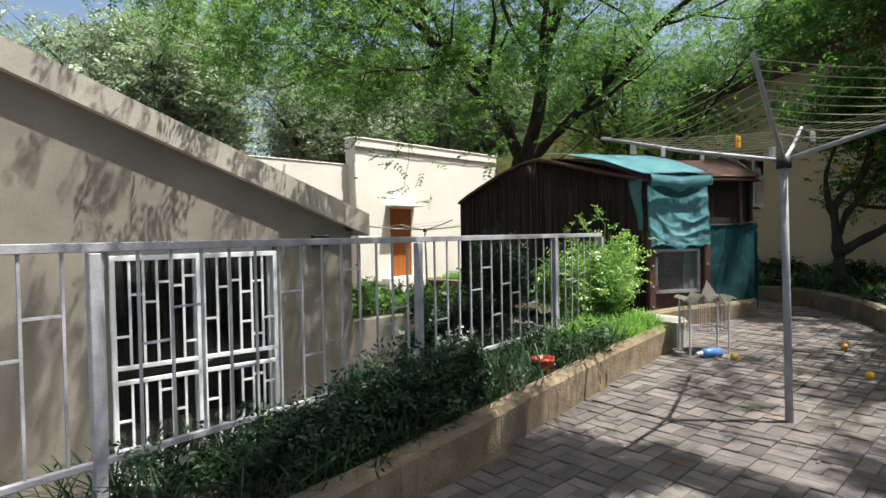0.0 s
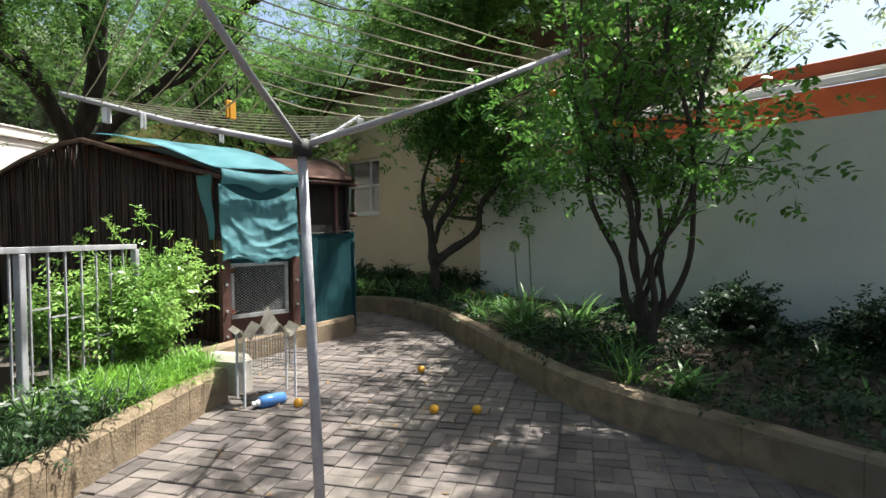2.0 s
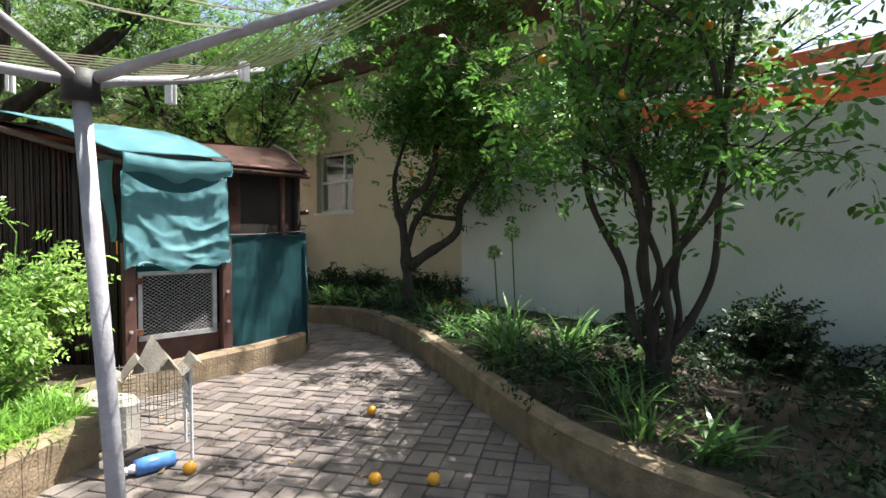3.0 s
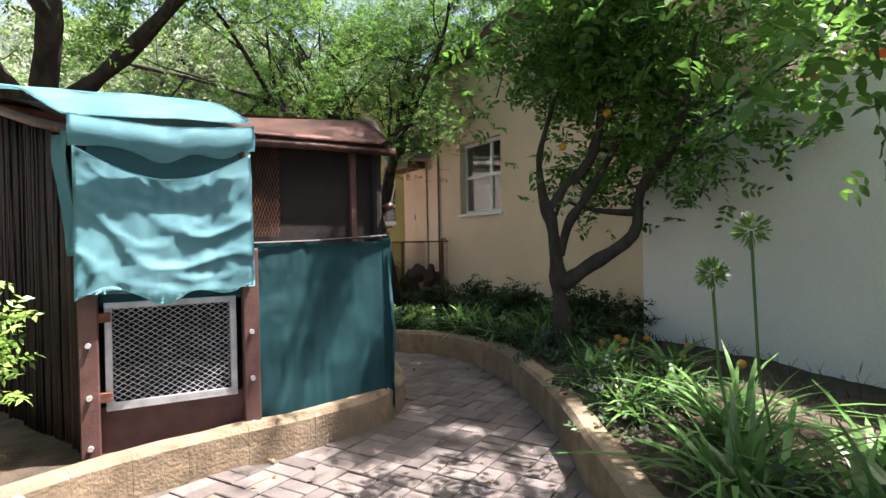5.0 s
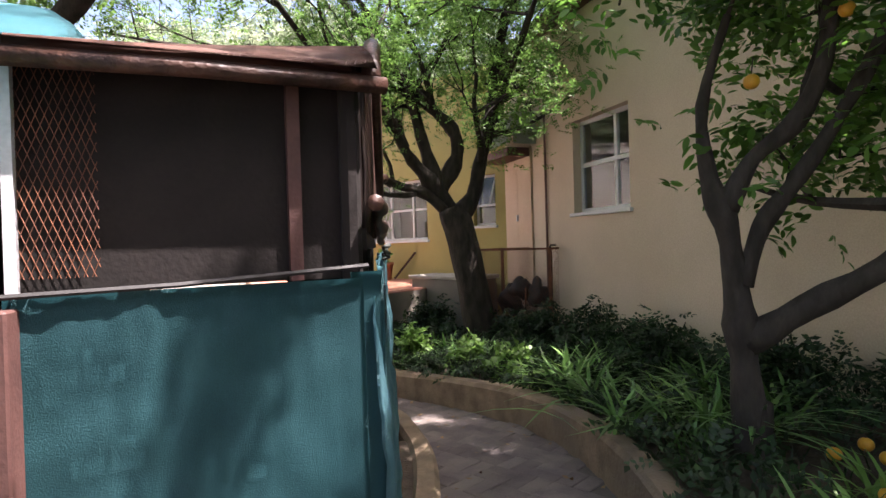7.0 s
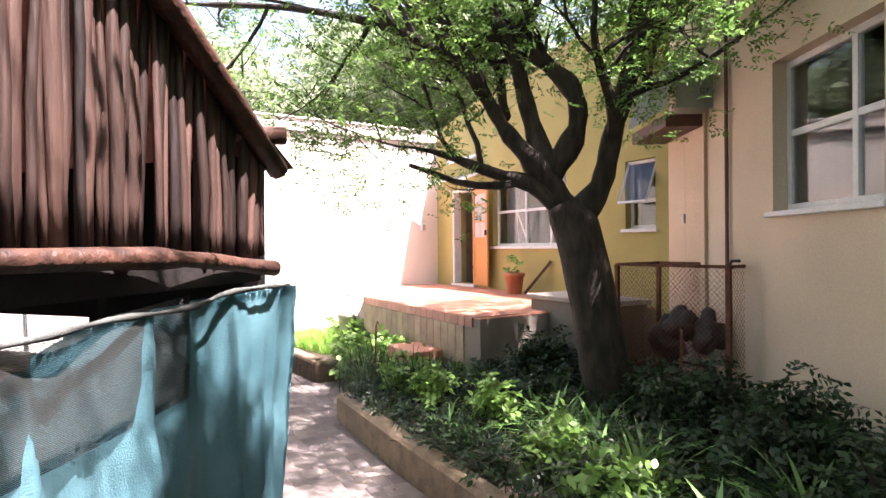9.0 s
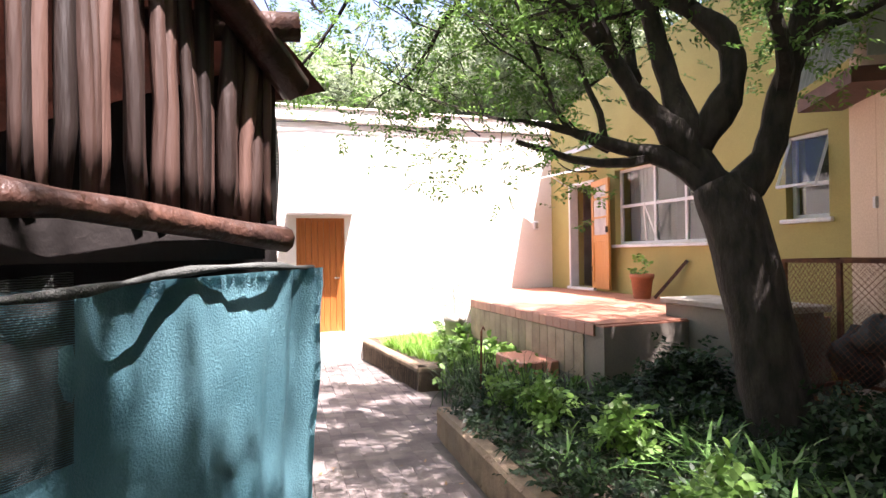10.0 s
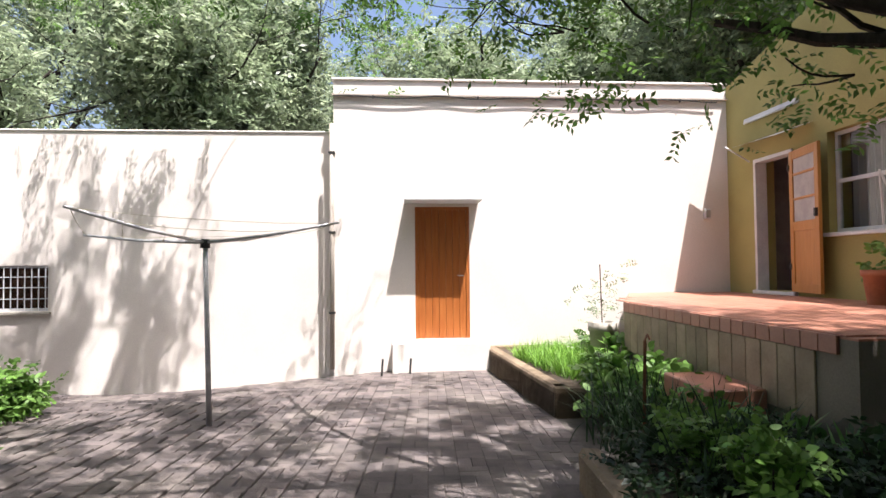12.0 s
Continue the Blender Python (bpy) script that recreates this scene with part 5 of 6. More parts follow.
wl = thing("wall_lamp", "small pale bulkhead fitting on the pinkish white wall", "lamp")
part("fitting_body", FW.box(FW.length - 0.42, FW.length - 0.32, 0.0, 0.06, 2.0, 2.16, 0.01), M_WPAINT, wl)
part("fitting_glass", FW.box(FW.length - 0.405, FW.length - 0.335, 0.06, 0.08, 2.02, 2.14, 0.01), M_CONC, wl)


def window(wall, s0, s1, z0, z1, label, mullions=(), transoms=(), depth=0.1, curtain=True, room=M_BLACKROOM, f=0.045, reveal=None):
    w = thing("window", label, "window", kind="structure")
    o0, o1 = -depth - 0.05, -depth
    for args in ((s0, s1, z0, z0 + f), (s0, s1, z1 - f, z1), (s0, s0 + f, z0 + f, z1 - f), (s1 - f, s1, z0 + f, z1 - f)):
        part("window_frame", wall.box(args[0], args[1], o0, o1, args[2], args[3], 0.003), M_WPAINT, w)
    for m in mullions:
        part("mullion", wall.box(m - f / 2, m + f / 2, o0, o1, z0 + f, z1 - f, 0.003), M_WPAINT, w)
    for tz in transoms:
        part("transom", wall.box(s0 + f, s1 - f, o0 + 0.004, o1 - 0.004, tz - f / 2, tz + f / 2, 0.003), M_WPAINT, w)
    part("pane", wall.box(s0 + f, s1 - f, o0 + 0.02, o0 + 0.026, z0 + f, z1 - f), M_GLASS, w)
    part("window_sill", wall.box(s0 - 0.05, s1 + 0.05, -depth, 0.05, z0 - 0.05, z0 - 0.004, 0.006), M_WPAINT, w)
    for args in ((s0 - 0.3, s1 + 0.3, -1.55, -1.5, z0 - 0.5, z1 + 0.3), (s0 - 0.35, s0 - 0.3, -1.5, -0.31, z0 - 0.5, z1 + 0.3), (s1 + 0.3, s1 + 0.35, -1.5, -0.31, z0 - 0.5, z1 + 0.3)):
        part("room_wall", wall.box(*args), room, w)
    part("room_floor", wall.box(s0 - 0.3, s1 + 0.3, -1.5, -0.31, z0 - 0.55, z0 - 0.5), room, w)
    part("room_ceiling", wall.box(s0 - 0.3, s1 + 0.3, -1.5, -0.31, z1 + 0.3, z1 + 0.35), room, w)
    if curtain:
        bm = bmesh.new()
        pts = [(s0 + 0.02 + (s1 - s0) * 0.3 * k / 18, -0.3 + 0.025 * math.sin(k * 1.9)) for k in range(19)]
        for (a, b), (c, d) in zip(pts, pts[1:]):
            bm.faces.new([bm.verts.new(wall.at(*q)) for q in ((a, b, z0), (c, d, z0), (c, d, z1), (a, b, z1))])
        bmesh.ops.remove_doubles(bm, verts=bm.verts, dist=0.001)
        part("curtain", bm, M_CURTAIN, w)
    return w


window(OW, 2.1, 4.08, 1.66, 2.88, "wide white-framed kitchen window with several panes", (2.95, 3.6), (2.28,))
v = thing("window_stay", "white metal window stays propping the pane open", "window stay")
part("stay", tube(bmesh.new(), [OW.at(2.85, -0.02, 1.7), OW.at(2.97, 0.12, 2.28)], 0.012, 5), M_WPAINT, v)
part("stay", tube(bmesh.new(), [OW.at(3.1, -0.02, 1.7), OW.at(2.97, 0.12, 2.28)], 0.012, 5), M_WPAINT, v)
w2 = window(OW, 5.25, 5.75, 1.88, 2.8, "small white-framed window with its top pane open", (), (2.25,), curtain=False)
bm = bmesh.new()
open_l, open_r = [OW.at(s, -0.06, 2.78) for s in (5.27, 5.73)]
dn = OW.n * 0.22 + Vector((0, 0, -0.55))
sash = part("sash", OW.box(5.27, 5.73, -0.07, -0.05, 2.75, 2.79), M_WPAINT, w2, "open white sash")
for a, b in ((open_l, open_l + dn), (open_r, open_r + dn), (open_l + dn, open_r + dn)):
    part("sash_bar", tube(bmesh.new(), [a, b], 0.02, 4), M_WPAINT, sash)
for q in (open_l, open_r, open_r + dn, open_l + dn):
    bm.verts.new(q)
bm.verts.ensure_lookup_table()
bm.faces.new(bm.verts[:])
bmesh.ops.solidify(bm, geom=bm.faces[:], thickness=0.006)
part("pane", bm, M_GLASS, sash)
window(WW, W1A, W1B, 1.93, 3.17, "tall white-framed window in the tan house wall", (2.93,), (2.57,), f=0.055, depth=0.12, curtain=False)
rm = thing("kitchen", "dim kitchen behind the open door", "room", kind="structure")
part("room_wall", OW.box(0.2, 2.2, -2.6, -2.5, 0.8, 3.4), M_BLACKROOM, rm)
part("room_wall", OW.box(0.2, 0.3, -2.5, -0.31, 0.8, 3.4), M_CURTAIN, rm)
part("room_wall", OW.box(1.58, 1.64, -2.5, -0.31, 0.8, 3.4), M_BLACKROOM, rm)
part("room_floor", OW.box(0.3, 1.58, -2.5, -0.31, 0.8, 0.86), M_TILE, rm)
part("room_ceiling", OW.box(0.2, 2.2, -2.6, -0.31, 3.4, 3.45), M_BLACKROOM, rm)
part("counter", OW.box(0.8, 1.5, -1.6, -1.1, 0.86, 1.7), M_CURTAIN, rm)

# closet panel, awning and pipe on the window wall
closet = thing("closet_door", "peach painted double closet door flush in the house wall", "door", kind="structure")
M_PEACH = mat("peach_paint", (0.66, 0.5, 0.36), (0.6, 0.45, 0.32), 2, 0.7, 0.08)
part("door_panel", WW.box(0.04, 0.5, 0.003, 0.03, 0.5, 3.05, 0.003), M_PEACH, closet)
part("door_panel", WW.box(0.51, 0.98, 0.003, 0.035, 0.5, 3.05, 0.003), M_PEACH, closet)
part("handle", WW.box(0.49, 0.53, 0.036, 0.06, 1.9, 2.0), M_GALV, closet)
awn = thing("awning", "grey-green corrugated awning over the closet door", "awning")
bm = bmesh.new()
for k in range(25):
    s = -0.1 + k * 0.05
    o = 0.5 + (0.012 if k % 2 else 0)
    bm.verts.new(WW.at(s, o - 0.02, 3.06))
    bm.verts.new(WW.at(s, o - 0.14, 3.54))
bm.verts.ensure_lookup_table()
for k in range(24):
    bm.faces.new((bm.verts[2 * k], bm.verts[2 * k + 2], bm.verts[2 * k + 3], bm.verts[2 * k + 1]))
bmesh.ops.solidify(bm, geom=bm.faces[:], thickness=0.004)
part("awning_sheet", bm, M_CORR, awn)
part("awning_top", WW.box(-0.1, 1.1, 0.0, 0.38, 3.52, 3.55), M_CORR, awn)
part("awning_side", WW.box(1.105, 1.12, 0.0, 0.38, 3.06, 3.52), M_CORR, awn)
part("awning_beam", WW.box(-0.1, 0.95, 0.02, 0.42, 2.9, 3.03), M_BROWN, awn)
dp = thing("downpipe", "thin dark pipe on the tan house wall", "downpipe")
part("pipe", tube(bmesh.new(), [WW.at(1.44, 0.03, 0.5), WW.at(1.44, 0.03, 3.92)], 0.018, 8), M_BROWN, dp)
part("pipe", tube(bmesh.new(), [WW.at(1.44, 0.03, 3.9), WW.at(0.75, 0.03, 3.62)], 0.012, 6), M_BROWN, dp)
tapx = WW.at(1.62, 0.0, 1.5)
part("tap_body", tube(bmesh.new(), [tapx, tapx + WW.n * 0.08, tapx + WW.n * 0.1 + Vector((0, 0, -0.06))], 0.015, 6), M_DARK, thing("tap", "dark garden tap on the house wall", "tap"))

# rusty cage
cage = thing("cage", "rusty open-topped steel mesh cage with dark bags inside", "cage")
CG = Wall((5.05, 14.15), (6.0, 13.45))
CL, CD, C0, C1 = CG.length, 0.75, 0.25, 1.46
for s in (0, CL):
    for o in (0, -CD):
        part("corner_post", CG.box(s - 0.02, s + 0.02, o - 0.02, o + 0.02, C0, C1), M_RUST, cage)
for z in (C1 - 0.02, C0 + 0.1):
    for args in ((0, CL, -0.015, 0.015), (0, CL, -CD - 0.015, -CD + 0.015), (-0.015, 0.015, -CD, 0), (CL - 0.015, CL + 0.015, -CD, 0), (CL * 0.72, CL * 0.72 + 0.03, -0.01, 0.01)):
        part("rail", CG.box(*args, z, z + 0.03), M_RUST, cage)
for s0, ln, fn in ((0, CL, lambda s, z: CG.at(s, 0, z)), (0, CL, lambda s, z: CG.at(s, -CD, z)), (0, CD, lambda s, z: CG.at(0, -s, z)), (0, CD, lambda s, z: CG.at(CL, -s, z))):
    bm = bmesh.new()
    n = int(ln / 0.05)
    for i in range(n):
        for j in range(20):
            s, z = i * ln / n, C0 + 0.12 + j * 0.055
            w = ln / n
            tube(bm, [fn(s, z), fn(s + w, z + 0.055)], 0.002, 3, cap=False)
            tube(bm, [fn(s + w, z), fn(s, z + 0.055)], 0.002, 3, cap=False)
    part("side_mesh", bm, M_RUST, cage)["kind"] = "stuff"
for k, (s, o, r) in enumerate(((0.35, -0.4, 0.22), (0.8, -0.35, 0.2), (0.55, -0.3, 0.18))):
    bm = bmesh.new()
    bmesh.ops.create_icosphere(bm, subdivisions=3, radius=1)
    for q in bm.verts:
        q.co = q.co * (1 + 0.5 * noise.noise(q.co * 1.4 + Vector((k, 0, 0))) + 0.22 * noise.noise(q.co * 5) + (0.35 if q.co.z > 0.93 else 0)) * r * 0.85
        q.co.z = q.co.z * 1.05
        q.co += CG.at(s, o, 0.66 + 0.1 * k)
    b = thing("rubbish_bag", "dark knotted plastic rubbish bag inside the cage", "bag", "rubbish bags")
    part("bag_body", bm, M_DARK, b, smooth=True)

# roofs behind
tagged(part("roof_house", prism([(5.4, 15.6), (8.2, 7.0), (11, 8), (9, 17)], 4.6, lambda x, y: 4.7 + 0.35 * max(0, x - 6.5)), M_ROOFR), kind="structure")
tagged(part("wall_house_back", Wall((5.75, 15.467), (8.0, 18.0)).solid(0.3, 0, 4.4), M_OLIVE), kind="structure")
NB = Wall((9.0, 9.2), (10.9, -1.4))
nb = thing("neighbour_house", "neighbouring house with an orange painted fascia and pale roof", "house")
part("wall", NB.solid(0.3, -0.2, 2.75), M_CREAM, nb)
part("fascia", NB.box(-0.2, NB.length, 0.0, 0.06, 2.75, 3.36, 0.01), M_ORANGEP, nb)
part("gutter", NB.box(-0.2, NB.length, 0.06, 0.18, 3.365, 3.46, 0.01), M_WPAINT, nb)
roof_quad(tuple(NB.at(-0.2, 0.15, 3.46)), tuple(NB.at(NB.length, 0.15, 3.46)), tuple(NB.at(NB.length, -4, 4.6)), tuple(NB.at(-0.2, -4, 4.6)), M_CONC, "roof", n=6, parent=nb)
part("upper_fascia", NB.box(3.0, NB.length, -1.1, -1.04, 3.74, 4.0, 0.01), M_ORANGEP, nb)

# planter box in front of the terrace
pb = thing("planter", "low plastered planter box full of grass and seedlings", "planter", kind="structure")
for (a, b) in zip(BOX_P, BOX_P[1:] + BOX_P[:1]):
    w = Wall(a, b)
    part("planter_wall", w.box(0, w.length, -0.16, 0.0, -0.4, 0.08, 0.02), M_KERB, pb)
tagged(part("soil_planter", prism(BOX_P, -0.4, 0.02), M_SOIL), kind="structure")


def pot(x, y, z, r, hgt, label, material=M_TERRA):
    t = thing("plant_pot", label, "plant pot")
    prof = [(0.72, 0), (0.74, 0.03), (0.95, 0.8), (1.06, 0.82), (1.08, 1.0), (0.98, 1.0), (0.92, 0.85), (0.0, 0.84)]
    bm = bmesh.new()
    rings = [[bm.verts.new((x + math.cos(a) * r * p, y + math.sin(a) * r * p, z + hgt * q)) for a in [k * math.tau / 20 for k in range(20)]] for p, q in prof[:-1]]
    for r0, r1 in zip(rings, rings[1:]):
        for k in range(20):
            bm.faces.new((r0[k], r0[(k + 1) % 20], r1[(k + 1) % 20], r1[k]))
    bm.faces.new(rings[-1])
    part("pot_body", bm, material, t, smooth=True)
    return t


rngp = np.random.default_rng(77)


def leafy(parent, pts, material, per=3, spread=0.05, count=6, twig=0.12, leaf=0.06, wid=0.5, name="leaves", droop=0.0):
    P, A, S, L, W = sprays(pts, rngp, per, (spread,) * 3, count, twig, leaf, wid, droop)
    ob = leaf_mesh(name, P, A, S, L, W, material)
    ob.parent = parent
    return ob


p1 = OW.at(3.2, 0.35, SLAB_Z)
t = pot(p1.x, p1.y, p1.z, 0.16, 0.36, "terracotta pot with a pale green succulent on the terrace")
leafy(t, [(p1.x, p1.y, p1.z + 0.45)], M_BUSH, 14, 0.07, 8, 0.14, 0.07, 0.6)
part("board_plank", tube(bmesh.new(), [OW.at(3.35, 0.25, SLAB_Z + 0.02), OW.at(3.75, 0.03, SLAB_Z + 0.55)], 0.03, 4), M_POLE, thing("plank", "dark weathered plank leaning on the olive wall", "plank"))
t = pot(0.62, 16.6, -0.05, 0.17, 0.62, "pale stone pot with a tall feathery plant", M_CONC)
leafy(t, [(0.62 + a * 0.2, 16.6 + b * 0.2, 0.65 + c * 0.28) for a, b, c in rngp.normal(size=(26, 3))], M_FARLEAF, 3, 0.08, 8, 0.15, 0.045)
part("plant_stem", tube(bmesh.new(), [(0.62, 16.6, 0.5), (0.6, 16.6, 1.3)], 0.008, 5), M_POLE, t)


def stems(t, x, y, z, r, n=4):
    for k in range(n):
        a = k * math.tau / n + x
        part("stem", tube(bmesh.new(), [(x, y, z - 0.6), (x + math.cos(a) * r * 0.3, y + math.sin(a) * r * 0.3, z - 0.2), (x + math.cos(a) * r * 0.6, y + math.sin(a) * r * 0.6, z + r * 0.2)], [0.012, 0.009, 0.004], 5), M_BARK2, t)


def blades(name, pos, length, width, material, rng, lean=0.5, segs=4, parent=None, arch=1.0, up=0.9):
    """Arching strap leaves or grass blades as one mesh."""
    pos = np.asarray(pos, float)
    n = len(pos)
    az = rng.uniform(0, math.tau, n)
    L = length * rng.uniform(0.6, 1.2, n)
    W = width * rng.uniform(0.7, 1.2, n)
    ln = lean * rng.uniform(0.3, 1.3, n)
    out = np.stack([np.cos(az), np.sin(az), np.zeros(n)], 1)
    sd = np.stack([-np.sin(az), np.cos(az), np.zeros(n)], 1)
    verts = np.empty((n, segs + 1, 2, 3))
    for k in range(segs + 1):
        u = k / segs
        c = pos + out * (L * ln * (u + 0.9 * arch * u * u) * 0.7)[:, None]
        c[:, 2] += L * up * (u - 0.62 * arch * np.minimum(ln, 1.2) * u * u * 1.1)
        w = W * (0.75 + 0.5 * u) * (1 - u ** 3) + 0.0008
        verts[:, k, 0] = c - sd * w[:, None] / 2
        verts[:, k, 1] = c + sd * w[:, None] / 2
    base = (np.arange(n) * (segs + 1) * 2)[:, None]
    q = np.array([[2 * k, 2 * k + 1, 2 * k + 3, 2 * k + 2] for k in range(segs)])
    idx = (base[:, :, None] + q[None]).reshape(-1).astype(np.int32)
    me = bpy.data.meshes.new(name)
    me.vertices.add(n * (segs + 1) * 2)
    me.vertices.foreach_set("co", verts.reshape(-1))
    me.loops.add(len(idx))
    me.loops.foreach_set("vertex_index", idx)
    me.polygons.add(n * segs)
    me.polygons.foreach_set("loop_start", np.arange(0, n * segs * 4, 4, dtype=np.int32))
    me.polygons.foreach_set("loop_total", np.full(n * segs, 4, dtype=np.int32))
    me.update()
    me.materials.append(material)
    for p in me.polygons:
        p.use_smooth = True
    ob = new(name, me)
    if parent:
        ob.parent = parent
    return ob


def soil_z(x, y, dz=0.2):
    return h(x, y) + dz + 0.05 * noise.noise(Vector((x * 2, y * 2, 1)))


def clump(x, y, n, length, width, material, label, kind_name="agapanthus", lean=0.8, dz=0.2, spread=0.07, group="strap-leaved clumps"):
    z = soil_z(x, y, dz)
    t = thing(kind_name, label, "plant", group)
    pos = np.array([x, y, z - 0.02]) + rngp.normal(size=(n, 3)) * (spread, spread, 0.0)
    blades("leaves", pos, length, width, material, rngp, lean, 5, t)
    return t


def scatter(poly, n, rng):
    xs, ys = [p[0] for p in poly], [p[1] for p in poly]
    out = []
    while len(out) < n:
        x, y = rng.uniform(min(xs), max(xs)), rng.uniform(min(ys), max(ys))
        if inside(x, y, poly):
            out.append((x, y))
    return out


# beds: ground cover
rngb = np.random.default_rng(12)
pts = [q for q in scatter(BED_R, 5600, rngb) if not (q[0] > 5.9 and 5.8 < q[1] < 8.6) and (q[1] > 8 or (min(math.hypot(q[0] - ax, q[1] - ay) for ax, ay in ((5.4, 5.7), (6.0, 5.8), (5.1, 3.5))) > 0.5 and rngb.random() < 0.55))]
pts = [(x, y, soil_z(x, y) + 0.04 + (0.5 if y < 8 else 1.0) * max(0, 0.12 + 0.22 * noise.noise(Vector((x * 1.1, y * 1.1, 7))) + 0.16 * ss(0.6, 2.0, min(math.hypot(x - kx, y - ky) for kx, ky in KERB_R[::4]))) * rngb.uniform(0.2, 1)) for x, y in pts]
P, A, S, L, W = sprays(pts, rngb, 2, (0.05, 0.05, 0.03), 8, 0.14, 0.055, 0.5, -0.25)
tagged(leaf_mesh("ground_cover", P, A, S, L, W, M_DGRASS), "dense dark green ground cover filling the raised bed", "ground cover", kind="stuff")
pts = [(x, y, soil_z(x, y)) for x, y in scatter(BED_R, 5000, rngb)]
tagged(blades("grass", pts, 0.2, 0.007, M_DGRASS, rngb, 0.7, 3), "thin dark grass among the bed plants", "grass", kind="stuff")
# strap-leaved clumps
for x, y, n, ln in ((5.35, 5.55, 60, 0.62), (5.72, 6.0, 56, 0.62), (6.1, 5.5, 50, 0.6), (5.55, 5.1, 50, 0.55), (5.45, 6.5, 30, 0.4), (5.9, 6.8, 34, 0.45), (5.7, 7.4, 30, 0.42), (6.3, 7.3, 30, 0.45),
                    (6.1, 4.8, 26, 0.4), (5.1, 3.4, 44, 0.34), (5.9, 2.4, 26, 0.35), (6.9, 3.2, 26, 0.4)):
    clump(x, y, n, ln, 0.038, M_STRAP, "arching strap-leaved agapanthus clump in the raised bed")
for k, i in enumerate(range(26, len(KERB_R) - 2, 3)):
    x, y = offset(KERB_R, -0.45 - 0.25 * (k % 3))[i]
    clump(x, y, 34, 0.36 + 0.06 * (k % 2), 0.02, M_STRAP if k % 2 else M_BUSH, "slender-leaved clump spilling over the far bed", dz=0.2)
for x, y in ((4.7, 12.2), (4.2, 13.2), (3.6, 13.6), (5.3, 11.6), (5.9, 10.9), (5.2, 12.7), (3.1, 14.0), (6.3, 10.1), (4.6, 13.6)):
    clump(x, y, 40, 0.45, 0.022, M_STRAP, "tall strap-leaved clump near the forked tree")
for x, y in scatter([(5.5, 8.6), (6.6, 8.6), (6.3, 11.0), (5.3, 12.0), (4.6, 12.0), (5.1, 10.3)], 13, rngb) + scatter([(4.9, 11.2), (5.6, 11.4), (4.2, 13.6), (3.2, 13.9)], 8, rngb):
    clump(x, y, 38, 0.5, 0.03, M_STRAP, "arching strap-leaved agapanthus clump in the far bed", dz=0.26, lean=0.9)
for k in range(9):
    q = TE.at(1.5 + 0.24 * k, 0.45 + 0.22 * (k % 3), 0)
    clump(q.x, q.y, 60, 0.75, 0.014, M_DGRASS, "tall dark grassy tuft in front of the terrace face", "grass_tuft", lean=0.5, dz=0.1, spread=0.1, group="terrace face tufts")
# broad bushes near the house
for x, y, z, r in ((5.6, 12.4, 0.6, 0.45), (6.0, 11.6, 0.65, 0.5), (6.3, 10.6, 0.7, 0.5), (5.35, 13.0, 0.5, 0.4), (6.7, 9.6, 0.7, 0.4), (4.3, 13.9, 0.6, 0.4), (5.9, 10.2, 0.55, 0.35), (3.85, 13.55, 0.35, 0.38), (4.25, 14.0, 0.5, 0.36), (3.9, 13.3, 0.3, 0.36), (4.3, 13.0, 0.32, 0.36), (3.3, 13.6, 0.25, 0.3), (7.2, 4.2, 0.75, 0.45), (7.4, 3.0, 0.7, 0.45), (7.2, 5.6, 0.5, 0.35)):
    t = thing("shrub", "low dense dark green shrub against the house wall", "shrub", "house bed shrubs")
    leafy(t, cloud(rngp, (x, y, z - 0.15), (r, r, r * 0.7), 90, 0.3), M_DGRASS, 4, 0.07, 8, 0.15, 0.06, 0.5)
    stems(t, x, y, z, r)
for x, y, z in ((4.1, 12.4, 0.4), (3.4, 12.9, 0.35), (2.9, 13.5, 0.2), (4.7, 11.5, 0.4), (2.75, 13.9, 0.2), (5.1, 10.9, 0.4)):
    t = thing("shrub", "small bright green leafy plant at the bed edge", "shrub", "bed edge plants")
    leafy(t, cloud(rngp, (x, y, z), (0.22, 0.22, 0.2), 30, 0.2), M_BUSH, 3, 0.04, 7, 0.12, 0.06, 0.6)
    stems(t, x, y, z, 0.2)
# agapanthus flowers
for x, y, z, r in ((5.38, 5.5, 1.47, 0.075), (5.17, 5.48, 1.3, 0.065)):
    t = thing("agapanthus_flower", "pale agapanthus flower head on a tall stalk", "flower", "agapanthus flowers")
    part("stalk", tube(bmesh.new(), [(x + 0.12, y - 0.02, 0.4), (x + 0.03, y, 0.9), (x, y, z)], 0.007, 6), M_STRAP, t)
    d = unit(rngp.normal(size=(90, 3)) + (0, 0, 0.2))
    S = unit(np.cross(d, rngp.normal(size=(90, 3))))
    fl = leaf_mesh("petals", np.array([x, y, z]) + d * r * 0.35, d, S, np.full(90, r * 0.75), np.full(90, 0.014), M_BUSH)
    fl.parent = t
    fl = leaf_mesh("petals", np.array([x, y, z]) + d[:50] * r * 0.7, unit(d[:50] + rngp.normal(size=(50, 3)) * 0.4), S[:50], np.full(50, r * 0.5), np.full(50, 0.016), M_FLOWER)
    fl.parent = t

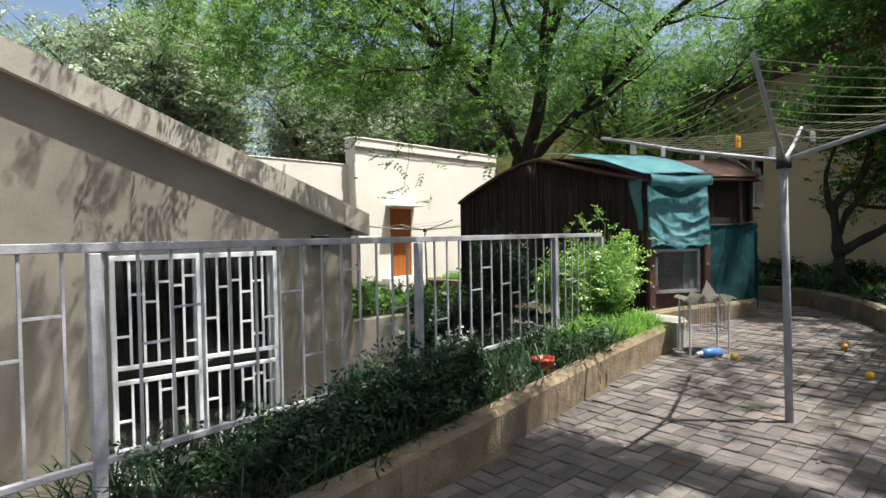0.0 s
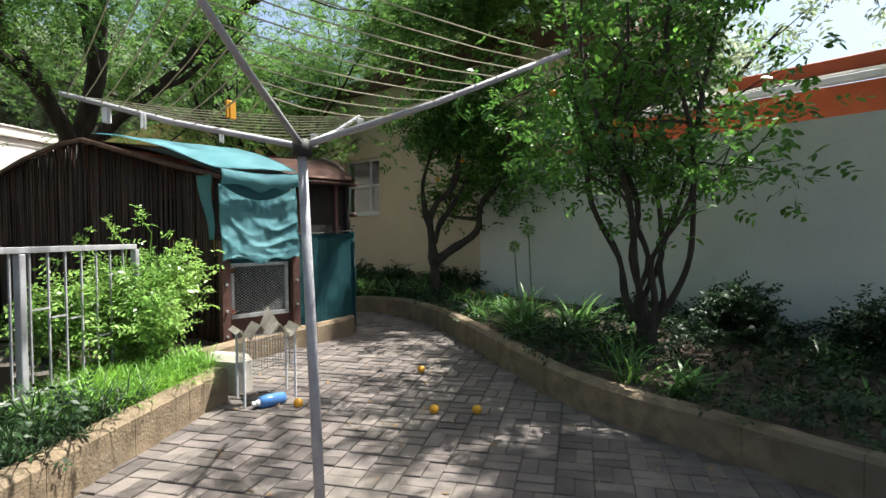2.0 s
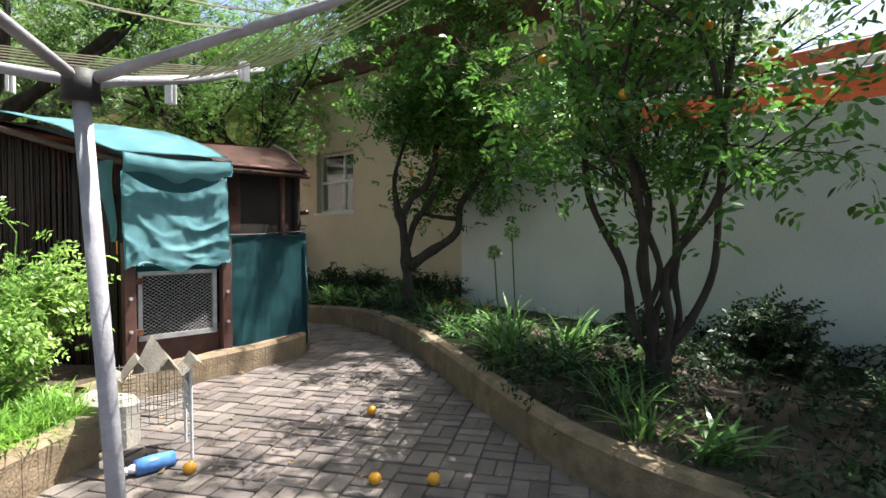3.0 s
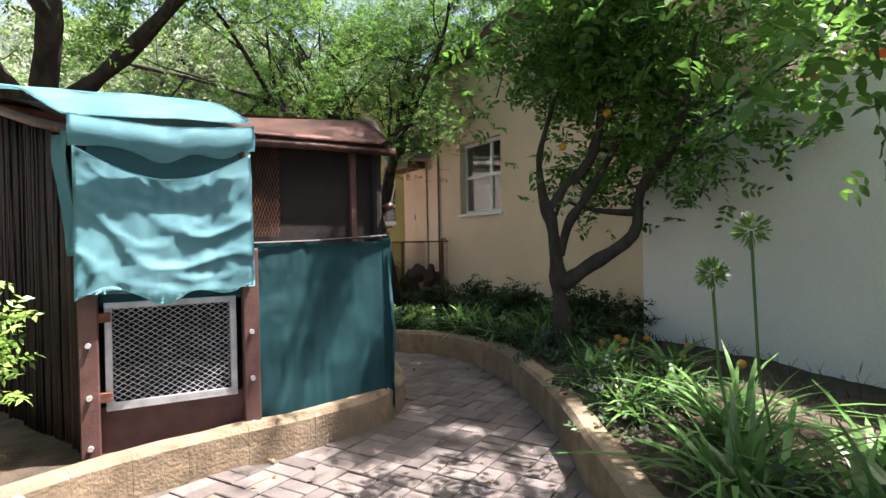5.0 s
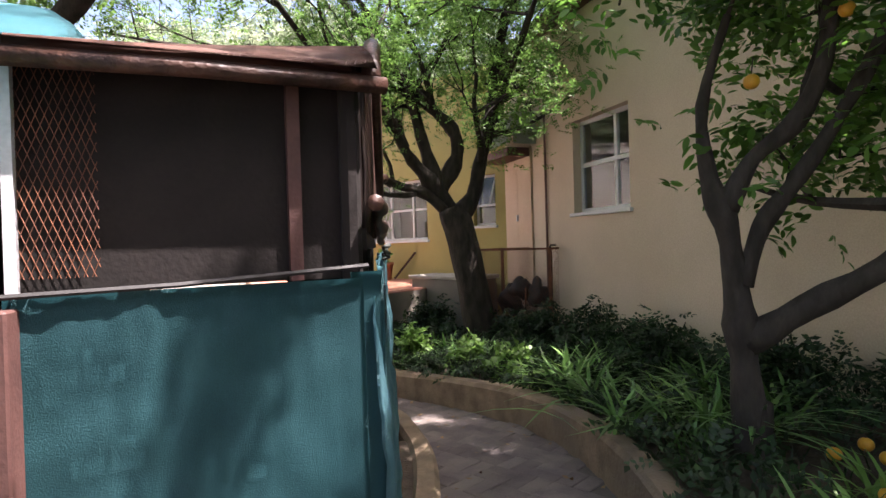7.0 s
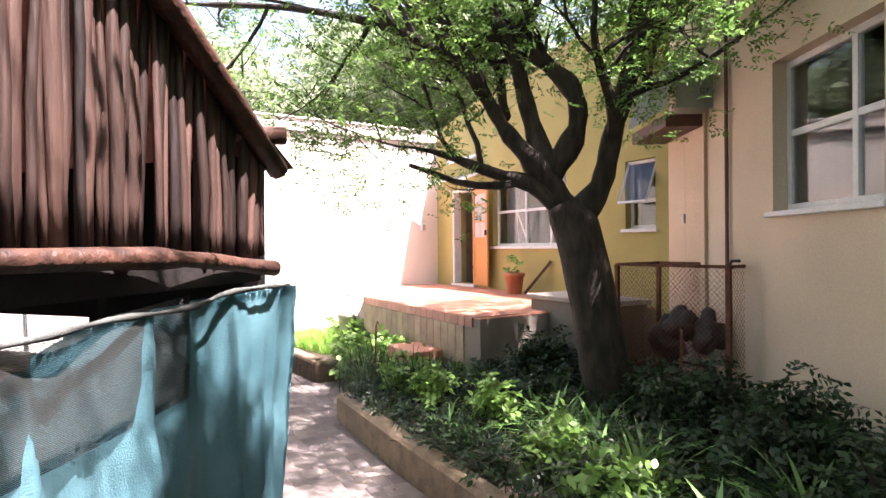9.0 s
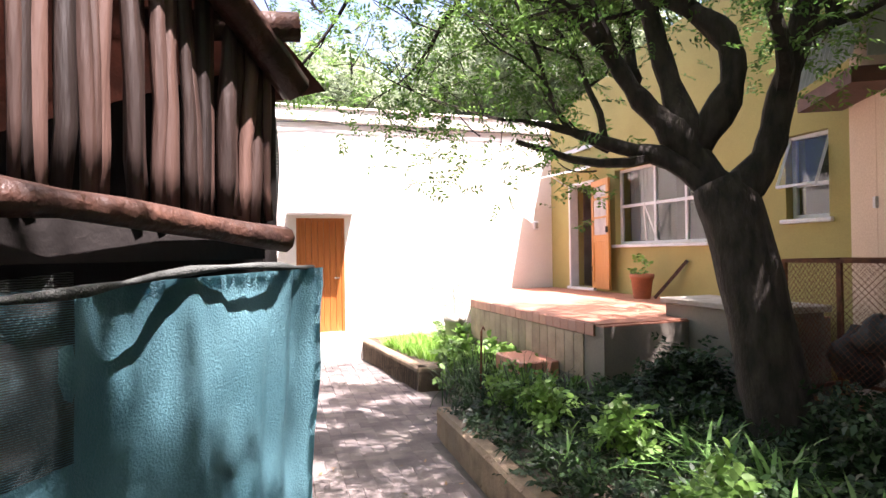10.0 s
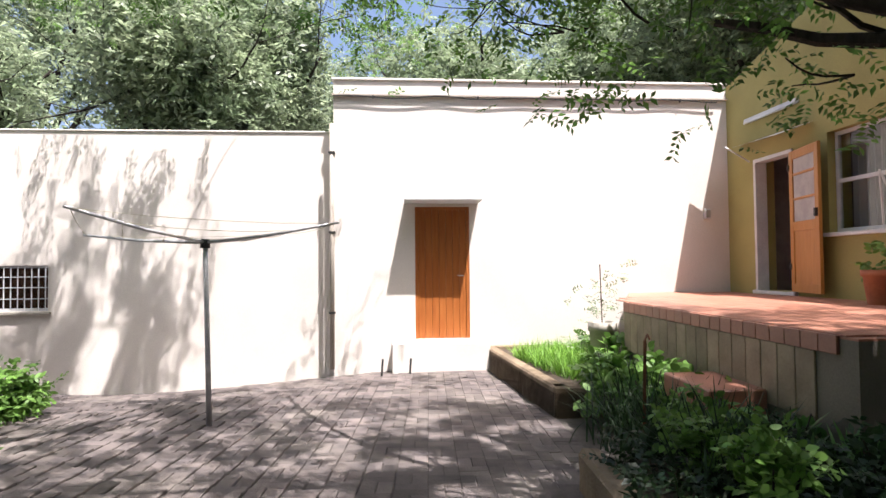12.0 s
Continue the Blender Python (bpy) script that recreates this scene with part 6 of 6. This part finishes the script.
# left bed: grass, ground cover, bush, flowers
end_poly = [(1.2, 4.6), (2.05, 5.3), (2.2, 5.75), (1.8, 6.1), (1.2, 5.6), (0.8, 5.0)]
pts = [(x, y, soil_z(x, y)) for x, y in scatter(end_poly, 2600, rngb)]
tagged(blades("grass", pts, 0.26, 0.008, M_GRASS, rngb, 0.75, 4), "bright green tufted grass at the end of the fence bed", "grass", kind="stuff")
pts = [(x, y, soil_z(x, y)) for x, y in scatter(BED_L, 5200, rngb) if 1.8 + 0.3 * noise.noise(Vector((x * 3, y * 3, 2))) < y < 5.0]
tagged(blades("ground_cover", pts, 0.34, 0.009, M_DGRASS, rngb, 0.7, 4), "dark grassy ground cover along the fence bed", "ground cover", kind="stuff")
RED = (0.69, 3.93)
pts = [(x, y, soil_z(x, y) + rngb.uniform(0, 0.3) * (0.6 + 0.4 * noise.noise(Vector((x * 2, y * 2, 3))))) for x, y in scatter(BED_L, 1300, rngb) if 1.9 < y < 4.9 and math.hypot(x - RED[0] - 0.1, y - RED[1] + 0.15) > 0.42 and noise.noise(Vector((x * 1.7, y * 1.7, 6))) > -0.15]
P, A, S, L, W = sprays(pts, rngb, 2, (0.05, 0.05, 0.05), 8, 0.13, 0.045, 0.45, -0.2)
tagged(leaf_mesh("ground_cover", P, A, S, L, W, M_DGRASS), "bushy dark ground cover along the fence bed", "ground cover", kind="stuff")
for k, (i, hgt) in enumerate(((6, 0.4), (8, 0.5), (10, 0.42), (12, 0.38), (14, 0.45))):
    if i < len(KERB_L) - 1:
        x, y = offset(KERB_L, 0.42)[i]
        t = thing("shrub", "small dark bushy shrub growing against the white fence", "shrub", "fence bed shrubs")
        leafy(t, cloud(rngp, (x, y, soil_z(x, y) + hgt * 0.5), (0.28, 0.28, hgt * 0.6), 90, 0.1), M_DGRASS, 4, 0.05, 8, 0.13, 0.04, 0.4)
        stems(t, x, y, soil_z(x, y) + hgt * 0.4, 0.2)
bush = thing("shrub", "light green leafy shrub growing through the white fence", "shrub")
leafy(bush, np.concatenate([cloud(rngp, (1.6, 6.0, 0.78), (0.52, 0.42, 0.62), 270, 0.3), cloud(rngp, (1.95, 6.5, 1.0), (0.35, 0.3, 0.4), 130, 0.2), cloud(rngp, (1.15, 5.75, 0.8), (0.35, 0.3, 0.45), 110, 0.2)]),
      M_VINE, 4, 0.06, 8, 0.15, 0.05, 0.42)
for x, y, z in ((1.55, 6.3, 1.55), (1.75, 6.4, 1.68), (1.35, 6.1, 1.45)):
    st = [(x, y, 0.9), (x + 0.05, y, z - 0.2), (x - 0.08, y, z)]
    part("shoot", tube(bmesh.new(), st, 0.006, 5), M_VINE, bush)
    leafy(bush, [(x, y, z - 0.1), (x - 0.05, y, z)], M_VINE, 5, 0.04, 6, 0.1, 0.04)
col = thing("shrub", "dark upright conifer-like shrub beside the fence", "shrub")
leafy(col, np.concatenate([cloud(rngp, (0.42, 4.9, 0.95), (0.36, 0.34, 0.58), 260, 0.2), cloud(rngp, (0.1, 5.1, 0.5), (0.4, 0.35, 0.35), 130, 0.2)]), M_DGRASS, 4, 0.06, 8, 0.13, 0.04, 0.4)
part("stem", tube(bmesh.new(), [(0.42, 4.95, 0.1), (0.44, 4.95, 0.9)], 0.02, 6), M_BARK2, col)
iv = thing("shrub", "round dark ivy mound behind the fence", "shrub")
leafy(iv, cloud(rngp, (-0.15, 5.6, 0.1), (0.6, 0.5, 0.7), 260, 0.4), M_DGRASS, 4, 0.06, 6, 0.12, 0.07, 0.8)
fl = thing("flower_clump", "white flowers among dark leaves by the fence", "flower")
c = cloud(rngp, (0.01, 4.20, 0.45), (0.22, 0.2, 0.22), 46, 0.1)
d = unit(rngp.normal(size=(46, 3)) + (0.3, -0.6, 0.5))
o = leaf_mesh("petals", np.repeat(c, 4, 0), unit(rngp.normal(size=(184, 3))), unit(rngp.normal(size=(184, 3))), np.full(184, 0.05), np.full(184, 0.045), M_FLOWER)
o.parent = fl
t = pot(0.69, 3.93, 0.24, 0.09, 0.17, "small red plastic pot standing in the fence bed", M_RED)
blk = thing("end_block", "pale rounded concrete block at the end of the fence bed", "kerb block")
part("block_body", box((2.3, 5.72, 0.28), (0.2, 0.42, 0.36), 0.7, 0.05), M_CONC, blk)

# plants on the retaining strip beyond the yard and in the planter
pts = [(x, y, h(x, y) + 0.02 + rngb.uniform(0, 0.25)) for x, y in scatter([(-1.4, 7.0), (0.6, 8.9), (0.0, 10.4), (-2.6, 9.4)], 420, rngb)]
P, A, S, L, W = sprays(pts, rngb, 3, (0.08, 0.08, 0.05), 7, 0.13, 0.06, 0.55, -0.2)
tagged(leaf_mesh("ground_cover", P, A, S, L, W, M_BUSH), "sunlit leafy ground cover behind the retaining wall", "ground cover", kind="stuff")
pts = [(x, y, 0.0) for x, y in scatter([(-0.6, 16.3), (0.75, 15.5), (1.3, 15.6), (0.6, 16.6), (-0.3, 17.3)], 2600, rngb)]
tagged(blades("grass", pts, 0.34, 0.008, M_GRASS, rngb, 0.5, 4), "bright green grass filling the planter box", "grass", kind="stuff")
for x, y, z in ((1.4, 15.3, 0.15), (1.9, 15.0, 0.15), (1.6, 14.9, 0.1), (0.2, 17.3, 0.2), (0.9, 16.4, 0.2), (2.2, 14.9, 0.2), (1.0, 16.0, 0.15)):
    t = thing("shrub", "broad-leaved seedling in the planter box", "shrub", "planter seedlings")
    leafy(t, cloud(rngp, (x, y, z), (0.25, 0.25, 0.16), 26, 0.2), M_BUSH, 3, 0.05, 6, 0.13, 0.1, 0.75)
for k in range(7):
    q = TE.at(0.25 + k * 0.48, 0.25 + 0.25 * (k % 2), 0)
    t = thing("shrub", "broad-leaved green plant against the terrace face", "shrub", "terrace face plants")
    leafy(t, cloud(rngp, (q.x, q.y, 0.12 + 0.05 * (k % 3)), (0.3, 0.3, 0.2), 22, 0.2), M_BUSH if k % 3 else M_STRAP, 3, 0.06, 7, 0.14, 0.08, 0.6)
    stems(t, q.x, q.y, 0.35, 0.2)
for x, y, z0, z1 in ((2.35, 13.9, 0.0, 0.75), (5.55, 13.0, 0.2, 0.9)):
    t = thing("stake", "thin rusty garden stake standing in the bed", "stake", "garden stakes")
    part("stake_rod", tube(bmesh.new(), [(x, y, z0), (x + 0.02, y, z1)], 0.012, 6), M_RUST, t)
    part("stake_hook", tube(bmesh.new(), [(x + 0.02, y, z1), (x + 0.02, y + 0.04, z1 + 0.04), (x + 0.02, y + 0.08, z1)], 0.008, 5), M_RUST, t)
t = thing("shrub", "leafy green plant by the clothesline yard", "shrub")
leafy(t, cloud(rngp, (-1.9, 10.9, 0.2), (0.35, 0.35, 0.4), 110, 0.2), M_BUSH, 4, 0.06, 7, 0.13, 0.06, 0.5)


# fallen oranges
def fruit(x, y, z):
    t = thing("orange", "ripe orange lying on the ground", "fruit", "fallen oranges")
    bm = bmesh.new()
    bmesh.ops.create_uvsphere(bm, u_segments=16, v_segments=10, radius=0.037)
    for q in bm.verts:
        q.co *= 1 + 0.03 * noise.noise(q.co * 60)
        q.co.z *= 0.94
        q.co += Vector((x, y, z + 0.045))
    part("peel", bm, M_FRUIT, t, smooth=True)
    part("stem_button", tube(bmesh.new(), [(x, y, z + 0.077), (x, y, z + 0.084)], 0.004, 6), M_DEAD, t)


for x, y in ((2.37, 5.62), (2.68, 5.0), (3.53, 4.39), (3.81, 4.23), (3.95, 5.35)):
    fruit(x, y, h(x, y))
for x, y in ((6.3, 8.35), (6.45, 8.2), (6.5, 8.4), (6.75, 8.3), (6.6, 7.6), (6.1, 6.9), (6.75, 7.1), (6.2, 7.9), (6.9, 7.9), (5.95, 7.75)):
    fruit(x, y, soil_z(x, y) + 0.03)
for x, y, z in ((5.6, 3.9, 2.9), (5.3, 4.2, 2.4), (6.2, 3.7, 2.7), (5.9, 4.0, 2.2), (6.4, 4.3, 3.1), (5.2, 4.9, 2.8), (5.9, 8.3, 2.3), (6.3, 8.2, 2.6), (5.1, 3.7, 3.3)):
    ft = thing("orange", "ripe orange hanging in the citrus tree", "fruit", "hanging oranges")
    bm = bmesh.new()
    bmesh.ops.create_uvsphere(bm, u_segments=14, v_segments=10, radius=0.037, matrix=Matrix.Translation((x, y, z)))
    part("peel", bm, M_FRUIT, ft, smooth=True)
    part("fruit_stalk", tube(bmesh.new(), [(x, y, z + 0.035), (x + 0.01, y, z + 0.12)], 0.003, 5), M_BARK2, ft)
pts = [(x, y, h(x, y) + 0.02) for x, y in [(rngb.uniform(2.0, 5.3), rngb.uniform(2.5, 12.5)) for _ in range(420)]]
P = np.array(pts)
A = unit(rngb.normal(size=(len(P), 3)) * (1, 1, 0.12))
S = unit(np.cross(A, (0, 0, 1.0) + rngb.normal(size=(len(P), 3)) * 0.25))
tagged(leaf_mesh("fallen_leaves", P, A, S, rngb.uniform(0.03, 0.07, len(P)), rngb.uniform(0.015, 0.03, len(P)), M_DEAD), "dry brown leaves strewn over the paving", "fallen leaves", kind="stuff")

# clear plastic fold-up hamper on the paving
ham = thing("hamper", "clear mesh hamper on thin white legs with grey top flaps", "hamper")
hx, hy, hz = 2.52, 5.3, h(2.5, 5.3) + 0.012
cs = [(-0.2, -0.14), (0.2, -0.1), (0.2, 0.16), (-0.2, 0.14)]
M_CLEAR = mat("clear_net", (0.55, 0.57, 0.6), None, 8, 0.4, 0.1, 200, trans=0.6)
for a, b in cs:
    part("leg", tube(bmesh.new(), [(hx + a, hy + b, hz), (hx + a, hy + b, hz + 0.55)], 0.009, 6), M_WPAINT, ham)
bm = bmesh.new()
for (a, b), (c, d) in zip(cs, cs[1:] + cs[:1]):
    for k in range(9):
        u = k / 9
        tube(bm, [(hx + a + (c - a) * u, hy + b + (d - b) * u, hz + 0.24), (hx + a + (c - a) * u, hy + b + (d - b) * u, hz + 0.55)], 0.0022, 3, cap=False)
    for k in range(8):
        z = hz + 0.24 + k * 0.042
        tube(bm, [(hx + a, hy + b, z), (hx + c, hy + d, z)], 0.0022, 3, cap=False)
part("net", bm, M_CLEAR, ham)["kind"] = "stuff"
for sx in (-1, 1):
    bm = bmesh.new()
    g = [[bm.verts.new((hx + sx * (0.04 + 0.22 * i / 6), hy - 0.16 + 0.3 * j / 4, hz + 0.57 + 0.05 * math.sin(i * 1.5) - 0.03 * i / 6)) for j in range(5)] for i in range(7)]
    for i in range(6):
        for j in range(4):
            bm.faces.new((g[i][j], g[i + 1][j], g[i + 1][j + 1], g[i][j + 1]))
    bmesh.ops.solidify(bm, geom=bm.faces[:], thickness=0.004)
    part("top_flap", bm, M_CONC, ham)
bm = bmesh.new()
for q in ((-0.11, -0.13, 0.54), (0.12, -0.11, 0.54), (0.0, -0.06, 0.75)):
    bm.verts.new((hx + q[0], hy + q[1], hz + q[2]))
bm.verts.ensure_lookup_table()
bm.faces.new(bm.verts[:])
bmesh.ops.solidify(bm, geom=bm.faces[:], thickness=0.005)
part("peak_flap", bm, M_CONC, ham)
bot = thing("bottle", "crushed blue and clear plastic bottle on the paving", "bottle")
bz = h(2.55, 5.15) + 0.05
part("bottle_body", tube(bmesh.new(), [(2.42, 5.12, bz), (2.5, 5.14, bz), (2.62, 5.17, bz)], [0.045, 0.05, 0.042], 12), M_BLUE, bot, smooth=True)
part("bottle_neck", tube(bmesh.new(), [(2.38, 5.11, bz), (2.42, 5.12, bz)], [0.018, 0.03], 10), M_WPAINT, bot, smooth=True)
part("bottle_cap", tube(bmesh.new(), [(2.36, 5.105, bz), (2.38, 5.11, bz)], 0.019, 10), M_WPAINT, bot)

# ---- brick paving ----
pav = tagged(part("pavement", prism([(3.0, 3.0), (3.1, 3.0), (3.1, 3.1), (3.0, 3.1)], -0.05, -0.03), M_SAND), kind="structure")
PAVE = [(5.6, -3.5), (-1.5, -3.5), (-2.2, -0.4)] + [tuple(p) for p in KERB_L] + [(2.35, 5.9)] + [tuple(p) for p in KERB_A] + [(1.0, 10.4), (-0.9, 9.2), (-5.5, 8.6), (-8.6, 9.5), (-2.95, 14.9), (-1.5, 16.7), (1.0, 14.85), (1.7, 14.2), (2.2, 13.3)] + [tuple(p) for p in KERB_R[::-1]]
rngk = random.Random(9)
CELL = 0.214
ang = radians(45)
ca, sa = math.cos(ang), math.sin(ang)
verts, faces, singles = [], [], []
for i in range(-75, 95):
    for j in range(-75, 95):
        u, w = i * CELL, j * CELL
        x, y = u * ca - w * sa, u * sa + w * ca
        if not (-8 < x < 8 and -3.2 < y < 17) or not inside(x, y, PAVE):
            continue
        for k in (-1, 1):
            if (i + j) % 2:
                cu, cw, su, sw = u + k * CELL / 4, w, CELL / 4 - 0.0016, CELL / 2 - 0.0016
            else:
                cu, cw, su, sw = u, w + k * CELL / 4, CELL / 2 - 0.0016, CELL / 4 - 0.0016
            bx, by = cu * ca - cw * sa, cu * sa + cw * ca
            z = h(bx, by) + 0.012 + rngk.uniform(-0.003, 0.003)
            tx, ty = rngk.uniform(-0.022, 0.022), rngk.uniform(-0.022, 0.022)
            if 2.7 < bx < 4.4 and 4.0 < by < 6.6 and len(singles) < 300:
                singles.append((bx, by, z, su > sw, tx, ty))
                continue
            b = len(verts)
            for f, dz in ((1.0, -0.02), (1.0, -0.004), (0.0, 0.0)):
                eu, ew = (su, sw) if f else (su - 0.006, sw - 0.006)
                for a, c in ((-1, -1), (1, -1), (1, 1), (-1, 1)):
                    pu, pw = cu + a * eu, cw + c * ew
                    verts.append((pu * ca - pw * sa, pu * sa + pw * ca, z + dz + a * eu * tx + c * ew * ty))
            for q in range(4):
                r = (q + 1) % 4
                faces.append((b + q, b + r, b + 4 + r, b + 4 + q))
                faces.append((b + 4 + q, b + 4 + r, b + 8 + r, b + 8 + q))
            faces.append((b + 8, b + 9, b + 10, b + 11))
me = bpy.data.meshes.new("paving_bricks")
me.from_pydata(verts, [], faces)
me.materials.append(M_PAVE)
pbk = new("paving_bricks", me)
pbk.parent = pav
pbk["kind"] = "stuff"
one = None
for bx, by, z, wide, tx, ty in singles:
    if one is None:
        ob = part("brick", add_box(bmesh.new(), (0, 0, -0.012), (CELL - 0.008, CELL / 2 - 0.008, 0.024), None, 0.005), M_PAVE_ONE, pav)
        one = ob.data
    else:
        ob = new("brick", one)
        ob.parent = pav
    ob.matrix_local = Matrix.Translation((bx, by, z)) @ Euler((ty, -tx, ang + (0 if wide else math.pi / 2))).to_matrix().to_4x4()
